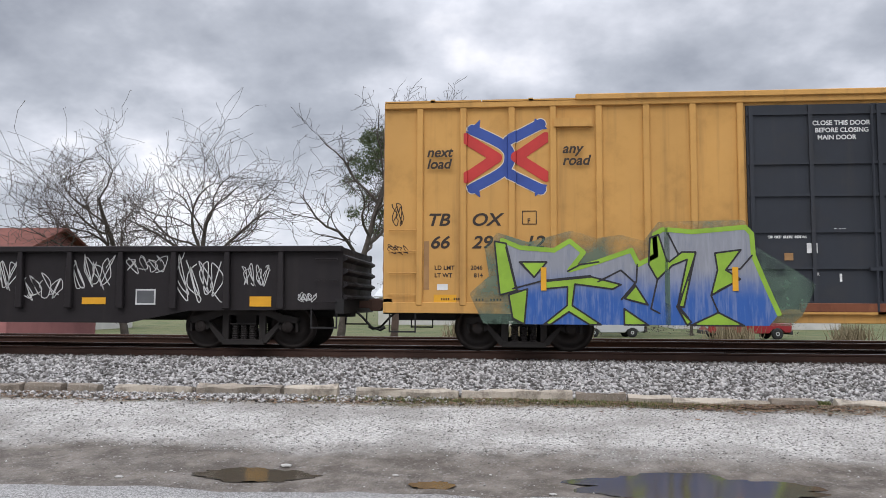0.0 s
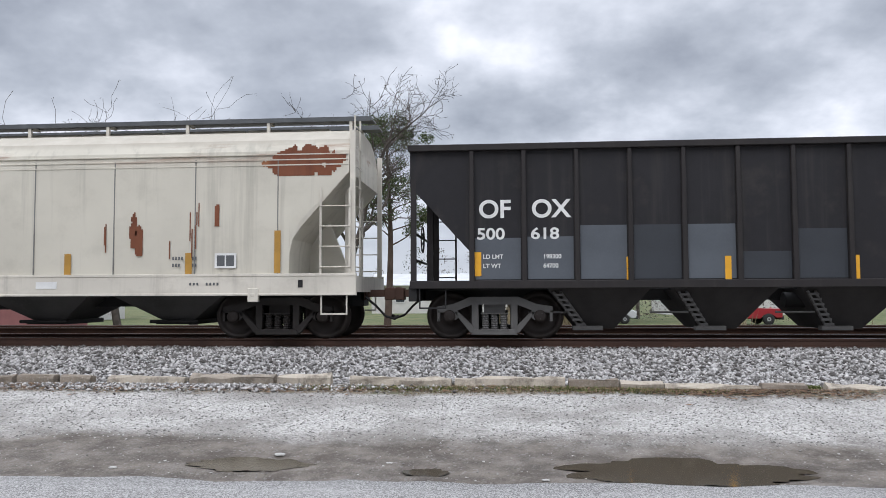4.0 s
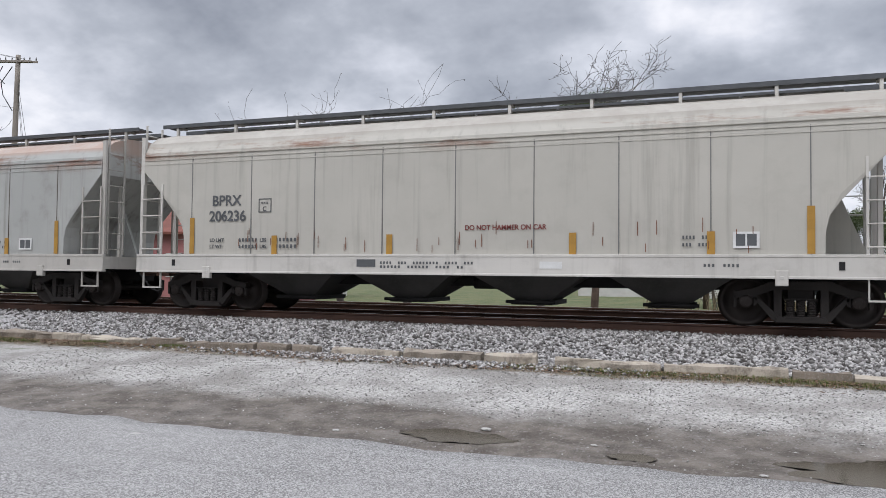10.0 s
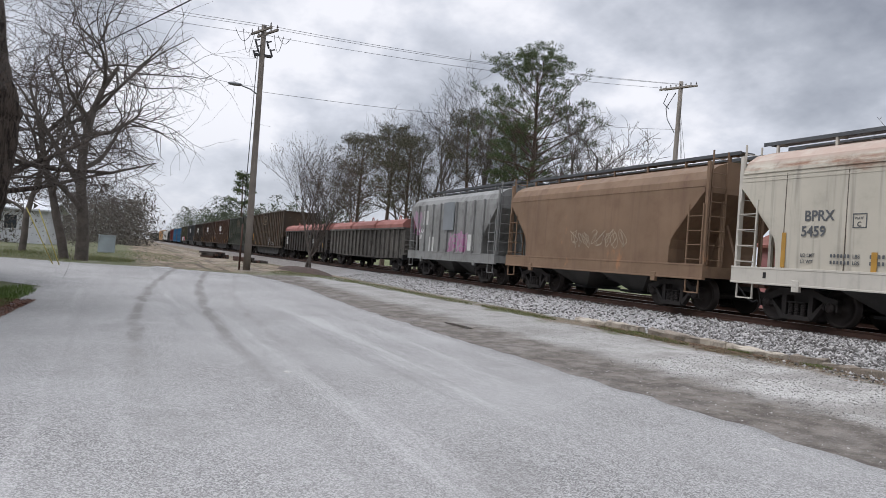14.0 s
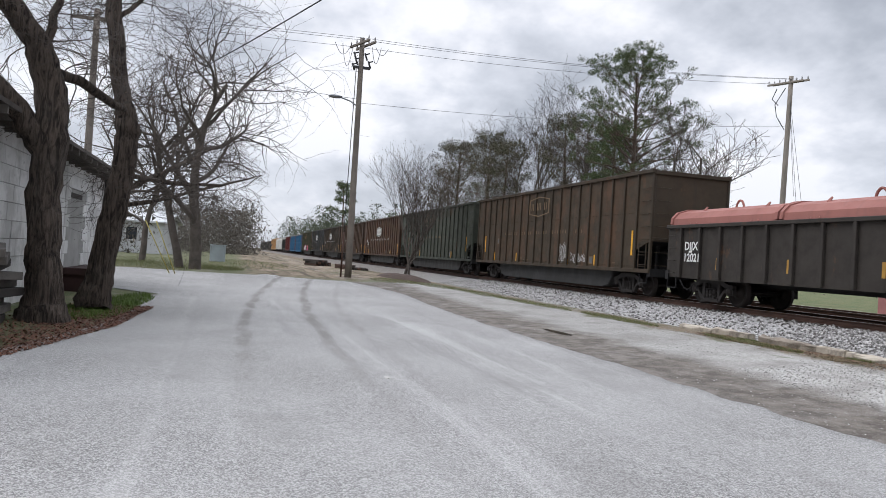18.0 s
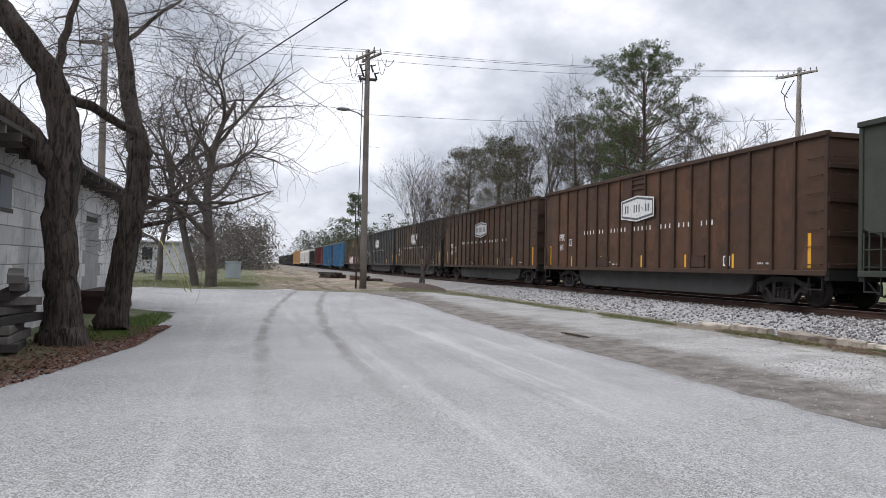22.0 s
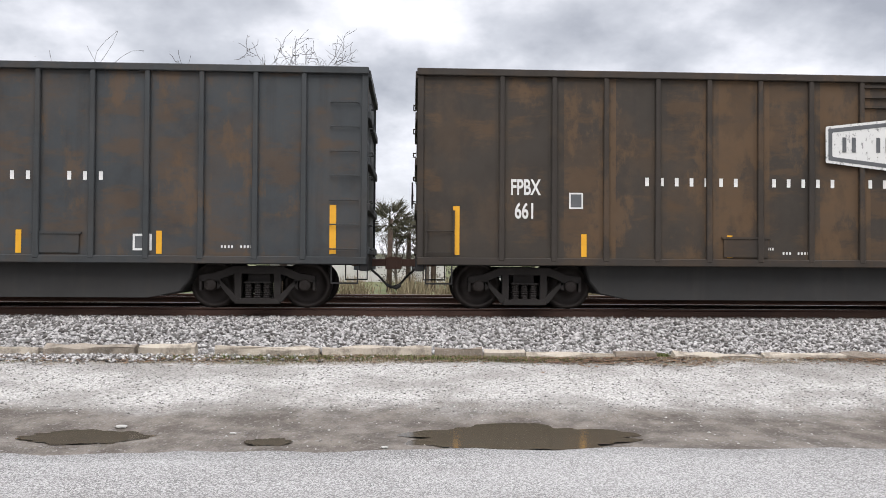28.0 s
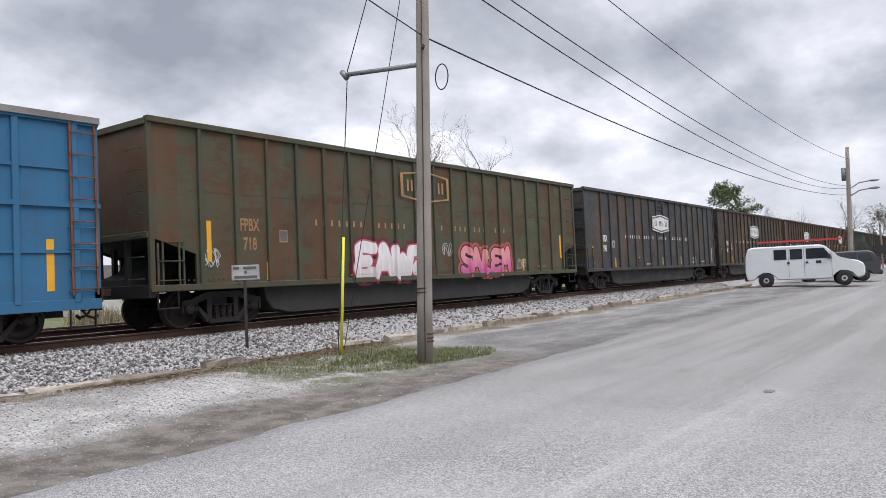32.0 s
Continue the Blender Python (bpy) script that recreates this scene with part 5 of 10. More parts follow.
def boxcar(name, label, x0, x1, paint, door_paint, zb, zt, door, ribs, roof_paint, end_paint=None):
    L = x1 - x0
    c = thing(name, label, "freight car", "train cars", ((x0 + x1) / 2, TRACK_Y, RAIL_Z))
    k = (round(L, 2), zt)
    part("body", shape(("box_body",) + k, lambda bm: box_body(bm, L, zb, zt)), paint, c)
    n = 11
    for i in range(n):
        x = (i - (n - 1) / 2) * L / n
        part("roof_panel", shape(("roof_panel",) + k, lambda bm: (prism_x(bm, [(-1.58, zt - 0.10), (0, zt + 0.03), (1.58, zt - 0.10), (1.58, zt - 0.13), (0, zt), (-1.58, zt - 0.13)], -L / n / 2 + 0.01, L / n / 2 - 0.01), prism_x(bm, [(-1.58, zt - 0.08), (0, zt + 0.07), (1.58, zt - 0.08), (1.58, zt - 0.13), (0, zt), (-1.58, zt - 0.13)], -0.04, 0.04))), roof_paint, c, (x, 0, 0))
    for s in (-1, 1):
        for x in ribs:
            part("side_post", shape(("box_post",) + k, lambda bm: prism(bm, [(-0.06, zb + 0.02), (0.06, zb + 0.02), (0.06, zt - 0.2), (-0.06, zt - 0.2)], -0.055, 0.0), 0.012), paint, c, (x, s * 1.5 + (0.055 if s > 0 else 0), 0))
        part("side_sill", shape(("box_sill",) + k, lambda bm: prism(bm, [(-L / 2, zb + 0.08), (-L / 2, zb - 0.12), (-L / 2 + 2.9, zb - 0.12), (-L / 2 + 3.1, zb - 0.26), (L / 2 - 3.1, zb - 0.26), (L / 2 - 2.9, zb - 0.12), (L / 2, zb - 0.12), (L / 2, zb + 0.08)], -0.04, 0.04), 0.008), paint, c, (0, s * 1.5, 0))
        part("top_rail", shape(("box_rail",) + k, lambda bm: box(bm, -L / 2, L / 2, -0.05, 0.04, zt - 0.24, zt - 0.13), 0.01), paint, c, (0, s * 1.52, 0))
        for e in (-1, 1):
            add_ladder(c, e * (L / 2 - 0.36), s * 1.53, zb + 0.1, 2.3 if (e > 0) == (s < 0) else 2.6, 0.5, paint, 0 if s < 0 else 180, 0.4, False, "grab_rungs")
            part("stirrup_step", shape("stirrup", stirrup_mesh), BLACK, c, (e * (L / 2 - 0.36), s * 1.5, zb - 0.1))
        for a, b in door:
            w = b - a
            d = part("sliding_door", shape(("door", round(w, 2), zb, zt), lambda bm: box(bm, -w / 2, w / 2, -0.05, 0.0, zb - 0.02, zt - 0.3)), door_paint, c, ((a + b) / 2, s * 1.5 + (0.05 if s > 0 else 0), 0))
            for t in (0.02, 0.32, 0.66, 0.98):
                part("door_stile", shape(("stile", zb, zt), lambda bm: box(bm, -0.035, 0.035, -0.10, -0.05, zb, zt - 0.32)), door_paint, d, (-w / 2 + w * t, 0, 0))
            for t in (0.03, 0.2, 0.38, 0.56, 0.72, 0.97):
                part("door_rail", shape(("drail", round(w, 2)), lambda bm: box(bm, -w / 2, w / 2, -0.085, -0.05, -0.03, 0.03)), door_paint, d, (0, 0, zb + (zt - 0.35 - zb) * t))
            part("locking_bar", shape(("lockbar", zb, zt), lambda bm: (tube(bm, (0, -0.13, zb - 0.05), (0, -0.13, zt - 0.35), 0.022, 6), box(bm, -0.12, 0.12, -0.15, -0.1, 1.5, 1.56))), door_paint, d, (w * 0.12, 0, 0))
            part("door_track", shape(("dtrack", round(w, 2), zb), lambda bm: box(bm, -w * 0.9, w * 1.0, -0.12, 0.0, zb - 0.1, zb - 0.02)), paint, c, ((a + b) / 2, s * 1.5, 0), (0, 0, 0 if s < 0 else 180))
    for e in (-1, 1):
        m = int((zt - zb - 0.3) / 0.43)
        for i in range(m):
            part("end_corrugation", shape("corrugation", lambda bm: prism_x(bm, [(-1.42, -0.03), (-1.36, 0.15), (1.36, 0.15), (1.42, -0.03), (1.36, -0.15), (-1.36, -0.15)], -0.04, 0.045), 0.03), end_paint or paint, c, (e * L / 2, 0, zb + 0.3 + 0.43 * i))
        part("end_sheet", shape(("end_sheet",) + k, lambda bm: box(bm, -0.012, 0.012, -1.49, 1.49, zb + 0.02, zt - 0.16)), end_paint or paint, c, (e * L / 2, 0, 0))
        part("end_sill", shape("box_end_sill", lambda bm: box(bm, -0.06, 0.1, -1.5, 1.5, 0.7, 0.98)), BLACK, c, (e * (L / 2 - 0.06), 0, 0))
    under_frame(c, L, zb)
    for e in (-1, 1):
        add_truck(c, e * (L / 2 - (2.05 if L < 18 else 2.6)), None, 1.73)
    add_couplers(c, L)
    return c, L


def prism_x(bm, pts, x0, x1):
    a = [bm.verts.new((x0, y, z)) for y, z in pts]
    b = [bm.verts.new((x1, y, z)) for y, z in pts]
    bm.faces.new(a)
    bm.faces.new(b[::-1])
    for i in range(len(pts)):
        j = (i + 1) % len(pts)
        bm.faces.new((a[j], a[i], b[i], b[j]))


# ---- open hopper ----
BAY_GREY = plain("dusty_bay_grey", (0.042, 0.038, 0.036), 0.8, 0, 0.4, 5, 0.15)


def door_gear_mesh(bm):
    """Latch bars down the edge of a discharge bay, with lugs, and a cross shaft."""
    a, b = Vector((-0.84, -1.24, 0.88)), Vector((-0.34, -0.72, 0.22))
    for d in (0.0, 0.13):
        tube(bm, a + Vector((d, 0, 0)), b + Vector((d, 0, 0)), 0.028, 6)
    for i in range(7):
        p = a.lerp(b, (i + 0.5) / 7) + Vector((0.065, -0.03, 0))
        box(bm, p.x - 0.09, p.x + 0.09, p.y - 0.03, p.y + 0.03, p.z - 0.022, p.z + 0.022)
    box(bm, -0.46, 0.1, -0.84, -0.68, 0.16, 0.24)
    tube(bm, (-1.3, -0.9, 0.5), (-0.6, -0.9, 0.5), 0.02, 6)


def open_hopper(name, label, x0, x1, paint, rib_paint, ribs=13, end_paint=None):
    L = x1 - x0
    c = thing(name, label, "freight car", "train cars", ((x0 + x1) / 2, TRACK_Y, RAIL_Z))
    k, top, h = round(L, 2), 3.6, L / 2
    side = [(-h, top), (-h, 2.86), (-h + 1.15, 1.6), (-h + 1.15, 1.05), (h - 1.15, 1.05), (h - 1.15, 1.6), (h, 2.86), (h, top)]
    for s in (-1, 1):
        part("side_sheet", shape(("open_side", k), lambda bm: prism(bm, side, -0.03, 0.03)), paint, c, (0, s * 1.46, 0))
        part("top_chord", shape(("open_chord", k), lambda bm: box(bm, -h - 0.03, h + 0.03, -0.09, 0.07, top - 0.1, top + 0.02), 0.012), rib_paint, c, (0, s * 1.5, 0))
        part("side_sill", shape(("open_sill", k), lambda bm: box(bm, -h, h, -0.07, 0.05, 0.95, 1.1), 0.012), rib_paint, c, (0, s * 1.5, 0))
        for i in range(ribs):
            x = (i - (ribs - 1) / 2) * (L - 2.3) / (ribs - 1)
            part("side_rib", shape("open_rib", lambda bm: prism(bm, [(-0.05, 1.08), (0.05, 1.08), (0.04, top - 0.1), (-0.04, top - 0.1)], -0.08, 0.0), 0.012), rib_paint, c, (x, s * (1.49 + (0.08 if s > 0 else 0)), 0))
        for e in (-1, 1):
            part("end_post", shape("open_post", lambda bm: box(bm, -0.05, 0.05, -0.05, 0.05, 1.05, 3.0)), end_paint or rib_paint, c, (e * (h - 0.06), s * 1.44, 0))
            part("end_post", shape("open_post", lambda bm: box(bm, -0.05, 0.05, -0.05, 0.05, 1.05, 3.0)), end_paint or rib_paint, c, (e * (h - 0.3), s * 0.6, 0))
            part("stirrup_step", shape("stirrup", stirrup_mesh), BLACK, c, (e * (h - 0.42), s * 1.5, 0.96))
        add_ladder(c, s * -(h - 0.4), s * 1.54, 1.1, 3.5, 0.5, end_paint or rib_paint, 0 if s < 0 else 180, 0.42)
    for e in (-1, 1):
        part("slope_sheet", shape(("slope", k), lambda bm: prism(bm, [(h - 0.02, top - 0.03), (h - 0.02, 2.84), (h - 3.0, 1.0), (h - 3.1, 1.05), (h - 0.1, 2.9), (h - 0.1, top - 0.03)], -1.43, 1.43)), end_paint or paint, c, (0, 0, 0), (0, 0, 0 if e > 0 else 180))
        part("end_platform", shape("open_platform", lambda bm: box(bm, -0.6, 0.6, -1.5, 1.5, 0.98, 1.04)), BLACK, c, (e * (h - 0.6), 0, 0))
        part("end_rail", shape("open_rail", lambda bm: [tube(bm, (0, -1.4, z), (0, 1.4, z), 0.025, 6) for z in (1.5, 2.0)]), rib_paint, c, (e * (h - 0.06), 0, 0))
        part("end_beam", shape("chip_end_beam", lambda bm: box(bm, -0.08, 0.08, -1.5, 1.5, 0.72, 1.0), 0.012), BLACK, c, (e * (h - 0.05), 0, 0))
    span = L - 4.7
    for i in range(4):
        x = (i + 0.5) * span / 4 - span / 2
        part("discharge_bay", shape("deep_bay", lambda bm: bay_mesh(bm, 0.95, 0.16)), BAY_GREY, c, (x, 0, 0.02))
        part("door_gear", shape("door_gear", door_gear_mesh), TRUCK_GREY, c, (x, 0, 0))
    part("brake_wheel", shape("brake_wheel", brake_wheel_mesh), BLACK, c, (-h + 0.02, 0.45, 2.0))
    under_frame(c, L, 1.0)
    for e in (-1, 1):
        add_truck(c, e * (h - 1.55), TRUCK_GREY, 1.70)
    add_couplers(c, L)
    return c, L




# ---- low gondolas, open or with coil hoods ----
def gondola(name, label, x0, x1, paint, top, bottom, ribs, hoods=0, hood_paint=None):
    L = x1 - x0
    c = thing(name, label, "freight car", "train cars", ((x0 + x1) / 2, TRACK_Y, RAIL_Z))
    k, h = (round(L, 2), top), L / 2
    side = [(-h, top), (-h, 0.78), (-h + 3.0, 0.74), (-h + 4.2, bottom), (h - 4.2, bottom), (h - 3.0, 0.74), (h, 0.78), (h, top)]
    for s in (-1, 1):
        part("side_wall", shape(("gon_side",) + k, lambda bm: prism(bm, side, -0.03, 0.03)), paint, c, (0, s * 1.42, 0))
        part("top_chord", shape(("gon_chord",) + k, lambda bm: box(bm, -h, h, -0.1, 0.06, top - 0.09, top + 0.02), 0.012), paint, c, (0, s * 1.46, 0))
        for x in ribs if isinstance(ribs, tuple) else [(i - (ribs - 1) / 2) * (L - 1.6) / (ribs - 1) for i in range(ribs)]:
            part("side_rib", shape(("gon_rib", top), lambda bm: prism(bm, [(-0.07, 0.78), (0.07, 0.78), (0.05, top - 0.08), (-0.05, top - 0.08)], -0.1, 0.0), 0.012), paint, c, (x, s * (1.45 + (0.1 if s > 0 else 0)), 0))
        for e in (-1, 1):
            add_ladder(c, e * (h - 0.3), s * 1.5, 0.8, top, 0.42, paint, 0 if s < 0 else 180, 0.4, False, "grab_rungs")
            part("stirrup_step", shape("stirrup", stirrup_mesh), BLACK, c, (e * (h - 0.34), s * 1.46, 0.8))
    for e in (-1, 1):
        part("end_wall", shape(("gon_end", top), lambda bm: box(bm, -0.03, 0.03, -1.4, 1.4, 0.8, top)), paint, c, (e * (h - 0.04), 0, 0))
        for z in (1.0, 1.25, 1.5, 1.75):
            part("end_rib", shape("gon_end_rib", lambda bm: prism(bm, [(-0.02, -0.08), (0.09, -0.02), (0.09, 0.02), (-0.02, 0.08)], -1.4, 1.4)), paint, c, (e * h, 0, z), (0, 0, 0 if e > 0 else 180))
        part("end_sill", shape("box_end_sill", lambda bm: box(bm, -0.06, 0.1, -1.5, 1.5, 0.7, 0.98)), BLACK, c, (e * (h - 0.06), 0, 0))
    part("floor", shape(("gon_floor",) + k, lambda bm: box(bm, -h + 0.05, h - 0.05, -1.4, 1.4, 0.82, 0.9)), BLACK, c)
    for i in range(hoods):
        w = (L - 0.3) / hoods
        x = (i - (hoods - 1) / 2) * w

        def hood(bm):
            pts = [(-1.5, top + 0.02), (-1.48, top + 0.22), (-1.3, top + 0.42), (-0.9, top + 0.55), (0, top + 0.6), (0.9, top + 0.55), (1.3, top + 0.42), (1.48, top + 0.22), (1.5, top + 0.02)]
            prism_x(bm, pts, -w / 2 + 0.05, w / 2 - 0.05)
            for e in (-1, 1):
                prism_x(bm, [(y * 1.03, z + 0.03) for y, z in pts], e * (w / 2 - 0.1) - 0.06, e * (w / 2 - 0.1) + 0.06)
        hd = part("coil_hood", shape(("hood", round(w, 2), top), hood), hood_paint, c, (x, 0, 0), label="faded red steel coil hood")
        for y in (-0.8, 0.8):
            part("lifting_eye", shape("lifting_eye", lambda bm: [tube(bm, (0.18 * math.cos(a * 0.4), 0, 0.26 * math.sin(a * 0.4)), (0.18 * math.cos(a * 0.4 + 0.4), 0, 0.26 * math.sin(a * 0.4 + 0.4)), 0.035, 6) for a in range(8)]), hood_paint, hd, (0, y, top + 0.5))
        for e in (-1, 1):
            part("hood_rib", shape("hood_rib", lambda bm: (tube(bm, (0, -1.52, top + 0.02), (0.12, -1.0, top + 0.6), 0.03, 6), tube(bm, (0.3, -1.52, top + 0.02), (0.12, -1.0, top + 0.6), 0.03, 6))), hood_paint, hd, (e * w * 0.28, 0, 0))
    under_frame(c, L, 0.9)
    for e in (-1, 1):
        add_truck(c, e * (h - 2.0), None, 1.73)
    add_couplers(c, L)
    return c, L

# ---- the train, from its head: left end of each car along the track at the start ----
CARS = []


def travel(t):
    """Metres that the train has gone after t seconds."""
    return 12.137 * t


def joined(c):
    # paint runs over the whole car: streaks and tags cross from sheet to rib
    CARS.append(c[0])
    for ob in c[0].children_recursive:
        m = ob.material_slots[0].material
        if m.name.split(".")[0] in PAINTS:
            for node in m.node_tree.nodes:
                if node.type == "TEX_COORD" and node.object is None:
                    node.object = c[0]
    return c


def hopper_marks(c, L, code, number, ink, warn, tape=YELLOW_OLD, patch=None, y=-1.556, plate=True, warn_x=0.0):
    a = -L / 2
    if patch:
        bar(c, "code_patch", a + 2.45, 2.42, 1.15, 0.27, y, patch)
    words(c, code, a + 2.05, 2.32, 0.32, y - 0.006, ink)
    words(c, number, a + 1.98, 1.98, 0.32, y - 0.006, ink)
    for z, t1, t2 in ((1.52, "LD LMT", "LBS"), (1.38, "LT WT", "LBS")):
        words(c, t1, a + 2.0, z, 0.11, y, ink)
        letter_bars(c, a + 3.0, z + 0.04, 0.5, 0.075, (6,), y, ink, "weight_bars")
        words(c, t2, a + 3.3, z, 0.11, y, ink)
        letter_bars(c, a + 3.95, z + 0.04, 0.55, 0.075, (6,), y, ink, "weight_bars")
    if plate:
        for dx, dz, w, h in ((0, 0.14, 0.3, 0.02), (0, -0.14, 0.3, 0.02), (-0.15, 0, 0.02, 0.3), (0.15, 0, 0.02, 0.3)):
            bar(c, "plate_frame", a + 3.42 + dx, 2.3 + dz, w, h, y, ink)
        words(c, "PLATE", a + 3.31, 2.33, 0.07, y, ink)
        words(c, "C", a + 3.36, 2.18, 0.14, y, ink)
    if warn:
        words(c, "DO NOT HAMMER ON CAR", warn_x - 0.4, 1.72, 0.135, y, warn, 0.95)
    for x in (-L / 2 + 1.52, L / 2 - 1.50):
        bar(c, "reflector", x, 1.66, 0.12, 0.8, y, tape)
    for x in (-4.1, -1.4, 2.3, 4.7):
        bar(c, "reflector", x, 1.44, 0.13, 0.42, y, tape)
    bar(c, "stencil_block", L / 2 - 2.5, 1.5, 0.42, 0.28, y, WHITE)
    for dx in (-0.09, 0.09):
        bar(c, "stencil_field", L / 2 - 2.5 + dx, 1.5, 0.15, 0.2, y - 0.004, GREYINK)
    letter_bars(c, L / 2 - 3.3, 1.55, 0.5, 0.06, (4, 3), y, ink, "small_stencil")
    letter_bars(c, L / 2 - 3.3, 1.42, 0.5, 0.06, (3, 4), y, ink, "small_stencil")
    s = -1.586
    bar(c, "sill_panel", -1.9, 1.07, 0.42, 0.15, s, GREYINK)
    bar(c, "sill_panel", 1.9, 1.05, 0.42, 0.13, s, WHITE)
    letter_bars(c, -0.6, 1.08, 2.0, 0.05, (4, 3, 8, 4, 3), s, ink, "small_stencil")
    letter_bars(c, -0.7, 1.0, 1.8, 0.05, (6, 6, 4, 2), s, ink, "small_stencil")
    letter_bars(c, L / 2 - 2.9, 1.06, 0.6, 0.05, (3, 4), s, ink, "small_stencil")
    bar(c, "round_port", -L / 2 + 1.05, 1.06, 0.09, 0.14, s, BLACK)
    bar(c, "round_port", L / 2 - 1.05, 1.06, 0.09, 0.14, s, BLACK)


RED_INK = plain("faded_red_stencil", (0.20, 0.045, 0.04), 0.6, 0, 0.3, 8, 0.02)
TAN = plain("tan_repaint_patch", (0.42, 0.31, 0.17), 0.6, 0, 0.2, 6, 0.02)
PALE = plain("pale_repaint_patch", (0.52, 0.52, 0.49), 0.6, 0, 0.2, 6, 0.02)
FADED_INK = plain("nearly_worn_off_lettering", (0.17, 0.11, 0.055), 0.6, 0, 0.4, 6, 0.03)
OCHRE_INK = plain("faded_ochre_lettering", (0.36, 0.20, 0.08), 0.6, 0, 0.35, 6, 0.03)
TAG_WHITE = plain("white_spray", (0.60, 0.60, 0.59), 0.6, 0, 0.3, 8, 0.02)
BARE = plain("scuffed_brown_patch", (0.17, 0.12, 0.095), 0.7, 0, 0.4, 3, 0.05)
TAG_GREY = plain("grey_spray_line", (0.33, 0.32, 0.31), 0.6, 0, 0.3, 8, 0.02)
TAG_BLUE = plain("violet_spray", (0.10, 0.09, 0.28), 0.6, 0, 0.3, 8, 0.02)
BLUE_INK = plain("emblem_blue", (0.035, 0.075, 0.30), 0.55, 0, 0.2, 6, 0.02)
RED_EMBLEM = plain("emblem_red", (0.50, 0.035, 0.03), 0.55, 0, 0.2, 6, 0.02)
CREAM = car_paint("cream_emblem_paint", (0.62, 0.55, 0.43), grime=0.2, rusty=0.25, seed=12)
HIGHCUBE_INK = plain("dark_brown_lettering", (0.035, 0.024, 0.018), 0.6, 0, 0.2, 6, 0.02)


def slab(c, name, pts, y, material, label=""):
    """A painted flat shape on the near side, from an outline of (x, z) points."""
    return part(name, shape((name, tuple(pts)), lambda bm: bm.faces.new([bm.verts.new((x, 0, z)) for x, z in pts])), material, c, (0, y, 0), label=label)


def yellow_boxcar():
    x0, x1 = -0.83, 19.2
    paint = car_paint("golden_boxcar_paint", (0.54, 0.295, 0.085), (0.13, 0.08, 0.04), grime=0.25, rusty=0.06, streak=0.3, seed=1.0)
    door = car_paint("black_plug_door_paint", (0.030, 0.034, 0.042), grime=0.3, rusty=0.05, streak=0.2, seed=2.0)
    h = (x1 - x0) / 2
    ribs = [-h + v for v in (0.67, 1.48, 2.38, 3.14, 3.97, 4.82, 5.65, 6.48)] + [h - v for v in (0.6, 1.5, 2.4, 3.2, 4.0, 4.8, 5.65, 6.5)]
    # the ends have a darker, browner base colour than the sides
    c, L = joined(boxcar("boxcar", "golden yellow high-cube boxcar with black doors and graffiti", x0, x1, paint, door, 0.84, 4.78, ((-h + 6.58, -h + 10.0), (-h + 10.05, -h + 13.45)), ribs, paint, car_paint("brown_end_paint", (0.30, 0.20, 0.125), (0.10, 0.07, 0.05), (0.13, 0.07, 0.04), grime=0.7, rusty=0.3, streak=0.6, seed=1.5)))
    a, y = -h, -1.56
    dr = rib_drape(ribs, 0.075, -1.502, -1.557)
    # two arrows, blue outside and red inside, back to back
    m, ze = a + 2.27, 3.60

    def at_emblem(*pts):
        return [(m + x, ze + z) for x, z in pts]
    outer = [bend(at_emblem((-0.62, 0.53), (-0.06, 0.24), (0.07, 0.0), (-0.06, -0.26), (-0.62, -0.57))), at_emblem((0.05, 0.32), (0.64, 0.62)), at_emblem((0.08, -0.32), (0.64, -0.60))]
    inner = [at_emblem((-0.74, 0.36), (-0.17, 0.0), (-0.74, -0.38)), at_emblem((0.74, 0.37), (0.19, 0.0), (0.74, -0.36))]
    heads = [at_emblem((-0.75, 0.47), (-0.47, 0.73), (-0.50, 0.46)), at_emblem((-0.75, -0.52), (-0.47, -0.75), (-0.50, -0.50)), at_emblem((0.77, 0.53), (0.53, 0.74), (0.53, 0.50)), at_emblem((0.77, -0.52), (0.53, -0.74), (0.54, -0.48))]
    box_m = (m - 0.9, m + 0.9, ze - 0.85, ze + 0.85)
    decal(c, "arrow_edge", strokes(outer, 0.225), box_m, dr, 0.003, CREAM, 0.02)
    blue, points = strokes(outer, 0.19), areas(*heads)
    decal(c, "arrow", lambda X, Z: np.maximum(blue(X, Z), points(X, Z)), box_m, dr, 0.006, BLUE_INK, 0.02, "blue arrow emblem")
    red = strokes(inner, 0.20)
    decal(c, "arrow_core", lambda X, Z: np.minimum(red(X, Z), 0.78 - abs(X - m)), box_m, dr, 0.009, RED_EMBLEM, 0.02, "red arrow emblem")
    words(c, "next", a + 0.80, 3.62, 0.26, y - 0.006, HIGHCUBE_INK, slant=0.25)
    words(c, "load", a + 0.80, 3.40, 0.26, y - 0.006, HIGHCUBE_INK, slant=0.25)
    words(c, "any", a + 3.30, 3.66, 0.26, y - 0.006, HIGHCUBE_INK, slant=0.25)
    words(c, "road", a + 3.30, 3.44, 0.26, y - 0.006, HIGHCUBE_INK, slant=0.25)
    for t, x, z in (("TB", 0.80, 2.34), ("OX", 1.62, 2.34), ("66", 0.86, 1.92), ("29", 1.64, 1.92), ("12", 2.60, 1.92)):
        words(c, t, a + x, z, 0.32, -1.505, HIGHCUBE_INK, 1.12, slant=0.25)
    words(c, "LD LMT", a + 0.95, 1.52, 0.11, -1.505, HIGHCUBE_INK)
    words(c, "LT WT", a + 0.95, 1.38, 0.11, -1.505, HIGHCUBE_INK)
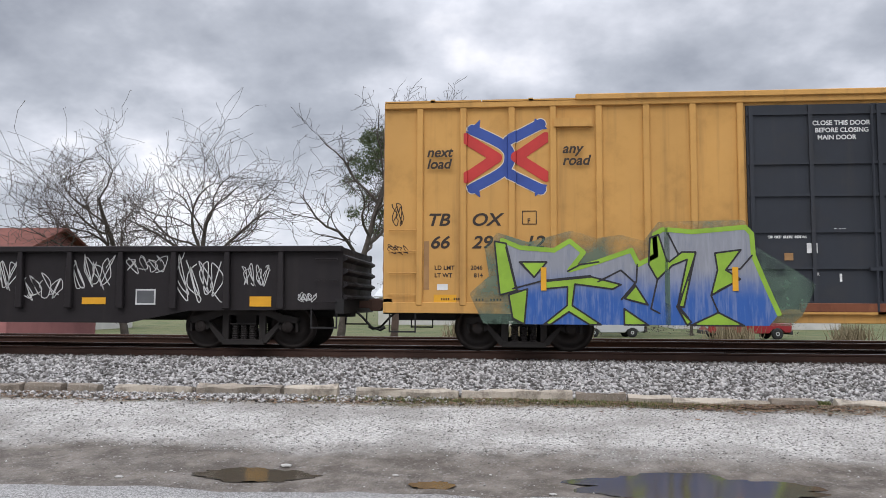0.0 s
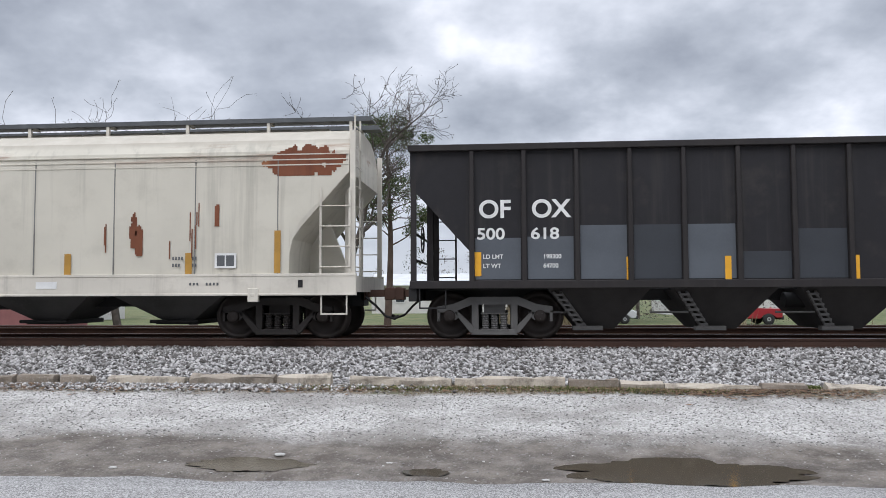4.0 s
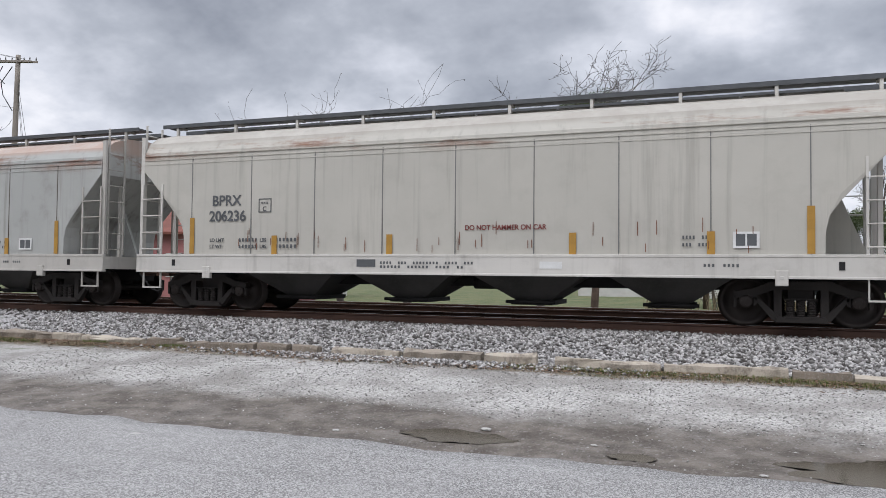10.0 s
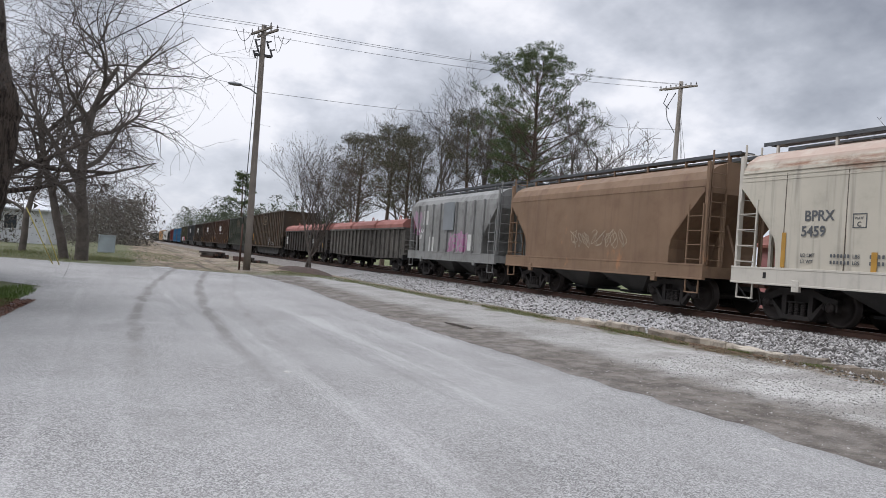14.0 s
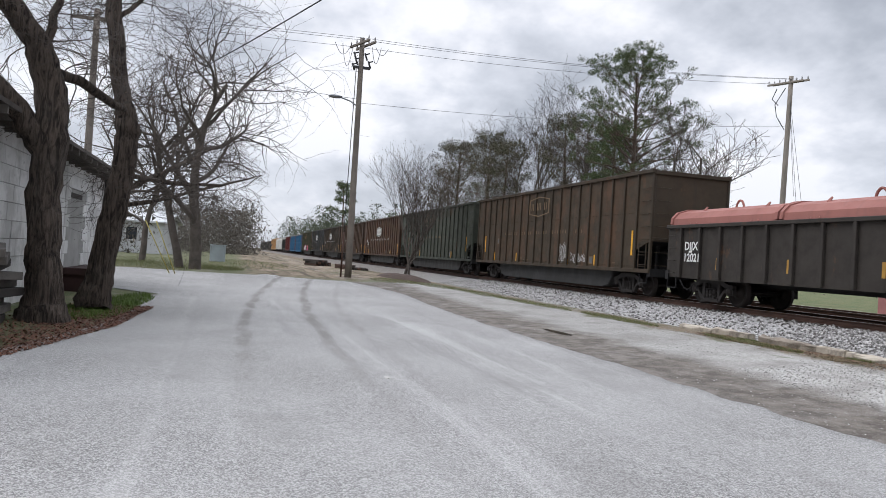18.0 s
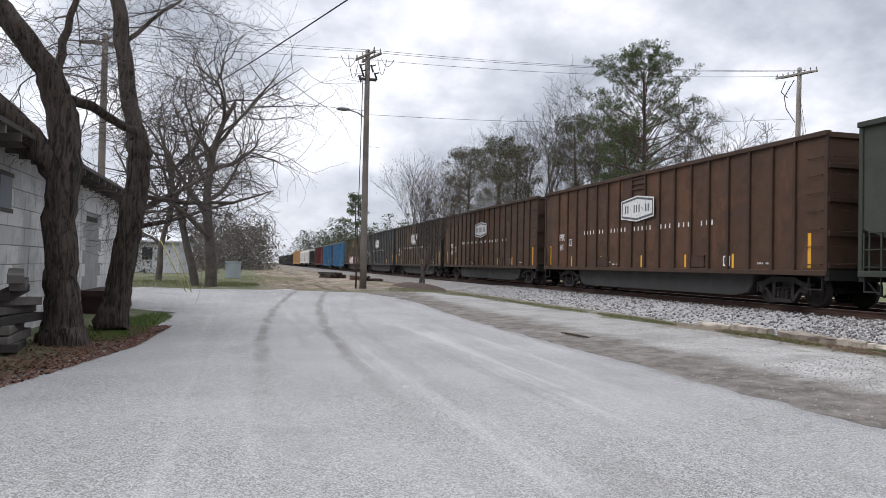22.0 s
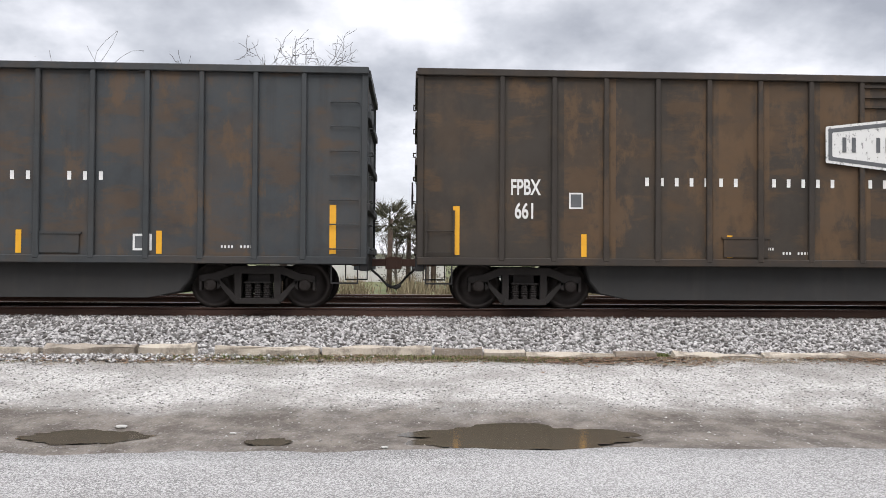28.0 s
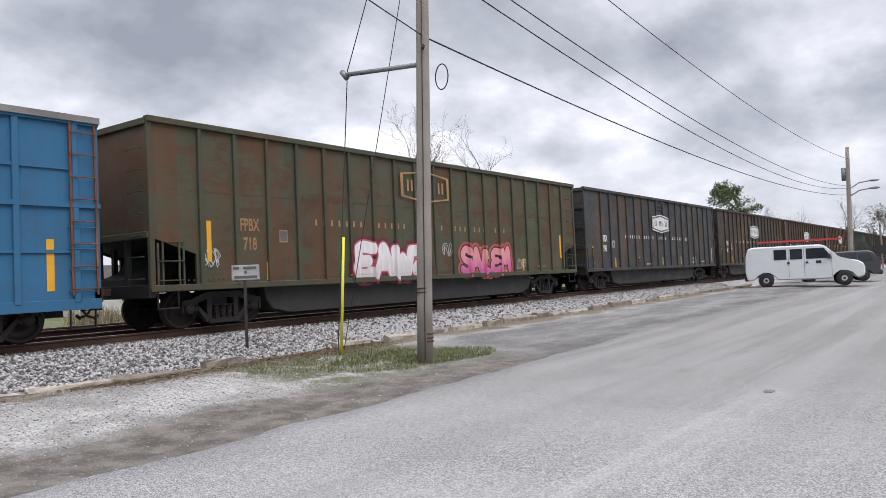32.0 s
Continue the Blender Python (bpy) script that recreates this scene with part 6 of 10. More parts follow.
    for i, t in enumerate(("CLOSE THIS DOOR", "BEFORE CLOSING", "MAIN DOOR")):
        words(c, t, a + 7.72 + 0.04 * i, 4.10 - 0.13 * i, 0.115, -1.556, WHITE)
    bar(c, "sticker", a + 1.15, 0.98, 0.42, 0.16, -1.505, YELLOW)
    bar(c, "sticker", a + 1.1, 1.2, 0.2, 0.11, -1.505, WHITE)
    for x in (2.95, 6.3):
        bar(c, "reflector", a + x, 1.35, 0.1, 0.42, -1.585 if x < 5 else -1.652, YELLOW)
    bar(c, "sticker", a + 7.25, 1.75, 0.15, 0.13, -1.56, OCHRE_INK)
    bar(c, "sticker", a + 7.65, 1.9, 0.18, 0.18, -1.56, WHITE)
    letter_bars(c, a + 7.2, 2.1, 0.55, 0.05, (2, 3, 5, 4), -1.56, WHITE, "small_stencil")
    piece = [(2.20, 2.06), (2.53, 1.92), (3.14, 1.87), (3.42, 2.04), (3.67, 1.83), (3.42, 1.51), (3.92, 1.66), (4.52, 1.87), (4.64, 1.61), (4.95, 1.77), (4.93, 2.15), (5.07, 2.24), (5.57, 2.19), (6.49, 2.27), (6.60, 2.15), (6.62, 1.77), (6.80, 1.30), (6.93, 0.98), (7.03, 0.74), (6.86, 0.53), (2.58, 0.53), (2.60, 1.14), (2.39, 1.17)]
    lime = [[(2.06, 2.04), (2.27, 2.00), (2.47, 1.14), (2.16, 1.06)],
            [(2.51, 1.66), (3.01, 1.66), (2.78, 1.38)],
            [(2.32, 1.06), (2.66, 1.17), (2.60, 0.53), (2.39, 0.64)],
            [(2.91, 1.30), (3.81, 1.39), (4.33, 1.25), (4.18, 1.17), (3.51, 1.26), (3.46, 0.87), (3.97, 0.53), (3.77, 0.53), (3.40, 0.76), (3.07, 0.53), (2.95, 0.53), (3.37, 0.87), (3.38, 1.21), (2.95, 1.17)],
            [(4.59, 1.23), (4.80, 0.89), (4.39, 1.00)],
            [(4.38, 0.82), (4.80, 0.53), (4.38, 0.53)],
            [(4.85, 2.09), (5.00, 2.15), (5.15, 1.64), (5.39, 1.83), (5.63, 1.83), (5.41, 0.85), (5.30, 0.87), (5.48, 1.70), (5.22, 1.59), (4.97, 1.34), (4.82, 1.61)],
            [(5.96, 1.81), (6.41, 1.87), (6.14, 1.51), (6.39, 1.35), (5.88, 1.06), (6.00, 1.51)],
            [(5.28, 0.87), (5.53, 0.59), (5.46, 0.53)],
            [(6.00, 0.76), (6.44, 0.53), (5.52, 0.53)]]
    lines = [[(2.39, 1.17), (2.94, 1.32), (3.79, 1.41)],
             [(3.38, 1.49), (3.61, 1.61), (3.94, 1.66)],
             [(4.62, 1.61), (4.60, 1.30), (4.33, 0.98)],
             [(4.97, 1.34), (4.85, 0.82), (5.00, 0.74)],
             [(5.63, 1.81), (5.32, 0.87), (5.48, 0.66)],
             [(6.14, 1.51), (6.39, 1.53), (6.60, 1.77)],
             [(2.27, 1.93), (2.45, 1.17)],
             [(2.53, 1.66), (2.76, 1.40)],
             [(3.92, 1.30), (4.33, 1.51), (4.56, 1.30)],
             [(5.88, 1.06), (6.00, 0.76)],
             [(5.15, 2.17), (5.32, 1.81)],
             [(6.39, 1.35), (6.00, 1.14)]]
    cloud = [(1.88, 1.93), (2.11, 2.20), (2.68, 2.02), (3.45, 2.23), (3.92, 2.09), (4.33, 2.15), (4.74, 2.04), (5.00, 2.38), (6.49, 2.40), (6.65, 1.93), (7.32, 1.51), (7.68, 1.24), (7.42, 0.71), (7.22, 0.53), (1.86, 0.53), (1.60, 1.08), (1.96, 1.40)]
    shift = lambda pts: [(a + x, z) for x, z in pts]
    over = lambda x: -1.63 if x > a + 5.15 else -1.562
    reach = (a + 1.4, a + 7.9, 0.45, 2.5)
    decal(c, "spray_halo", areas(shift(cloud)), reach, over, 0.003, mist("green_overspray", (0.13, 0.20, 0.15), 0.75), 0.05)
    decal(c, "spray_fill", areas(shift(piece)), reach, over, 0.006, spray_paint("blue_grey_spray", (0.03, 0.10, 0.34), (0.24, 0.25, 0.28), 0.95, 1.65, 0.25), 0.03, "blue and grey sprayed lettering with lime outlines")
    decal(c, "spray_highlight", areas(*[shift(p) for p in lime]), reach, over, 0.010, LIME, 0.025)
    decal(c, "spray_outline", strokes([shift(piece[:19])], 0.085), reach, over, 0.010, LIME, 0.025)
    inked = [shift(p) for p in lines] + [shift(p + p[:1]) for p in lime]
    decal(c, "spray_line", strokes(inked, 0.03), reach, over, 0.013, SOOT_SPRAY, 0.018)
    part("door_header", shape("door_header", lambda bm: box(bm, 0, 12.9, -0.12, 0, -0.06, 0.045), 0.012), paint, c, (a + 3.55, -1.5, 4.70))
    part("door_threshold", shape("door_threshold", lambda bm: box(bm, 0, 5.8, -0.13, 0, 0.80, 0.95), 0.008), RUSTY, c, (a + 7.4, -1.5, -0.02), label="rusty door threshold")
    for dx, dz, w, h in ((0, 0.12, 0.26, 0.015), (0, -0.12, 0.26, 0.015), (-0.125, 0, 0.015, 0.24), (0.125, 0, 0.015, 0.24)):
        bar(c, "plate_frame", a + 2.70 + dx, 2.48 + dz, w, h, -1.505, HIGHCUBE_INK)
    words(c, "F", a + 2.66, 2.38, 0.12, -1.505, HIGHCUBE_INK)
    words(c, "2046", a + 1.62, 1.52, 0.11, -1.505, HIGHCUBE_INK)
    words(c, "814", a + 1.68, 1.38, 0.11, -1.505, HIGHCUBE_INK)
    words(c, "DO NOT CLOSE DOORS", a + 6.9, 2.08, 0.06, -1.556, WHITE)
    words(c, "OPEN", a + 7.72, 2.18, 0.07, -1.556, WHITE)
    words(c, "CLOSE", a + 8.02, 2.2, 0.07, -1.556, WHITE)
    words(c, "R", a + 7.72, 1.42, 0.07, -1.556, WHITE)
    bar(c, "sticker", a + 8.12, 1.38, 0.04, 0.14, -1.556, WHITE)
    letter_bars(c, a + 1.25, 0.98, 0.36, 0.04, (4, 3), -1.510, HIGHCUBE_INK, "small_stencil")
    letter_bars(c, a + 1.95, 0.97, 0.5, 0.04, (3, 4), -1.505, HIGHCUBE_INK, "small_stencil")
    bar(c, "faded_patch", a + 0.80, 1.6, 0.1, 0.9, -1.5035, OCHRE_INK)
    scribble(c, a + 0.28, 1.9, 0.35, 0.22, -1.505, HIGHCUBE_INK, 61, 3)
    scribble(c, a + 0.25, 2.55, 0.2, 0.5, -1.505, HIGHCUBE_INK, 62, 2)
    part("door_ledge", shape("door_ledge", lambda bm: box(bm, -0.35, 0.35, -0.09, 0, 0, 0.16)), paint, c, (a + 3.5, -1.5, 4.15))


def dark_gondola():
    x0, x1 = -17.46, -1.62
    paint = car_paint("dark_gondola_paint", (0.0165, 0.0135, 0.0145), (0.03, 0.026, 0.024), grime=0.3, rusty=0.05, streak=0.3, seed=3.0, rough=0.55)
    c, L = joined(gondola("gondola", "low dark grey open gondola with white spray tags", x0, x1, paint, 1.95, 0.5, (-6.64, -5.35, -4.28, -3.29, -2.44, -1.41, -0.44, 0.51, 1.54, 2.55, 3.59, 4.65, 5.7, 6.75)))
    y = -1.456
    for i, (x, z, w, h) in enumerate(((-7.2, 1.44, 0.6, 0.5), (-4.85, 1.6, 0.35, 0.36), (-4.8, 0.9, 0.7, 0.36), (-3.77, 1.56, 0.75, 0.4), (-2.82, 1.3, 0.7, 1.0), (-1.75, 1.15, 1.2, 0.8), (0.0, 1.46, 0.75, 0.6), (1.1, 1.45, 0.7, 0.75), (1.96, 1.2, 0.9, 0.6), (3.0, 1.47, 0.8, 0.7), (4.1, 1.62, 0.8, 0.4), (5.15, 1.35, 0.9, 0.95), (6.25, 1.4, 0.5, 0.5), (7.25, 1.0, 0.35, 0.2))):
        scribble(c, x, z, w, h, y, TAG_WHITE, 40 + i, 4)
    for t, x, z in (("C", -6.50, 1.52), ("S", -6.17, 1.52), ("X", -5.85, 1.52), ("T", -5.16, 1.52), ("4", -6.50, 1.12), ("7", -6.17, 1.12), ("7", -5.84, 1.12), ("1", -5.12, 1.12), ("9", -4.78, 1.12), ("2", -4.06, 1.12)):
        words(c, t, x, z, 0.38, y - 0.004, WHITE)
    words(c, "LD LMT", -4.1, 0.76, 0.11, y - 0.004, WHITE)
    words(c, "LT WT", -4.1, 0.62, 0.11, y - 0.004, WHITE)
    letter_bars(c, -2.85, 0.8, 0.6, 0.08, (6,), y - 0.004, WHITE, "weight_bars")
    letter_bars(c, -2.85, 0.66, 0.5, 0.08, (5,), y - 0.004, WHITE, "weight_bars")
    for x, w in ((-7.1, 0.42), (-3.88, 0.42), (-0.65, 0.24), (-0.2, 0.24), (3.04, 0.48), (6.35, 0.42)):
        bar(c, "reflector", x, 0.92, w, 0.13 if x < 6 else 0.19, y - 0.004, YELLOW)
    bar(c, "stencil_block", 4.08, 1.0, 0.4, 0.3, y, TAG_WHITE)
    bar(c, "stencil_field", 4.08, 1.0, 0.34, 0.24, y - 0.004, GREYINK)


def red_boxcar(x0, x1, seed, marked=True):
    tags = ((-1.35, -0.1, 1.2, 2.0, (0.03, 0.04, 0.05), (0.05, 0.07, 0.085), (0.09, 0.02, 0.02), 1.4, 0.8),) if marked else ()
    paint = car_paint("oxide_red_boxcar_paint" if marked else "maroon_boxcar_paint", (0.115, 0.027, 0.024), (0.045, 0.027, 0.026), grime=0.4, rusty=0.05, streak=0.25, seed=seed, tags=tags)
    roof = plain("zinc_roof_sheet", (0.26, 0.24, 0.23), 0.6, 0.3, 0.4, 3, 0.1)
    ribs = [-6.63, -5.83, -5.02, -4.2, -3.37, -2.58, -1.66, 1.61, 2.43, 3.16, 4.07, 4.86, 5.71, 6.53]
    # the ends have a darker red than the sides
    c, L = joined(boxcar("boxcar", "oxide red boxcar with silver graffiti along its lower side" if marked else "plain maroon boxcar in the distant train", x0, x1, paint, paint, 0.78, 4.27, ((-1.53, 1.40),), ribs, roof, car_paint("dark_red_end_paint", (0.050, 0.018, 0.017), (0.025, 0.018, 0.017), grime=0.6, rusty=0.2, streak=0.4, seed=seed + 1)))
    if not marked:
        return
    y = -1.56

    def stroke(pts, w):
        left, right = [], []
        for i, (x, z) in enumerate(pts):
            ax, az = pts[max(0, i - 1)]
            bx, bz = pts[min(len(pts) - 1, i + 1)]
            d = Vector((bx - ax, bz - az)).normalized()
            left.append((x - d.y * w / 2, z + d.x * w / 2))
            right.append((x + d.y * w / 2, z - d.x * w / 2))
        return left, right

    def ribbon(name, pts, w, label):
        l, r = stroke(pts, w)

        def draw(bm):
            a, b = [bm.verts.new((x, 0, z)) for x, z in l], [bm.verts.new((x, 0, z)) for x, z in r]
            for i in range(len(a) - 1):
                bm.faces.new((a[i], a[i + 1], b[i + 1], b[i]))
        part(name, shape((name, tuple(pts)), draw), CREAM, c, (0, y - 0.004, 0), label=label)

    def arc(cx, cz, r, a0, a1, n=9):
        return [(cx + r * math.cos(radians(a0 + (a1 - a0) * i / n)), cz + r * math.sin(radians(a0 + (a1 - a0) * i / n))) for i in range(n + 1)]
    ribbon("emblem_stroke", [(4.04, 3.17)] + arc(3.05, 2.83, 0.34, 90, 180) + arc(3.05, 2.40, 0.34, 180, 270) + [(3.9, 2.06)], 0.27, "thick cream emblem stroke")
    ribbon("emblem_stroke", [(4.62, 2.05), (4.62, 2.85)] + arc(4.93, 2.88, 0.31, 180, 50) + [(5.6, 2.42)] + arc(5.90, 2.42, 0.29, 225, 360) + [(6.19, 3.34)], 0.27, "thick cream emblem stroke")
    for z, g in ((3.18, (3, 3, 2)), (2.85, (3, 3, 2))):
        letter_bars(c, -5.55, z, 2.1, 0.22, g, -1.505, WHITE)
    for z in (2.62, 2.12):
        bar(c, "stripe", -5.55, z, 2.3, 0.035, -1.505, WHITE)
    for t, x in (("CNIS", -6.6), ("413", -5.72), ("444", -4.92)):
        words(c, t, x, 2.28, 0.27, -1.505, WHITE)
    for x in (-7.0, -4.96, -2.52, 2.4, 4.89, 6.58):
        bar(c, "reflector", x, 1.12, 0.11, 0.48 if abs(x) < 6 else 0.9, y - 0.008, YELLOW)
    bar(c, "reflector", -0.3, 0.68, 0.42, 0.1, -1.545, YELLOW)
    silver = rolled_silver("silver_spray", (0.33, 0.32, 0.31), (0.47, 0.46, 0.45))
    grey = rolled_silver("grey_spray", (0.19, 0.19, 0.19), (0.29, 0.29, 0.285))
    dr = rib_drape(ribs, 0.075, -1.545, -1.557)
    ragged_block(c, -7.32, -1.72, 0.56, 2.0, 12, silver, plain("charcoal_spray", (0.05, 0.047, 0.045), 0.6, 0, 0.3, 6, 0.02), TAG_WHITE, dr, "silver and white sprayed lettering with dark strokes", 74)
    ragged_block(c, 1.48, 7.3, 0.74, 1.98, 13, grey, SOOT_SPRAY, TAG_GREY, dr, "grey sprayed lettering with black strokes", 58)
    for x, z, w, h in ((2.95, 1.38, 0.75, 0.4), (4.95, 1.4, 0.75, 0.36)):
        bar(c, "bare_patch", x, z, w, h, y - 0.016, BARE)
    bar(c, "stencil_block", 6.05, 1.2, 0.5, 0.28, y - 0.016, TAG_GREY)
    bar(c, "stencil_field", 6.05, 1.2, 0.44, 0.22, y - 0.020, GREYINK)
    scribble(c, 6.9, 2.5, 0.7, 0.5, -1.506, TAG_GREY, 63, 5)
    for dx, dz, w, h in ((0, 0.14, 0.26, 0.015), (0, -0.14, 0.26, 0.015), (-0.125, 0, 0.015, 0.28), (0.125, 0, 0.015, 0.28)):
        bar(c, "plate_frame", -3.78 + dx, 2.48 + dz, w, h, -1.505, TAG_GREY)
    for i in range(5):
        letter_bars(c, -2.5, 2.72 - 0.09 * i, 0.5, 0.045, (3, 5), -1.505, TAG_GREY, "small_stencil")
    for x in (-0.9, 0.35):
        for i in range(4):
            letter_bars(c, x, 2.72 - 0.08 * i, 0.5, 0.04, (4, 4), -1.556, TAG_GREY, "small_stencil")
    for x, z, w in ((-1.0, 1.9, 0.8), (-0.2, 1.55, 1.0), (0.8, 1.75, 0.7), (0.3, 1.2, 0.9), (-0.9, 1.3, 0.6)):
        scribble(c, x, z, w, 0.4, -1.610, SOOT_SPRAY if x < 0 else TAG_GREY, int(70 + x * 10), 4)
    for x in (-5.41, -2.99, 2.8, 5.28):
        part("roof_edge_vent", shape("edge_vent", lambda bm: box(bm, -0.3, 0.3, -0.02, 0.0, 0, 0.35)), paint, c, (x, -1.5, 3.55))


def black_hopper():
    x0, x1 = -48.74, -34.95
    paint = car_paint("black_hopper_paint", (0.017, 0.016, 0.018), grime=0.4, rusty=0.03, streak=0.25, seed=5.0)
    ribs = car_paint("black_rib_paint", (0.023, 0.020, 0.020), grime=0.3, rusty=0.1, streak=0.2, seed=6.0)
    ends = car_paint("ochre_end_paint", (0.38, 0.20, 0.05), (0.06, 0.04, 0.02), grime=0.5, rusty=0.3, streak=0.5, seed=7.0)
    c, L = joined(open_hopper("open_hopper", "black ribbed open coal hopper with grey repaint patches", x0, x1, paint, ribs))
    for ob in c.children:
        if ob.name.startswith(("ladder", "slope_sheet", "end_post")) and ob.location.x > 0.5 or ob.name.startswith("slope_sheet") and abs(ob.rotation_euler.z) < 0.1:
            ob.material_slots[0].material = ends
    patch = plain("slate_grey_patch", (0.085, 0.095, 0.11), 0.6, 0, 0.25, 3, 0.03)
    dark = plain("blue_black_patch", (0.032, 0.036, 0.043), 0.6, 0, 0.25, 3, 0.03)
    y = -1.494
    st = (L - 2.3) / 12
    for i, m, z1 in ((0, patch, 1.88), (1, patch, 1.9), (2, patch, 2.1), (3, dark, 2.1), (4, patch, 2.1), (6, dark, 2.0), (8, dark, 1.95), (9, dark, 2.0), (10, dark, 2.1), (5, dark, 1.6)):
        x = (i - 5.5) * st
        bar(c, "repaint_patch", x, (1.12 + z1) / 2, round(st - 0.12, 3), round(z1 - 1.12, 3), y, m)
    for t, u, x in (("OF", "500", 0), ("OX", "618", 1)):
        words(c, t, -5.62 + x * 0.97, 2.26, 0.46, y - 0.004, WHITE)
        words(c, u, -5.66 + x * 0.99, 1.86, 0.29, y - 0.004, WHITE, 1.2)
    words(c, "LD LMT", -L / 2 + 1.35, 1.5, 0.11, y - 0.008, WHITE)
    words(c, "LT WT", -L / 2 + 1.35, 1.33, 0.11, y - 0.008, WHITE)
    words(c, "198300", -L / 2 + 2.45, 1.5, 0.11, y - 0.008, WHITE)
    words(c, "64700", -L / 2 + 2.45, 1.33, 0.11, y - 0.008, WHITE)
    words(c, "H-100-L03", 3.86, 1.19, 0.13, y - 0.008, WHITE)
    for x in (-L / 2 + 1.22, -L / 2 + 4.0, -1.16, 1.04, 3.12):
        bar(c, "reflector", x, 1.4 if x < -5 else 1.3, 0.2 if x < -5 else 0.11, 0.44, y - 0.008, YELLOW)
    bar(c, "reflector", 5.5, 1.5, 0.2, 0.42, y - 0.008, YELLOW)
    slab(c, "end_panel", [(5.86, 3.5), (L / 2 - 0.06, 3.5), (L / 2 - 0.06, 2.84), (5.86, 1.68)][::-1], -1.4935, ends, "ochre yellow end panel with rust")
    for i in range(4):
        letter_bars(c, 5.15, 1.52 - 0.09 * i, 0.34, 0.045, (2, 3), y - 0.008, WHITE, "small_stencil")
    bar(c, "stencil_block", 5.17, 1.78, 0.42, 0.3, y - 0.004, WHITE)
    bar(c, "stencil_field", 5.17, 1.78, 0.36, 0.24, y - 0.008, GREYINK)


def smooth_hoppers():
    rust = (0.21, 0.088, 0.045)
    grey_ink, none = GREYINK, None
    rows = (
        ("pale cream covered hopper with rust streaks and dark drips", -65.58, -49.74, (0.53, 0.50, 0.425), (0.57, 0.535, 0.465), 0.15, 0.20, 0.10, "BPRX", "206192", none, YELLOW_OLD, 0.0),
        ("grey covered hopper heavily stained with orange rust", -82.42, -66.58, (0.355, 0.36, 0.345), (0.42, 0.43, 0.43), 0.3, 0.42, 1.45, "BPRX", "206675", TAN, YELLOW_OLD, 0.0),
        ("blue-grey covered hopper with rust along its roof edge", -99.3, -83.42, (0.345, 0.375, 0.37), (0.46, 0.49, 0.49), 0.15, 0.10, 0.55, "BPRX", "106244", TAN, YELLOW_OLD, 1.0),
        ("blue-grey covered hopper with violet spray tag", -115.9, -100.3, (0.36, 0.388, 0.39), (0.49, 0.52, 0.525), 0.15, 0.06, 0.50, "BPRX", "5561", PALE, YELLOW_OLD, 1.0),
        ("off-white covered hopper with fine rust drips", -132.43, -116.9, (0.455, 0.437, 0.39), (0.55, 0.53, 0.49), 0.10, 0.08, 0.05, "BPRX", "206236", none, YELLOW_OLD, 0.6),
        ("pale grey covered hopper with dark vertical streaks", -149.09, -133.43, (0.40, 0.405, 0.385), (0.44, 0.42, 0.385), 0.30, 0.12, 0.30, "BPRX", "5418", PALE, YELLOW_OLD, 0.6),
        ("grey covered hopper with darker repaint patches", -165.77, -150.09, (0.35, 0.37, 0.385), (0.45, 0.47, 0.48), 0.18, 0.06, 0.60, "BPRX", "5435", PALE, YELLOW_OLD, 0.0),
        ("cream covered hopper with dark seam streaks", -182.56, -166.77, (0.47, 0.435, 0.36), (0.50, 0.47, 0.41), 0.22, 0.08, 0.25, "BPRX", "5459", none, YELLOW_OLD, 0.0),
    )
    for i, (label, x0, x1, base, sill, grime, rusty, top, code, number, patch, tape, warn) in enumerate(rows):
        rust = (0.24, 0.09, 0.036) if i == 1 else (0.21, 0.088, 0.045)
        paint = car_paint("hopper_paint", base, (0.16, 0.145, 0.125), rust, grime=grime, rusty=rusty, streak=0.28 if i not in (5, 7) else 0.5, seed=10.0 + i * 1.7, top_rust=top, roof_tint=(0.40, 0.29, 0.235) if i in (5, 7) else tuple(0.62 * v + 0.05 * w for v, w in zip(base, (1.3, 1.0, 0.8))))
        sp = car_paint("hopper_sill_paint", sill, (0.15, 0.13, 0.11), rust, grime=0.25, rusty=0.12, streak=0.25, seed=30.0 + i)
        c, L = joined(covered_hopper("covered_hopper", label, x0, x1, paint, sp, seams=9 if i != 1 else 8, trim=GRIME_LINE if i in (5, 7) else None))
        hopper_marks(c, L, code, number, grey_ink, RED_INK if warn or i in (1, 2) else None, tape, patch, warn_x=warn)
        y = -1.56
        if i == 3:
            scribble(c, -L / 2 + 3.45, 1.92, 1.15, 0.55, y - 0.008, TAG_BLUE, 7, 8)
            scribble(c, L / 2 - 1.7, 2.1, 0.7, 0.4, y - 0.004, TAG_BLUE, 9, 3)
        if i == 6:
            for x, w, h in ((-1.5, 3.3, 0.55), (2.77, 1.85, 0.74)):
                bar(c, "repaint_patch", x, 1.36 + h / 2, w, h, y - 0.002, SLATE)
        if i == 0:
            stain(c, "rust_patch", L / 2 - 1.0, 3.40, 1.7, 0.62, y + 0.005, RUSTY, 3)
            for k, (sx, sz, sw, sh) in enumerate(((3.6, 2.15, 0.16, 0.8), (3.72, 1.95, 0.16, 0.7), (5.25, 2.4, 0.10, 0.5), (-2.2, 2.2, 0.12, 0.4))):
                stain(c, "rust_drip", sx, sz, sw, sh, y + 0.002, RUSTY, 20 + k, 0.4)
        if i == 5:
            r = random.Random(4)
            for j in range(16):
                w = r.choice((0.3, 0.5, 0.8))
                bar(c, "scratch", r.uniform(-4.5, 4.0), 1.7 + r.uniform(0, 1.2), w, 0.013, y + 0.002, GRIME_LINE)
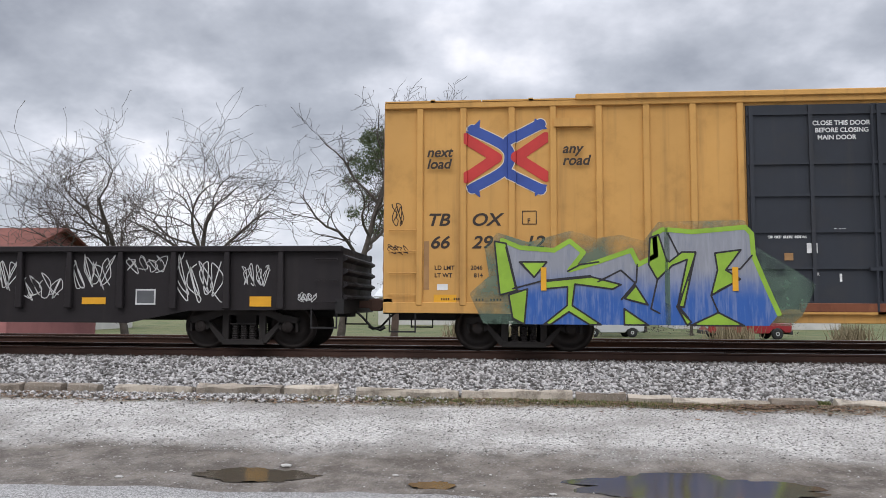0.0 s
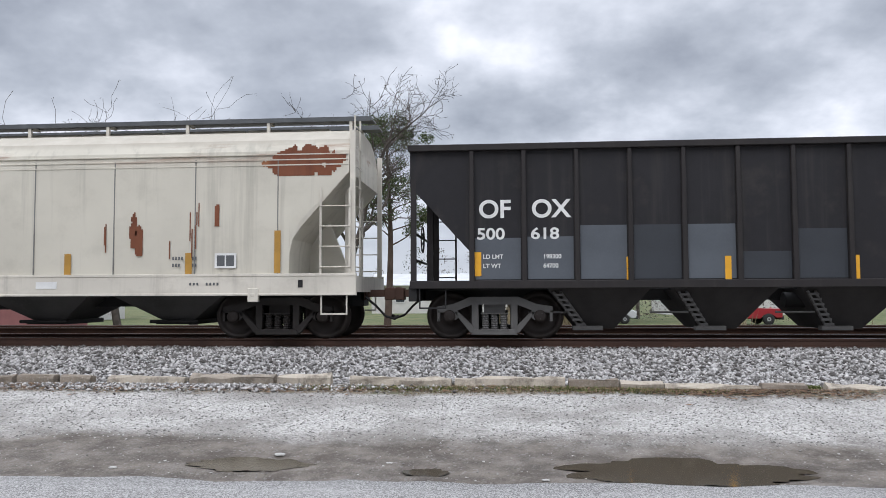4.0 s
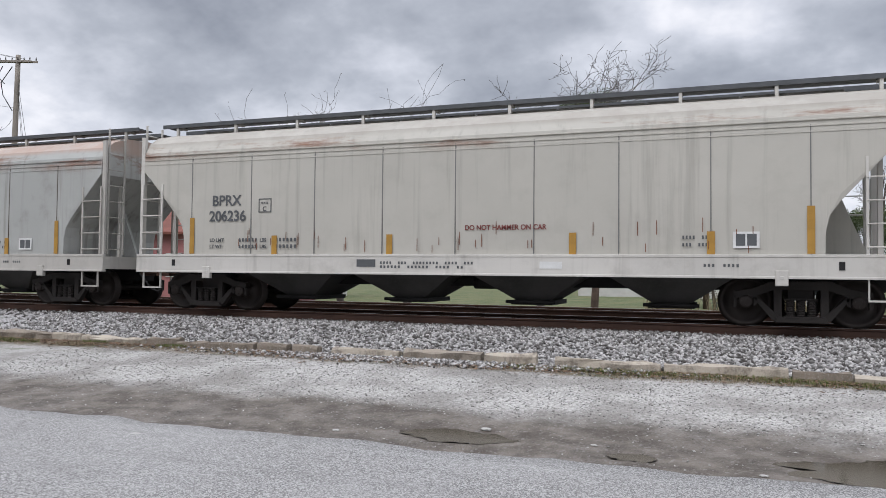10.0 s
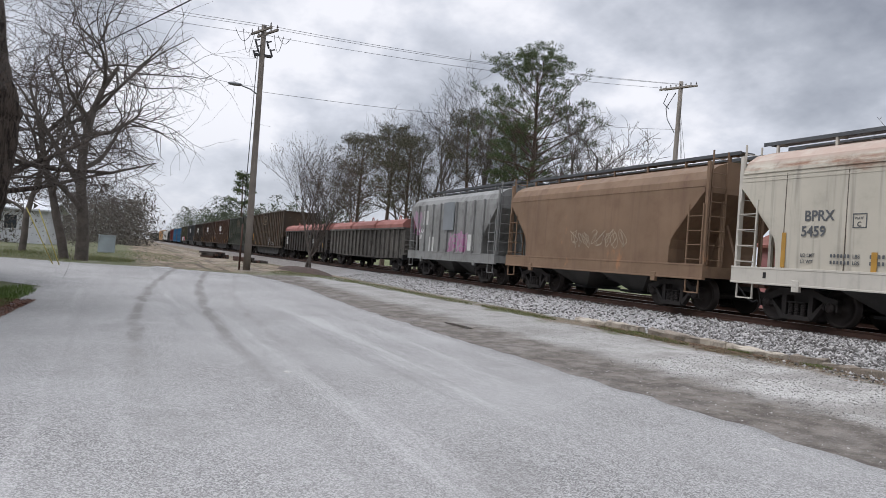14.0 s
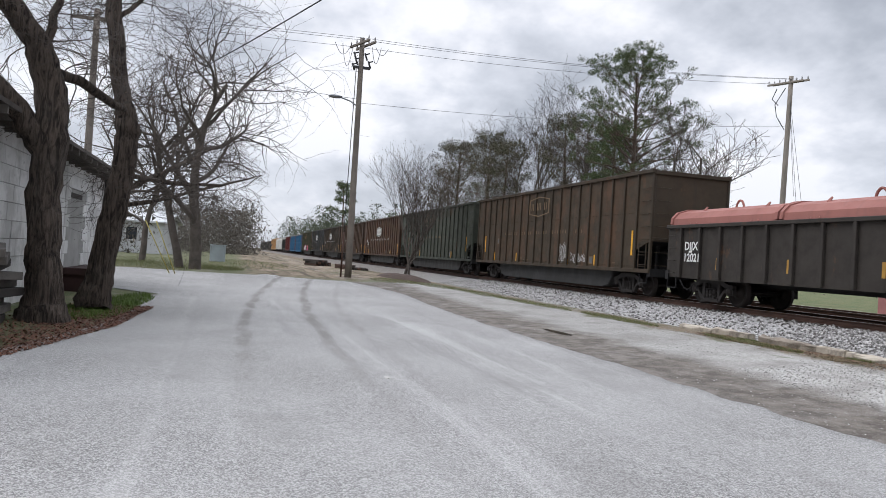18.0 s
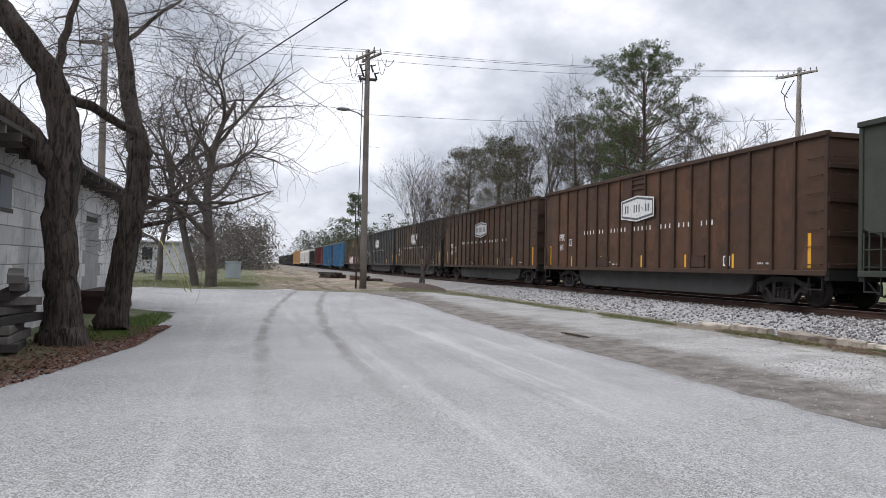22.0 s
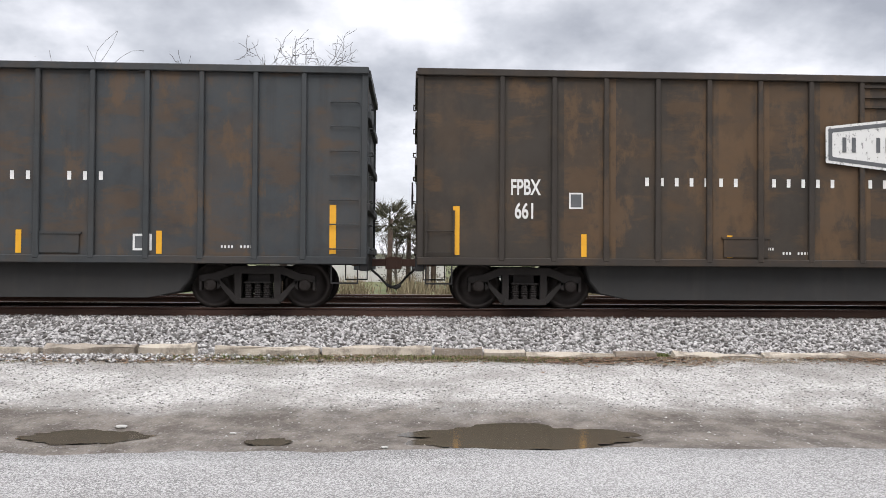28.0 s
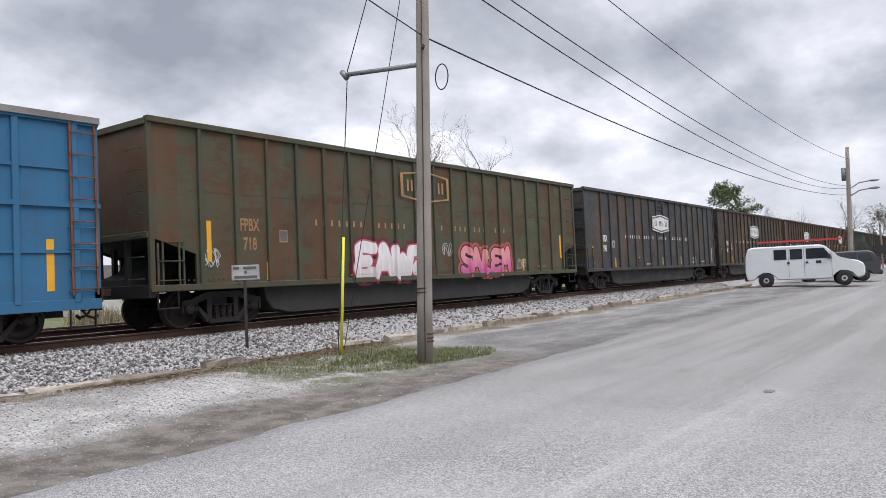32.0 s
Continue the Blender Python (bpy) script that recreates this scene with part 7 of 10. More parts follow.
        if i in (0, 4):
            r = random.Random(i)
            for j in range(12 if i != 4 else 34):
                h = r.uniform(0.12, 0.6) if i != 4 else r.uniform(0.05, 0.22)
                bar(c, "drip", r.uniform(-L / 2 + 2, L / 2 - 2), 1.3 + r.uniform(0.0, 0.9 if i != 4 else 0.4) + h / 2, 0.02 if i != 4 else 0.012, round(h, 1) + 0.05, y + 0.002, RUSTY)


SOOT_SPRAY = plain("black_spray", (0.022, 0.02, 0.022), 0.55, 0, 0.25, 6, 0.02)
PANEL_BLUE = plain("bright_blue_panel", (0.06, 0.25, 0.48), 0.5, 0, 0.15, 6, 0.02)
LIME = plain("lime_spray", (0.27, 0.45, 0.04), 0.55, 0, 0.25, 6, 0.02)
SLATE = plain("slate_patch", (0.20, 0.215, 0.225), 0.6, 0, 0.2, 3, 0.03)
RUSTY = car_paint("bare_rust", (0.17, 0.06, 0.03), (0.08, 0.03, 0.02), (0.26, 0.11, 0.05), grime=0.5, rusty=0.6, seed=44.0)


def short_hoppers():
    brown = car_paint("brown_hopper_paint", (0.20, 0.13, 0.082), (0.11, 0.065, 0.05), (0.33, 0.165, 0.085), grime=0.35, rusty=0.45, streak=0.4, seed=51.0)
    c, L = joined(covered_hopper("covered_hopper", "short rust-brown covered hopper with faded side lettering", -194.45, -183.56, brown, brown, bays=2, seams=0, beads=1, ztop=4.05, slope=1.3))
    scribble(c, 0.6, 1.9, 3.0, 0.6, -1.56, CREAM_TAG, 21, 8)
    grey = car_paint("ribbed_grey_paint", (0.225, 0.225, 0.215), (0.08, 0.075, 0.07), grime=0.45, rusty=0.08, streak=0.4, seed=53.0,
                     tags=((-4.6, -3.4, 2.0, 3.2, (0.30, 0.08, 0.22), (0.36, 0.20, 0.30), (0.3, 0.29, 0.28), 1.6, 0.6), (0.2, 2.2, 1.25, 2.1, (0.32, 0.07, 0.22), (0.36, 0.16, 0.28), (0.31, 0.3, 0.29), 2.0, 0.8)))
    c, L = joined(covered_hopper("covered_hopper", "short grey ribbed covered hopper with pink spray tags", -205.49, -195.45, grey, grey, bays=2, seams=0, ribs=9, beads=0, ztop=4.1, slope=1.3))
    for t, z in (("GN  AX", 2.15), ("42  30", 1.85)):
        words(c, t, -L / 2 + 1.0, z, 0.3, -1.56, WHITE)
    bar(c, "repaint_panel", 0.2, 2.9, 1.25, 1.3, -1.64, SLATE)
    bar(c, "reflector", L / 2 - 1.3, 1.75, 0.12, 0.9, -1.56, YELLOW)
    for x, z in ((-1.9, 1.6), (2.6, 1.7), (-2.8, 2.9)):
        bar(c, "repaint_patch", x, z, 0.62, 0.7, -1.56, PALE)


CREAM_TAG = plain("cream_spray", (0.42, 0.36, 0.27), 0.6, 0, 0.3, 6, 0.02)


def hooded_gondolas():
    hood = car_paint("faded_red_hood", (0.29, 0.12, 0.10), (0.13, 0.08, 0.07), (0.22, 0.08, 0.05), grime=0.3, rusty=0.2, streak=0.2, seed=61.0)
    a = car_paint("grimy_gondola_paint", (0.105, 0.097, 0.085), (0.022, 0.02, 0.019), grime=0.7, rusty=0.1, streak=0.9, seed=62.0)
    c, L = joined(gondola("gondola", "grimy ribbed gondola under faded red coil hoods", -222.23, -206.49, a, 2.45, 0.7, 18, 3, hood))
    b = car_paint("dark_coil_car_paint", (0.040, 0.034, 0.029), (0.022, 0.02, 0.018), (0.11, 0.055, 0.03), grime=0.55, rusty=0.4, streak=0.6, seed=63.0)
    c, L = joined(gondola("gondola", "dark gondola with three faded red coil hoods", -238.96, -223.23, b, 2.45, 0.75, 15, 3, hood))
    words(c, "DJJX", -L / 2 + 1.10, 1.66, 0.36, -1.556, WHITE)
    words(c, "12021", -L / 2 + 1.07, 1.30, 0.35, -1.556, WHITE)
    for x in (-5.2, -2.2, 0.8, 3.8, 6.5):
        bar(c, "reflector", x, 1.25, 0.1, 0.36, -1.456, YELLOW_OLD)
    bar(c, "notice_panel", 1.92, 1.66, 0.5, 0.9, -1.46, PALE)
    bar(c, "panel_field", 1.92, 1.40, 0.42, 0.34, -1.466, PANEL_BLUE)
    part("panel_diamond", shape("diamond", lambda bm: prism(bm, [(-0.18, 0), (0, -0.22), (0.18, 0), (0, 0.22)], -0.003, 0.001)), PANEL_BLUE, c, (1.92, -1.466, 1.85))
    scribble(c, 3.26, 1.6, 0.8, 0.5, -1.46, TAG_WHITE, 51, 5)


def chip_cars():
    rows = (
        ("rust-brown wood chip gondola with faded emblem and spray tag", -259.11, -239.96, (0.050, 0.037, 0.024), (0.043, 0.032, 0.021), 0.22, True, "", 71.0, ()),
        ("olive green wood chip gondola with faded ochre lettering", -279.99, -260.11, (0.046, 0.051, 0.038), (0.040, 0.045, 0.034), 0.0, True, "700", 73.0, ()),
        ("rusty brown wood chip gondola with white hexagonal emblem", -299.3, -280.99, (0.062, 0.034, 0.020), (0.050, 0.029, 0.019), 0.30, False, "641", 75.0, ()),
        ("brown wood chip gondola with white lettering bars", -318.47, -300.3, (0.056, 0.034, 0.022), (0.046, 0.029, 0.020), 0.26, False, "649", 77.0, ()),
        ("sooty brown wood chip gondola with white hexagonal emblem", -337.62, -319.5, (0.043, 0.036, 0.029), (0.037, 0.031, 0.026), 0.33, False, "661", 79.0, ()),
        ("soot-dark wood chip gondola with white hexagonal emblem", -356.87, -338.55, (0.046, 0.051, 0.054), (0.042, 0.046, 0.048), 0.27, False, "596", 81.0, ()),
        ("olive rust-blotched wood chip gondola with pink graffiti", -377.24, -357.87, (0.070, 0.074, 0.046), (0.060, 0.065, 0.042), 0.42, True, "718", 83.0,
         ()),
    )
    for label, x0, x1, base, rib, rusty, old, number, seed, tags in rows:
        step = 0.945 if old else 0.975
        orange = (0.100, 0.052, 0.029) if old else ((0.105, 0.050, 0.027) if base[0] > 0.05 else (0.105, 0.064, 0.034))
        paint = car_paint("chip_car_paint", base, (0.026, 0.024, 0.022), orange, grime=0.3, rusty=rusty, streak=0.35, seed=seed, tags=tags, panel=step, phase=0.06 if old else 0.29)
        ribp = car_paint("chip_rib_paint", rib, (0.026, 0.024, 0.022), orange, grime=0.25, rusty=rusty * 0.35, streak=0.3, seed=seed, tags=tags, panel=step, phase=0.06 if old else 0.29)
        c, L = joined(chip_gondola("chip_gondola", label, x0, x1, paint, ribp, riveted=old))
        ink = (OCHRE_INK if number == "718" else FADED_INK) if old else WHITE
        paper_company_marks(c, L, ink, old, mid=-0.4 if old else -0.2)
        if number:
            nx = -L / 2 + (2.3 if old else 1.72)
            words(c, "FPBX", nx, 2.16, 0.40, -1.506, ink, 0.62)
            words(c, number, nx + 0.08, 1.72, 0.40, -1.506, ink, 0.66)
        if seed == 71.0:
            scribble(c, 2.3, 1.55, 0.9, 1.0, -1.506, TAG_WHITE, 31, 4)
            scribble(c, 4.0, 1.3, 1.6, 0.45, -1.506, TAG_WHITE, 33, 5)
        if seed == 83.0:
            dr = rib_drape([0.06 + step * i for i in range(-9, 10)], 0.075, -1.502, -1.572)
            bubble_letters(c, "EAWZ", -3.62, -0.3, 1.04, 1.76, 0.33, spray_paint("white_pink_spray", (0.52, 0.47, 0.47), (0.64, 0.62, 0.62), 1.0, 1.7, 0.25), plain("rose_spray", (0.45, 0.10, 0.14), 0.55, 0, 0.2, 6, 0.02), plain("maroon_spray", (0.11, 0.018, 0.022), 0.55, 0, 0.2, 6, 0.02), dr, "white sprayed letters with maroon shadow", spray_paint("yellow_spray", (0.50, 0.20, 0.08), (0.54, 0.46, 0.10), 1.0, 1.6, 0.3))
            bubble_letters(c, "SALEM", 1.42, 4.45, 1.04, 1.72, 0.235, spray_paint("pink_spray", (0.46, 0.09, 0.25), (0.60, 0.24, 0.26), 1.0, 1.7, 0.25), SOOT_SPRAY, plain("orange_red_spray", (0.40, 0.08, 0.06), 0.55, 0, 0.2, 6, 0.02), dr, "pink sprayed letters with dark outlines", spray_paint("lime_yellow_spray", (0.38, 0.44, 0.07), (0.46, 0.46, 0.10), 1.0, 1.5, 0.3))
            scribble(c, -8.2, 1.55, 0.5, 0.5, -1.506, TAG_WHITE, 35, 3)
            scribble(c, 0.75, 1.75, 0.7, 0.5, -1.506, TAG_WHITE, 36, 4)
            scribble(c, 5.3, 1.3, 0.5, 0.35, -1.506, TAG_WHITE, 37, 3)


def tail_cars():
    blue = car_paint("blue_boxcar_paint", (0.032, 0.125, 0.235), (0.07, 0.085, 0.11), (0.20, 0.08, 0.04), grime=0.3, rusty=0.25, streak=0.35, seed=91.0, tags=())
    roof = plain("grey_roof_sheet", (0.24, 0.22, 0.21), 0.6, 0.2, 0.4, 3, 0.1)
    ribs = [-7.58, -6.51, -5.45, -4.4, -3.3, -2.3, 2.3, 3.3, 4.4, 5.45, 6.51, 7.58]
    for x0, x1 in ((-394.39, -378.29), (-411.59, -395.39)):
        c, L = joined(boxcar("boxcar", "bright blue boxcar with rusty ribs and grab rungs", x0, x1, blue, blue, 0.7, 4.3, ((-1.9, 1.9),), ribs, roof))
        bar(c, "reflector", L / 2 - 0.95, 1.42, 0.14, 0.95, -1.506, YELLOW)
        bar(c, "reflector", -L / 2 + 0.95, 1.42, 0.14, 0.95, -1.506, YELLOW)
        for x in (-5.7, -2.7, 2.7, 5.7):
            bar(c, "reflector", x, 1.2, 0.1, 0.42, -1.506, YELLOW)
        for e in (-1, 1):
            add_ladder(c, e * (L / 2 - 0.33), -1.56, 0.85, 4.1, 0.48, RUSTY, 0, 0.42)
            for z in (3.22, 2.52, 1.67):
                w = L / 2 - 2.5 if z > 2.55 or z < 2 else L / 2 - 1.95
                part("side_rail", shape(("side_rail", round(w, 2), z == 2.52), lambda bm: box(bm, -w / 2, w / 2, -0.04 if z != 2.52 else -0.06, 0, -0.03, 0.03 if z != 2.52 else 0.06)), blue, c, (e * (1.95 + w / 2), -1.5, z))
        part("roof_edge", shape(("roof_edge", round(L, 1)), lambda bm: box(bm, -L / 2, L / 2, -0.05, 0.02, -0.09, 0.03)), roof, c, (0, -1.56, 4.2))
    red_boxcar(-429.59, -412.69, 93.0, False)
    dk = car_paint("dark_hopper_paint", (0.035, 0.036, 0.034), grime=0.3, rusty=0.05, seed=94.0)
    joined(open_hopper("open_hopper", "dark open hopper in the distant train", -444.19, -430.69, dk, dk))
    pale = car_paint("pale_hopper_paint", (0.50, 0.49, 0.46), (0.15, 0.14, 0.12), grime=0.2, rusty=0.1, seed=95.0)
    for x0 in (-460.49, -476.49):
        joined(covered_hopper("covered_hopper", "pale grey covered hopper in the distant train", x0, x0 + 15.2, pale, pale))
    tan = car_paint("tan_boxcar_paint", (0.46, 0.28, 0.13), (0.12, 0.08, 0.05), grime=0.3, rusty=0.15, seed=96.0)
    for x0 in (-493.49, -510.49):
        joined(boxcar("boxcar", "tan boxcar in the distant train", x0, x0 + 16.0, tan, tan, 0.7, 4.4, ((-1.6, 1.6),), ribs, tan))
    for i in range(8):
        joined(open_hopper("open_hopper", "dark open hopper in the distant train", -525.29 - 14.6 * i, -511.79 - 14.6 * i, dk, dk))


yellow_boxcar()
dark_gondola()
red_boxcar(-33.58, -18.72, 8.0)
black_hopper()
smooth_hoppers()
short_hoppers()
hooded_gondolas()
chip_cars()
tail_cars()
STARTS = [c.location.x for c in CARS]


def motions():
    """The train rolls past; every wheelset turns as far as its wheels have rolled."""
    for c, s in zip(CARS, STARTS):
        walk(c, [(t, pose(s + travel(t), TRACK_Y, RAIL_Z)) for t in range(0, 33, 2)])
    first = WHEELSETS[0]
    walk(first, [(i / FPS, pose(0, 0, 0, 0, math.degrees(travel(i / FPS) / WHEEL_R), 0)) for i in range(32 * FPS + 1)])
    for w in WHEELSETS[1:]:
        w.rotation_mode = "QUATERNION"
        w.animation_data_create().action = first.animation_data.action
        w.animation_data.action_slot = first.animation_data.action_slot

# ---- kerb, ballast and loose ground cover ----
def kerb_concrete():
    n = Nodes("old_kerb_concrete")
    col = n.mix(n.step(n.rand(), 0.1, 0.9), (0.21, 0.175, 0.14), (0.43, 0.38, 0.31))
    col = n.mix(n.math("MULTIPLY", n.step(n.noise(5, 6, 0.7), 0.45, 0.68), 0.7), col, (0.11, 0.092, 0.072))
    col = n.mix(n.math("MULTIPLY", n.step(n.noise(60, 3), 0.55, 0.7), 0.4), col, (0.5, 0.48, 0.44))
    n.bump(n.noise(26, 5, 0.7), 0.5, 0.02)
    return n.done(col, 0.9, 0, 0.3)


CONCRETE = kerb_concrete()


def make_kerb():
    k = thing("kerb", "broken line of old concrete kerb stones", "kerb", kind="structure")
    r = random.Random(3)
    ends = [-15.2, -13.9, -12.6, -12.3, -10.6, -9.9, -8.5, -8.3, -7.6, -5.95, -5.3, -4.75, -4.5, -3.3, -3.2, -1.85, -1.0, -0.75, 0.79, 2.45, 3.18, 3.8, 5.1, 5.7]
    spans = [(a, b) for a, b in zip(ends, ends[1:]) if b - a > 0.35]
    spans += [(5.96, 7.3), (7.32, 8.5), (8.52, 10.2), (10.22, 11.08), (13.6, 14.6)]
    x = 15.2
    while x < 47:
        l = r.uniform(0.7, 1.9)
        spans.append((x, x + l))
        x += l + r.choice((0.03, 0.05, 0.35))
    for a, b in spans:
        l = round(b - a - 0.02, 1)
        kind = r.randrange(3)

        def draw(bm, l=l, kind=kind):
            q = random.Random(kind * 31 + int(l * 10))
            n = max(2, int(l / 0.22))
            rings = []
            for i in range(n + 1):
                x_ = -l / 2 + l * i / n
                o = [q.uniform(-0.022, 0.022) for _ in range(6)]
                rings.append([bm.verts.new((x_, y_ + o[j], z_ + o[5 - j])) for j, (y_, z_) in enumerate(((-0.09, -0.1), (-0.09, 0.085), (-0.065, 0.11), (0.07, 0.115), (0.1, 0.08), (0.1, -0.1)))])
            for p, s in zip(rings, rings[1:]):
                for j in range(6):
                    bm.faces.new((p[j], p[(j + 1) % 6], s[(j + 1) % 6], s[j]))
            bm.faces.new(rings[0][::-1])
            bm.faces.new(rings[-1])
        xm = (a + b) / 2
        dip = ease(xm, 1.5, 5.0) * (1 - ease(xm, 9.5, 13.0))
        part("kerb_stone", shape(("kerb_stone", l, kind), draw), CONCRETE, k, (xm, 11.96 - 0.24 * dip + r.uniform(-0.06, 0.06), ground_z(xm, 11.94) + 0.02 - 0.03 * dip + r.uniform(-0.05, 0.03)), (r.uniform(-9, 9), r.uniform(-1.6, 1.6), r.uniform(-2.5, 2.5)))


make_kerb()


def scatter(name, count, place, size, material, label, category, flat=0.7, seed=1):
    """Small angular stones as one mesh: jittered octahedra."""
    g = np.random.default_rng(seed)
    pts = place(g, count)
    n = len(pts)
    base = np.array([(1, 0, 0), (-1, 0, 0), (0, 1, 0), (0, -1, 0), (0, 0, 1), (0, 0, -1)], float)
    tri = np.array([(0, 2, 4), (2, 1, 4), (1, 3, 4), (3, 0, 4), (2, 0, 5), (1, 2, 5), (3, 1, 5), (0, 3, 5)])
    v = base[None] * g.uniform(0.6, 1.35, (n, 6, 1)) + g.uniform(-0.35, 0.35, (n, 6, 3))
    a = g.uniform(0, math.tau, n)
    c, s = np.cos(a)[:, None], np.sin(a)[:, None]
    v = np.stack([v[..., 0] * c - v[..., 1] * s, v[..., 0] * s + v[..., 1] * c, v[..., 2] * flat], -1)
    v = v * (g.uniform(size[0], size[1], n)[:, None, None]) + pts[:, None, :]
    f = (tri[None] + 6 * np.arange(n)[:, None, None]).reshape(-1, 3)
    me = bpy.data.meshes.new(name)
    me.vertices.add(6 * n)
    me.vertices.foreach_set("co", v.reshape(-1))
    me.loops.add(len(f) * 3)
    me.loops.foreach_set("vertex_index", f.reshape(-1).astype(np.int32))
    me.polygons.add(len(f))
    me.polygons.foreach_set("loop_start", np.arange(0, len(f) * 3, 3, dtype=np.int32))
    me.update(calc_edges=True)
    me.materials.append(material)
    return tagged(new(name, me), label, category, kind="stuff")


def bed_z(y):
    t = np.clip((y - 12.0) / 2.3, 0, 1)
    return 0.24 + 0.30 * t * t * (3 - 2 * t)


def ballast_places(g, n):
    x = np.where(g.random(n) < 0.62, g.uniform(-13, 15, n), g.uniform(-40, 48, n))
    y = g.uniform(12.02, 15.35, n)
    return np.stack([x, y, bed_z(y) + g.uniform(-0.012, 0.022, n)], 1)


def inner_places(g, n):
    x, y = g.uniform(-35, 40, n), g.uniform(15.4, 19.6, n)
    return np.stack([x, y, 0.54 + g.uniform(-0.02, 0.0, n)], 1)


def stone_material(name, lo, hi):
    n = Nodes(name)
    col = n.mix(n.step(n.island(), 0.05, 0.95), lo, hi)
    col = n.mix(n.math("MULTIPLY", n.step(n.noise(14, 4), 0.45, 0.7), 0.4), col, tuple(v * 0.5 for v in lo))
    return n.done(col, 0.85, 0.0, 0.35)


BALLAST = stone_material("grey_ballast_stone", (0.085, 0.078, 0.072), (0.49, 0.475, 0.46))
scatter("ballast_stones", 62000, ballast_places, (0.022, 0.048), BALLAST, "loose angular grey ballast stones beside the rails", "ballast", 0.75, 5)
scatter("track_ballast", 14000, inner_places, (0.025, 0.05), stone_material("dark_ballast_stone", (0.03, 0.025, 0.022), (0.13, 0.11, 0.10)), "dark brown ballast between the tracks", "ballast", 0.7, 6)


def gravel_places(g, n):
    x = np.where(g.random(n) < 0.7, g.uniform(-9, 13, n), g.uniform(-26, 30, n))
    y = np.where(g.random(n) < 0.04, g.uniform(7.2, 8.6, n), 8.5 + 3.35 * g.random(n) ** 0.9)
    z = np.array([ground_z(float(a), float(b)) for a, b in zip(x, y)])
    return np.stack([x, y, z + 0.002], 1)


scatter("lot_gravel", 26000, gravel_places, (0.006, 0.016), stone_material("pale_gravel", (0.15, 0.142, 0.130), (0.47, 0.455, 0.43)), "scattered pale gravel on the dirt lot", "gravel", 0.6, 7)


def spill_places(g, n):
    x = g.normal(-3.2, 1.6, n)
    y = 11.85 - np.abs(g.normal(0, 0.28, n))
    return np.stack([x, y, 0.245 + g.uniform(-0.005, 0.012, n)], 1)


scatter("spilled_ballast", 2600, spill_places, (0.018, 0.04), BALLAST, "ballast stones spilled over the broken kerb", "ballast", 0.75, 8)


def blades(name, spots, count, h, material, label, category, seed):
    """Grass or weeds: single bent triangles round the given spots (x, y, radius x, radius y)."""
    r = random.Random(seed)
    v, f = [], []
    for i in range(count):
        cx, cy, rx, ry = spots[r.randrange(len(spots))]
        a, q = r.uniform(0, math.tau), math.sqrt(r.random())
        x, y = cx + rx * q * math.cos(a), cy + ry * q * math.sin(a)
        z, b, hh = ground_z(x, y) - 0.005, r.uniform(0, math.tau), h * r.uniform(0.4, 1.2)
        w = 0.004 + 0.04 * h * r.random()
        dx, dy = math.cos(b), math.sin(b)
        k = len(v)
        lean = hh * r.uniform(0.1, 0.9)
        v += [(x - dy * w, y + dx * w, z), (x + dy * w, y - dx * w, z), (x + dx * lean, y + dy * lean, z + hh)]
        f.append((k, k + 1, k + 2))
    return tagged(rows_mesh(name, v, f, material), label, category, kind="stuff")


def leaf_material(name, a, b, rough=0.8):
    n = Nodes(name)
    col = n.mix(n.island(), a, b)
    return n.done(col, rough, 0.0, 0.3)


GRASS = leaf_material("winter_green_grass", (0.05, 0.085, 0.018), (0.13, 0.19, 0.045))
PATCH = leaf_material("patchy_winter_grass", (0.045, 0.066, 0.015), (0.14, 0.165, 0.045))
VERGE = leaf_material("dull_verge_grass", (0.06, 0.085, 0.025), (0.19, 0.18, 0.08))
STRAW = leaf_material("dead_straw", (0.12, 0.095, 0.055), (0.30, 0.25, 0.16))
LITTER = leaf_material("fallen_brown_leaves", (0.055, 0.026, 0.017), (0.17, 0.080, 0.050))
blades("grass_patch", [(12.9, 9.6, 1.9, 0.9), (12.2, 10.4, 2.0, 0.8), (13.8, 9.2, 1.4, 0.6)], 9000, 0.06, PATCH, "short green grass round the pole", "grass", 11)
blades("dry_grass_patch", [(10.8, 10.6, 1.2, 1.0), (12.9, 9.7, 2.0, 1.0), (12.9, 9.7, 2.0, 1.0), (12.5, 11.4, 2.2, 0.5), (3.0, 11.55, 3.5, 0.4), (3.0, 11.55, 3.5, 0.4), (0.6, 11.5, 2.6, 0.45), (-6, 11.6, 3, 0.25), (-9.5, 11.5, 0.5, 0.3), (-12.0, 11.5, 0.5, 0.3), (5.83, 11.9, 0.12, 0.1)], 16000, 0.045, STRAW, "dead straw and weeds along the kerb", "grass", 12)
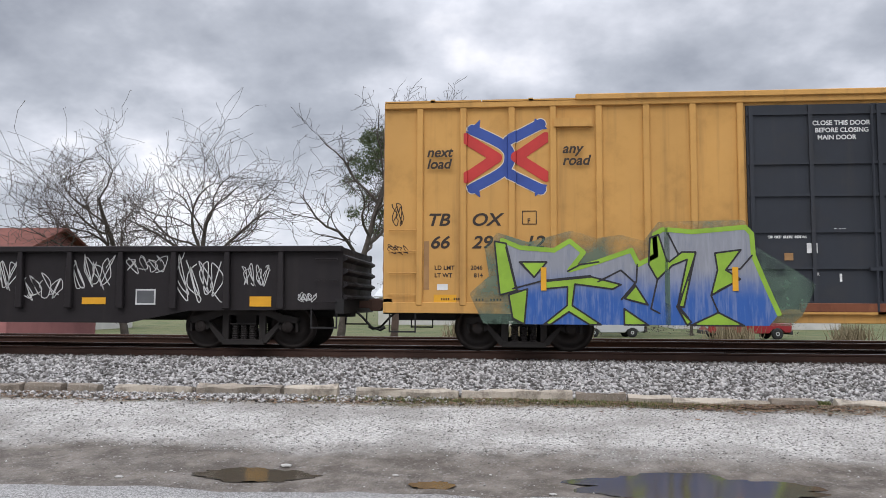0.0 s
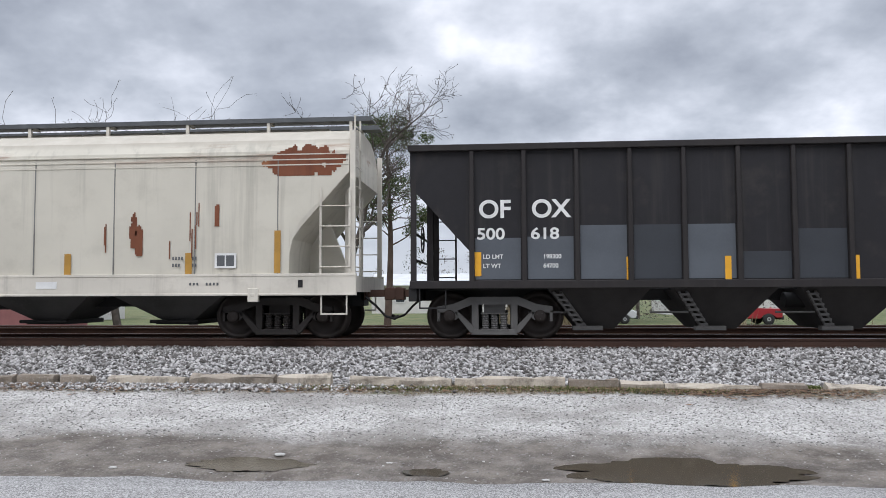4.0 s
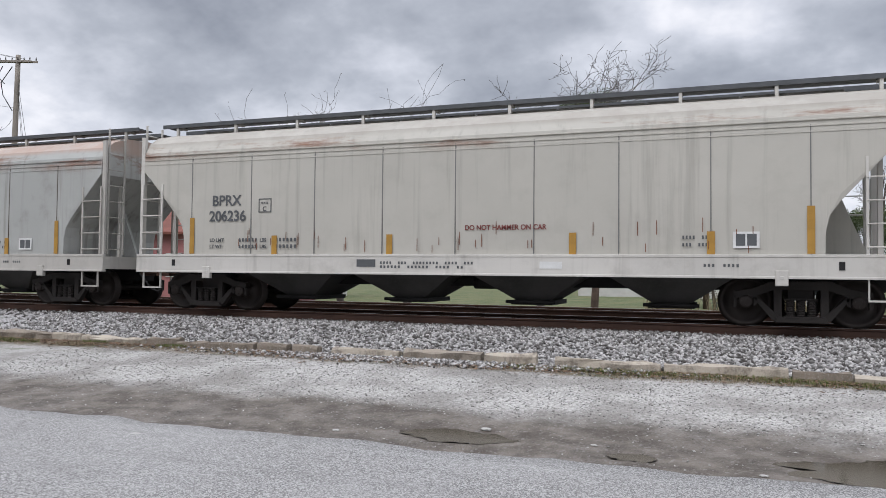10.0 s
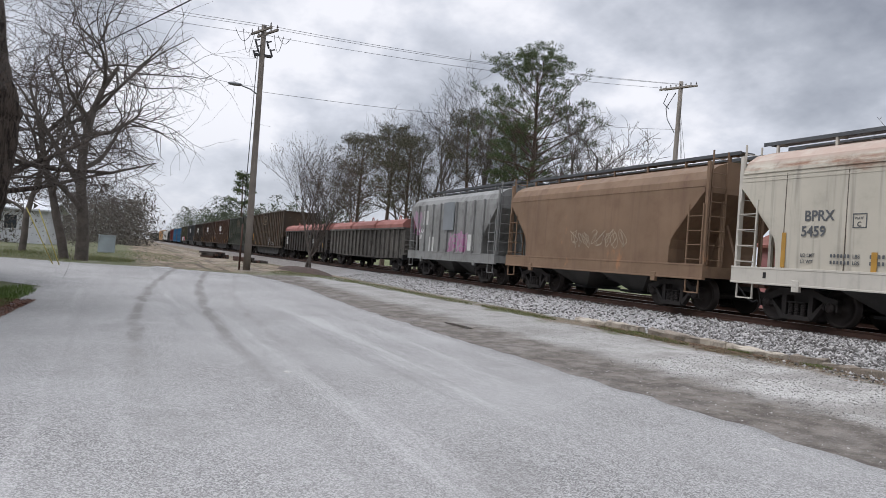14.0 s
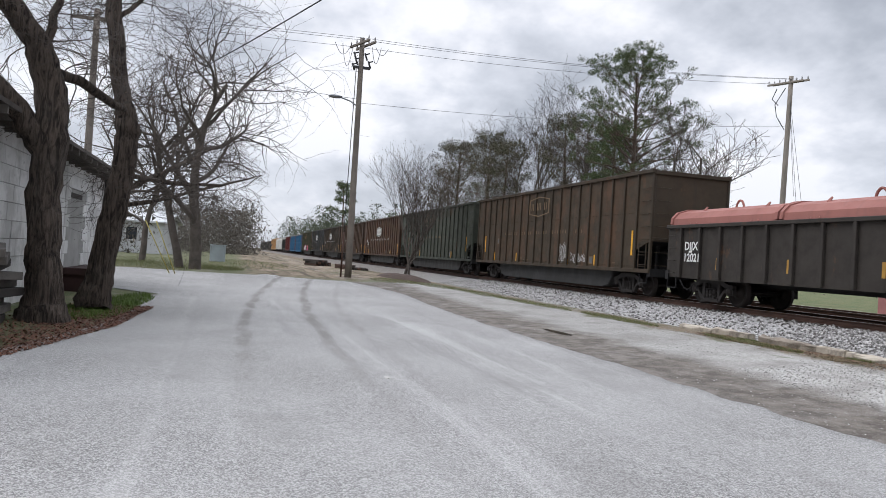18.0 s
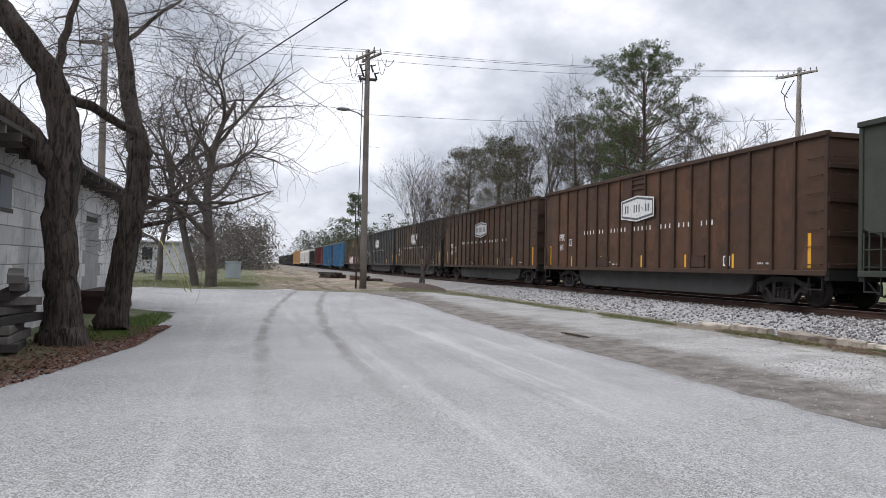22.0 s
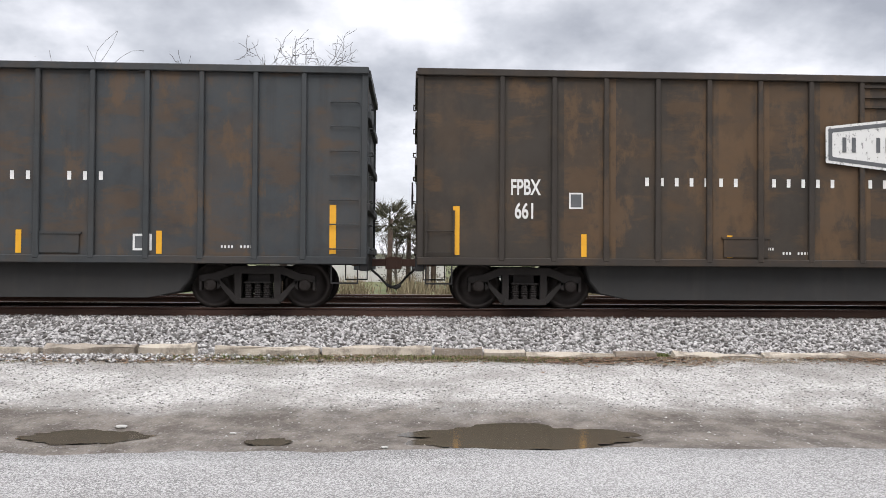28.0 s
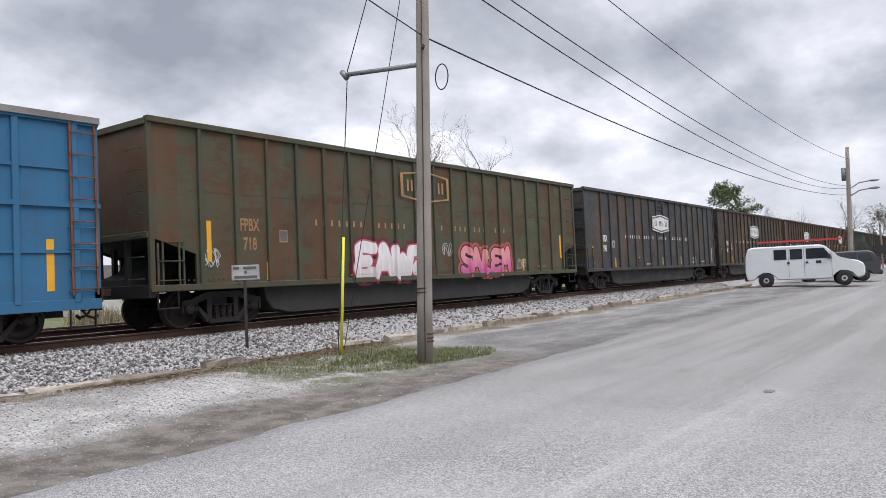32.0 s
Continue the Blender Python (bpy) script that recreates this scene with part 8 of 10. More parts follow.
def kerb_litter():
    """Dead leaves, mud crumbs and straw washed up against the kerb."""
    r = random.Random(77)
    v, f = [], []
    for i in range(17000):
        x = r.uniform(-14, 15)
        if noise.noise(Vector((x * 0.35, 2.0, 0))) < r.uniform(-0.45, 0.35):
            continue
        y = 11.84 - 0.2 * ease(x, 1.5, 5.0) * (1 - ease(x, 9.5, 13.0)) - abs(r.gauss(0, 0.34))
        z, a, s = ground_z(x, y) + 0.012, r.uniform(0, math.tau), r.uniform(0.012, 0.035)
        k = len(v)
        for b in (0, 1.6, 3.1, 4.7):
            v.append((x + s * math.cos(a + b) * (1.4 if b in (0, 3.1) else 0.6), y + s * math.sin(a + b), z + r.uniform(0, 0.015)))
        f.append((k, k + 1, k + 2, k + 3))
    tagged(rows_mesh("kerb_litter", v, f, leaf_material("damp_leaf_crumbs", (0.055, 0.032, 0.022), (0.20, 0.125, 0.075))), "damp brown leaf litter washed against the kerb", "leaves", kind="stuff")


kerb_litter()
blades("kerb_weeds", [(2.6, 11.6, 1.4, 0.2), (0.2, 11.6, 0.8, 0.2), (1.2, 11.5, 1.4, 0.25), (-0.8, 11.55, 1.2, 0.2), (3.4, 11.4, 1.2, 0.2), (5.83, 11.85, 0.12, 0.1), (-9.4, 11.75, 0.3, 0.12), (-7.6, 11.7, 0.3, 0.12), (-12.4, 11.7, 0.3, 0.15)], 6000, 0.06, PATCH, "green weeds growing along the kerb stones", "weeds", 13)
blades("verge_grass", [(-16.5, -1.75, 2.6, 0.45), (-19.5, -1.7, 2.6, 0.5), (-15.5, -2.2, 2.0, 0.5)], 7000, 0.11, GRASS, "green grass on the verge below the trees", "grass", 14)
blades("trackside_grass", [(-24, 11.1, 4, 0.35), (-30, 10.9, 4, 0.5), (-17.5, 11.3, 2.2, 0.3), (-37, 9.0, 3, 1.2), (-12, 11.4, 1.6, 0.2), (-34, 10.4, 3, 0.8)], 14000, 0.07, VERGE, "strip of winter grass beside the gravel", "grass", 15)
blades("yard_grass", [(-41, -3.5, 6, 2.6), (-50, -4, 9, 4), (-44, 0, 4, 1.5), (-60, 2, 14, 3)], 14000, 0.14, VERGE, "rough winter grass in the old yard", "grass", 16)


def litter_mesh():
    r = random.Random(9)
    v, f = [], []
    for i in range(12000):
        x = r.uniform(-17.5, -6.5)
        lo = along(x, ROAD_NEAR)
        y = lo + 0.35 - abs(r.gauss(0, 0.75))
        z, a, s = ground_z(x, y) + 0.025, r.uniform(0, math.tau), r.uniform(0.012, 0.032)
        k = len(v)
        t = r.uniform(-0.6, 0.6)
        for b in (0, 1.7, 3.14, 4.6):
            q = s * (1.3 if b in (0, 3.14) else 0.7)
            v.append((x + q * math.cos(a + b), y + q * math.sin(a + b), z + q * t * math.cos(b) + 0.01))
        f.append((k, k + 1, k + 2, k + 3))
    tagged(rows_mesh("leaf_litter", v, f, LITTER), "brown fallen leaves along the road's edge", "leaves", kind="stuff")


litter_mesh()


def puddle_material():
    n = Nodes("muddy_water")
    n.bump(n.noise(7, 3), 0.03, 0.01)
    m = n.done(n.mix(n.noise(2.0), (0.055, 0.045, 0.032), (0.085, 0.070, 0.050)), 0.10, 0.0, 0.3)
    return m


WATER = puddle_material()
for i, (px_, py_, rx, ry) in enumerate(PUDDLES):
    vs = []
    for j in range(120):
        a = j * math.tau / 120
        q = 1 + 0.45 * noise.noise(Vector((math.cos(a) * 2.2, math.sin(a) * 1.6, i * 4))) + 0.22 * noise.noise(Vector((math.cos(a) * 6, math.sin(a) * 5, i)))
        q = min(q, 1.25)
        vs.append((px_ + rx * 1.02 * q * math.cos(a), py_ + ry * 1.02 * q * math.sin(a)))
    zz = slope_z(px_, py_) - 0.007
    rows_mesh("puddle", [(x, y, zz) for x, y in vs] + [(px_, py_, zz)], [(j, (j + 1) % 120, 120) for j in range(120)], WATER)
    tagged(bpy.context.scene.collection.objects[-1], "shallow muddy brown puddle in the dirt", "puddle", "puddles", "structure")
MORTAR_DUST = plain("dull_grey_patch", (0.19, 0.183, 0.175), 0.9, 0, 0.3, 8, 0.1)
LITTER_WHITE = plain("pale_stone", (0.42, 0.41, 0.385), 0.8, 0, 0.2, 8, 0.1)
for x, y, s in ((-2.27, 7.05, 0.045), (-1.95, 7.4, 0.035), (0.51, 7.7, 0.03), (-7.94, 2.8, 0.08), (-3.68, 6.6, 0.06), (12.14, 3.15, 0.10), (-0.6, 8.0, 0.05), (1.9, 7.2, 0.03)):
    ob = part("stone", shape(("chip", s), lambda bm: bmesh.ops.create_icosphere(bm, subdivisions=1, radius=s)), LITTER_WHITE if x < 10 else MORTAR_DUST, None, (x, y, ground_z(x, y) + 0.2 * s))
    ob.scale = (1.3, 0.8, 0.35) if x < 10 else (1.3, 0.8, 0.27)
    tagged(ob, "small pale stone lying on the ground" if x < 10 else "dull grey flat stone lying on the road", "stone", "loose stones")


# ---- trees ----
def grow(r, p, d, length, radius, level, top, out, cfg):
    """A branch as a polyline with radii; its children start along it."""
    n = (8, 8, 6, 4)[level]
    pts, rads = [p.copy()], [radius]
    for i in range(n):
        wob = cfg["wobble"] * (0.5, 1.05, 1.5, 1.9)[level]
        d = (d + Vector((r.gauss(0, wob), r.gauss(0, wob), r.gauss(0, wob * 0.6) + cfg["up"] * (0.10 if level else 0.02)))).normalized()
        p = p + d * (length / n)
        pts.append(p.copy())
        rads.append(radius * (1 - (0.72 if level == 0 else 0.8) * (i + 1) / n) + 0.002)
    out.append((level, pts, rads))
    if level >= top:
        return
    kids = cfg["kids"][level]
    for i in range(kids):
        t = cfg["first"] + (1 - cfg["first"]) * (i + r.random()) / kids if level == 0 else 0.25 + 0.75 * (i + r.random()) / kids
        k = min(n - 1, int(t * n))
        q = pts[k].lerp(pts[k + 1], t * n - k)
        ax = d.cross(Vector((r.gauss(0, 1), r.gauss(0, 1), r.gauss(0, 1)))).normalized()
        e = (pts[k + 1] - pts[k]).normalized()
        e = (Matrix.Rotation(radians(r.uniform(*cfg["angle"])), 3, ax) @ e).normalized()
        if level == 0:
            e = (e + Vector((0, 0, 0.25 * cfg["up"]))).normalized()
        grow(r, q, e, length * r.uniform(*cfg["shrink"]) * (1.15 - 0.4 * t if level == 0 else 1), rads[k] * r.uniform(0.45, 0.7), level + 1, top, out, cfg)


def branch_mesh(name, lines, sides):
    v, f = [], []
    for pts, rads in lines:
        k = len(v)
        for i, p in enumerate(pts):
            d = (pts[min(i + 1, len(pts) - 1)] - pts[max(i - 1, 0)]).normalized()
            a = d.cross(Vector((0.31, 0.52, 0.79))).normalized()
            b = d.cross(a)
            for j in range(sides):
                t = j * math.tau / sides
                v.append(p + (a * math.cos(t) + b * math.sin(t)) * rads[i])
        for i in range(len(pts) - 1):
            for j in range(sides):
                q = k + i * sides
                f.append((q + j, q + (j + 1) % sides, q + sides + (j + 1) % sides, q + sides + j))
    me = bpy.data.meshes.new(name)
    me.from_pydata([tuple(q) for q in v], [], f)
    me.polygons.foreach_set("use_smooth", [True] * len(me.polygons))
    me.update()
    me.materials.append(None)
    return me


def leaf_mesh(name, r, centres, count, spread_, size):
    v, f = [], []
    for c in centres:
        for i in range(count):
            p = c + Vector((r.gauss(0, spread_), r.gauss(0, spread_), r.gauss(0, spread_ * 0.6)))
            a, b = Vector((r.gauss(0, 1), r.gauss(0, 1), r.gauss(0, 1))).normalized(), Vector((r.gauss(0, 1), r.gauss(0, 1), r.gauss(0, 1))).normalized()
            s = size * r.uniform(0.5, 1.3)
            k = len(v)
            v += [tuple(p - a * s), tuple(p + b * s * 0.7), tuple(p + a * s)]
            f.append((k, k + 1, k + 2))
    me = bpy.data.meshes.new(name)
    me.from_pydata(v, [], f)
    me.update()
    me.materials.append(None)
    return me


BARK = plain("grey_brown_bark", (0.105, 0.088, 0.074), 0.9, 0, 0.45, 9, 0.5)
TWIG = plain("dark_twigs", (0.085, 0.070, 0.060), 0.9, 0, 0.3, 6, 0.2)
PINE_BARK = plain("reddish_pine_bark", (0.115, 0.080, 0.062), 0.9, 0, 0.45, 7, 0.5)
NEEDLES = leaf_material("dark_pine_needles", (0.040, 0.060, 0.024), (0.115, 0.145, 0.062))
OAK_LEAF = leaf_material("dull_evergreen_leaves", (0.042, 0.042, 0.027), (0.13, 0.12, 0.078))
DRY_LEAF = leaf_material("clinging_dry_leaves", (0.09, 0.065, 0.045), (0.16, 0.12, 0.085))


def tree(name, label, x, y, height, seed, radius=0.2, kids=(11, 7, 6), angle=(28, 62), first=0.3, shrink=(0.38, 0.56), up=1.0, wobble=0.16, levels=3, leaf=None, leaf_count=0, leaf_spread=0.3, leaf_size=0.08, lean=(0, 0), leaf_level=3, z=None, scale_trunk=0.86, sides=(8, 5, 3)):
    r = random.Random(seed)
    base = ground_z(x, y) - 0.1 if z is None else z
    t = thing(name, label, "tree", "trees", (x, y, base))
    out = []
    cfg = {"wobble": wobble, "up": up, "kids": kids, "angle": angle, "first": first, "shrink": shrink}
    grow(r, Vector((0, 0, 0)), Vector((lean[0], lean[1], 1)).normalized(), height * scale_trunk, radius, 0, levels, out, cfg)
    bark = PINE_BARK if leaf is NEEDLES else BARK
    part("trunk", branch_mesh("trunk", [(p, q) for l, p, q in out if l == 0], sides[0]), bark, t)
    for l, p, q in out:
        if l == 1:
            part("limb", branch_mesh("limb", [(p, q)], sides[1]), bark, t)
    fine = [(p, [max(a, 0.016 if x < -55 else 0.0055 if x < -30 or y < 30 else 0.0105) for a in q]) for l, p, q in out if l >= 2]
    if fine:
        part("twig_mass", branch_mesh("twig_mass", fine, sides[2]), TWIG, t)["kind"] = "stuff"
    if leaf:
        tips = [p[-1] for l, p, q in out if l >= leaf_level]
        part("foliage", leaf_mesh("foliage", r, tips, leaf_count, leaf_spread, leaf_size), leaf, t)["kind"] = "stuff"
    return t


def pine(label, x, y, height, width, seed, base=0.45, limbs=30, clump=1.0, leaves=90, size=0.2, leaf=None, dead=0, name="pine_tree"):
    """A straight trunk, rising limbs, and needle pads at the limbs' ends with gaps between them."""
    r = random.Random(seed)
    z = ground_z(x, y) - 0.1
    t = thing(name, label, "tree", "trees", (x, y, z))
    p, pts, rads = Vector((0, 0, 0)), [], []
    for i in range(11):
        q = i / 10
        pts.append(Vector((0.012 * height * math.sin(q * 4 + seed), 0.01 * height * math.sin(q * 3 + seed * 2), height * 0.9 * q)))
        rads.append(0.017 * height * (1 - 0.85 * q) + 0.02)
    part("trunk", branch_mesh("trunk", [(pts, rads)], 8), PINE_BARK, t)
    fine, pads = [], []
    for i in range(limbs):
        q = base + (0.97 - base) * ((i + r.random() * 0.8) / limbs) ** 0.8
        u = (q - base) / (0.97 - base)
        prof = (0.25 + 0.75 * (1 - u ** 4) ** 0.5) * min(1.0, 0.6 + 1.3 * u)
        ln = width / 2 * prof * r.uniform(0.7, 1.1)
        a = i * 2.4 + r.uniform(-0.5, 0.5)
        k = min(9, int(q * 10))
        st = pts[k].lerp(pts[k + 1], q * 10 - k)
        d = Vector((math.cos(a), math.sin(a), r.uniform(0.1, 0.7) if u < 0.6 else r.uniform(0.3, 1.3))).normalized()
        line_, rr, pos = [st], [0.006 * height * (1.15 - q)], st
        for j in range(5):
            d = (d + Vector((r.gauss(0, 0.16), r.gauss(0, 0.16), r.gauss(0.05, 0.12)))).normalized()
            pos = pos + d * ln / 5
            line_.append(pos)
            rr.append(rr[0] * (1 - 0.17 * (j + 1)))
        part("limb", branch_mesh("limb", [(line_, rr)], 5), PINE_BARK, t)
        if i < dead:
            continue
        pads.append((line_[5], 1.0))
        for j in (2, 3, 4):
            for s_ in (-1, 1):
                if r.random() < 0.75:
                    side = d.cross(Vector((0, 0, 1))).normalized() * s_
                    e = (d * 0.6 + side + Vector((0, 0, r.uniform(0.0, 0.6)))).normalized()
                    tip = line_[j] + e * ln * r.uniform(0.18, 0.34)
                    fine.append(([line_[j], line_[j].lerp(tip, 0.5) + Vector((0, 0, 0.05 * ln)), tip], [rr[0] * 0.35, rr[0] * 0.25, rr[0] * 0.1]))
                    pads.append((tip, r.uniform(0.55, 0.95)))
    if fine:
        part("twig_mass", branch_mesh("twig_mass", fine, 3), PINE_BARK, t)["kind"] = "stuff"
    v, f = [], []
    for c, w in pads:
        for j in range(int(leaves * w)):
            a, b = r.uniform(0, math.tau), math.acos(r.uniform(-1, 1))
            q = clump * w * r.random() ** 0.4
            o = c + Vector((q * math.cos(a) * math.sin(b), q * math.sin(a) * math.sin(b), 0.78 * q * math.cos(b) + 0.1 * clump))
            e = (Vector((r.gauss(0, 1), r.gauss(0, 1), r.gauss(0.5, 0.8)))).normalized()
            h = e.cross(Vector((r.gauss(0, 1), r.gauss(0, 1), r.gauss(0, 1)))).normalized()
            k = len(v)
            s_ = size * r.uniform(0.6, 1.4)
            v += [tuple(o - h * s_ * 0.28), tuple(o + h * s_ * 0.28), tuple(o + e * s_ * 1.5)]
            f.append((k, k + 1, k + 2))
    me = bpy.data.meshes.new("foliage")
    me.from_pydata(v, [], f)
    me.update()
    me.materials.append(None)
    part("foliage", me, leaf or NEEDLES, t)["kind"] = "stuff"


# bare trees and pines across the tracks
SPREAD = dict(angle=(30, 75), first=0.16, up=0.5, wobble=0.22, levels=3, leaf=DRY_LEAF, leaf_count=1, leaf_spread=0.1, leaf_size=0.06)
tree("bare_tree", "leafless spreading tree beyond the tracks", -20.4, 42, 12.8, 121, 0.24, (8, 8, 7), shrink=(0.55, 0.8), lean=(-0.35, 0), scale_trunk=0.66, **SPREAD)
tree("bare_tree", "leafless forked tree beyond the tracks", -16.4, 43, 12.9, 122, 0.28, (11, 8, 7), shrink=(0.6, 0.85), lean=(0.05, 0), scale_trunk=0.58, **SPREAD)
tree("bare_tree", "leafless low tree beyond the tracks", -25.0, 46, 10.8, 123, 0.2, (7, 7, 6), shrink=(0.5, 0.75), lean=(-0.2, 0), scale_trunk=0.62, **SPREAD)
tree("bare_tree", "tall leafless tree with a few dry leaves", -8.0, 42, 14.4, 124, 0.24, (12, 8, 7), (30, 70), 0.34, (0.36, 0.54), 0.5, 0.2, 3, DRY_LEAF, 1, 0.1, 0.05, (0.02, 0), scale_trunk=0.8)
pine("pine tree with dark flat needle pads", -5.6, 46, 13.0, 8.4, 25, 0.42, 30, 0.62, 190, 0.10)
tree("bare_tree", "slender leafless tree in the distance", 13.3, 70, 12.6, 26, 0.2, (11, 8, 6), (25, 60), 0.4, (0.3, 0.42), 0.6, scale_trunk=0.8)
tree("evergreen_tree", "round dark evergreen tree in the distance", 7.2, 62, 8.8, 27, 0.2, (10, 6, 0), (35, 75), 0.35, (0.3, 0.45), 0.6, 0.16, 2, OAK_LEAF, 30, 0.4, 0.2, (0, 0), 2)
tree("bare_tree", "leafless tree in the distance", 3.4, 66, 10.5, 28, 0.18, (9, 7, 5), (25, 55), 0.35, (0.35, 0.5), 0.6, scale_trunk=0.76)
tree("bare_tree", "leafless tree in the distance", 29.5, 90, 11.8, 29, 0.2, (9, 7, 5), (25, 55), 0.35, (0.35, 0.5), 0.6, scale_trunk=0.76)
# the wood beside the tracks on the far side of the road crossing
pine("tall pine tree standing above its neighbours", -75.9, 44, 27.8, 17.0, 31, 0.40, 92, 0.66, 78, 0.15)
pine("slim pine tree in the trackside wood", -83.5, 46, 21.5, 9.0, 36, 0.5, 28, 0.8, 100, 0.17)
pine("pine tree with a sparse brown-green crown", -98, 46, 25.0, 10.5, 32, 0.58, 52, 0.8, 36, 0.18, OAK_LEAF)
pine("broad dark evergreen tree beside the railway", -122, 46, 24.5, 13.0, 33, 0.36, 64, 0.95, 36, 0.22, OAK_LEAF)
pine("broad dark evergreen tree beside the railway", -136, 47, 28.5, 13.0, 37, 0.42, 64, 1.0, 36, 0.23, OAK_LEAF)
pine("broad dark evergreen tree beside the railway", -156, 47, 29.0, 17.0, 34, 0.32, 72, 1.2, 36, 0.26, OAK_LEAF)
for i, (x, y, h) in enumerate(((-127, 50, 31), (-112, 49, 29), (-88, 48, 24), (-67, 45, 20), (-58.3, 42, 17.2), (-105, 52, 30), (-140, 52, 31), (-170, 50, 27), (-119, 48, 28), (-94, 47, 25))):
    tree("bare_tree", "tall leafless tree in the trackside wood", x, y, h, 141 + i, 0.3, (12, 8, 6), (20, 55), 0.28, (0.40, 0.58), 0.6, 0.15, 3, None, 0, 0, 0, (0.05 * (i % 3 - 1), 0), 3, None, 0.74, (6, 4, 3))
pine("lone pine rising over the far woods", -130, 18.9, 14.2, 5.4, 51, 0.55, 14, 0.7, 60, 0.2)
for i, (x, h) in enumerate(((3.5, 7.5), (6.2, 9.0), (15.5, 11.5), (17.8, 9.5), (20.5, 8.0), (1.0, 6.5))):
    tree("bare_tree", "small leafless tree beyond the lawn", x, 60 + i % 3, h, 341 + i, 0.14, (9, 7, 6), (25, 60), 0.25, (0.42, 0.6), 0.5, 0.2, 3, DRY_LEAF, 1, 0.1, 0.05, scale_trunk=0.74)
pine("low dark pine beyond the lawn", 11.0, 61, 7.2, 5.5, 345, 0.25, 26, 0.6, 120, 0.12)
# right-hand distance
tree("bare_tree", "leafless tree behind the train", 80.6, 60, 21.5, 52, 0.3, (11, 8, 6), (25, 55), 0.3, (0.36, 0.5), 1.0, 0.15, 3, DRY_LEAF, 1, 0.12, 0.09)
tree("bare_tree", "leafless tree behind the train", 109, 70, 23.5, 53, 0.3, (10, 8, 5), (25, 55), 0.3, (0.36, 0.5))
pine("distant pine showing over the train", 118, 32, 13.6, 8.5, 54, 0.55, 18, 1.0, 80, 0.25)
for i, (x, y, h) in enumerate(((180, 25, 12.5), (186, 20, 10), (205, 36, 12), (160, 34, 11))):
    tree("bare_tree", "bare tree far along the road", x, y, h, 61 + i, 0.25, (10, 7, 5), (25, 60), 0.3, (0.4, 0.6), 1.0, 0.16, 3, OAK_LEAF if i == 1 else None, 3 if i == 1 else 0, 0.4, 0.3)
# the crape myrtle and its mulch bed by the track
tree("crape_myrtle", "many-stemmed leafless ornamental tree in a mulch bed", -43.6, 11.0, 5.2, 71, 0.10, (8, 7, 7), (16, 40), 0.12, (0.6, 0.8), 1.0, 0.14, 3, DRY_LEAF, 8, 0.18, 0.045, (0.05, 0.1))
tree("crape_myrtle", "leafless ornamental stems in a mulch bed", -43.2, 11.2, 5.0, 72, 0.09, (8, 7, 7), (16, 40), 0.15, (0.6, 0.8), 1.0, 0.14, 3, DRY_LEAF, 8, 0.18, 0.045, (-0.12, -0.08))
# the yard tree by the end of the paving
tree("bare_tree", "spreading leafless tree at the end of the paving", -40.0, -1.1, 12.6, 74, 0.34, (13, 9, 7), (40, 85), 0.26, (0.52, 0.74), 0.45, 0.2, 3, DRY_LEAF, 1, 0.1, 0.035, (0.0, 0.08), scale_trunk=0.8)
tree("bare_tree", "slanting leafless tree in the yard", -40.6, -1.9, 10.5, 75, 0.24, (9, 7, 5), (30, 70), 0.3, (0.40, 0.58), 0.8, 0.18, 3, DRY_LEAF, 1, 0.1, 0.035, (0.0, -0.25))
tree("bare_tree", "leafless thicket tree behind the yard", -47, -4.5, 9.5, 76, 0.2, (8, 7, 5), (30, 70), 0.25, (0.42, 0.6), 0.8, 0.18, 3, DRY_LEAF, 1, 0.1, 0.035, (0.0, -0.1))


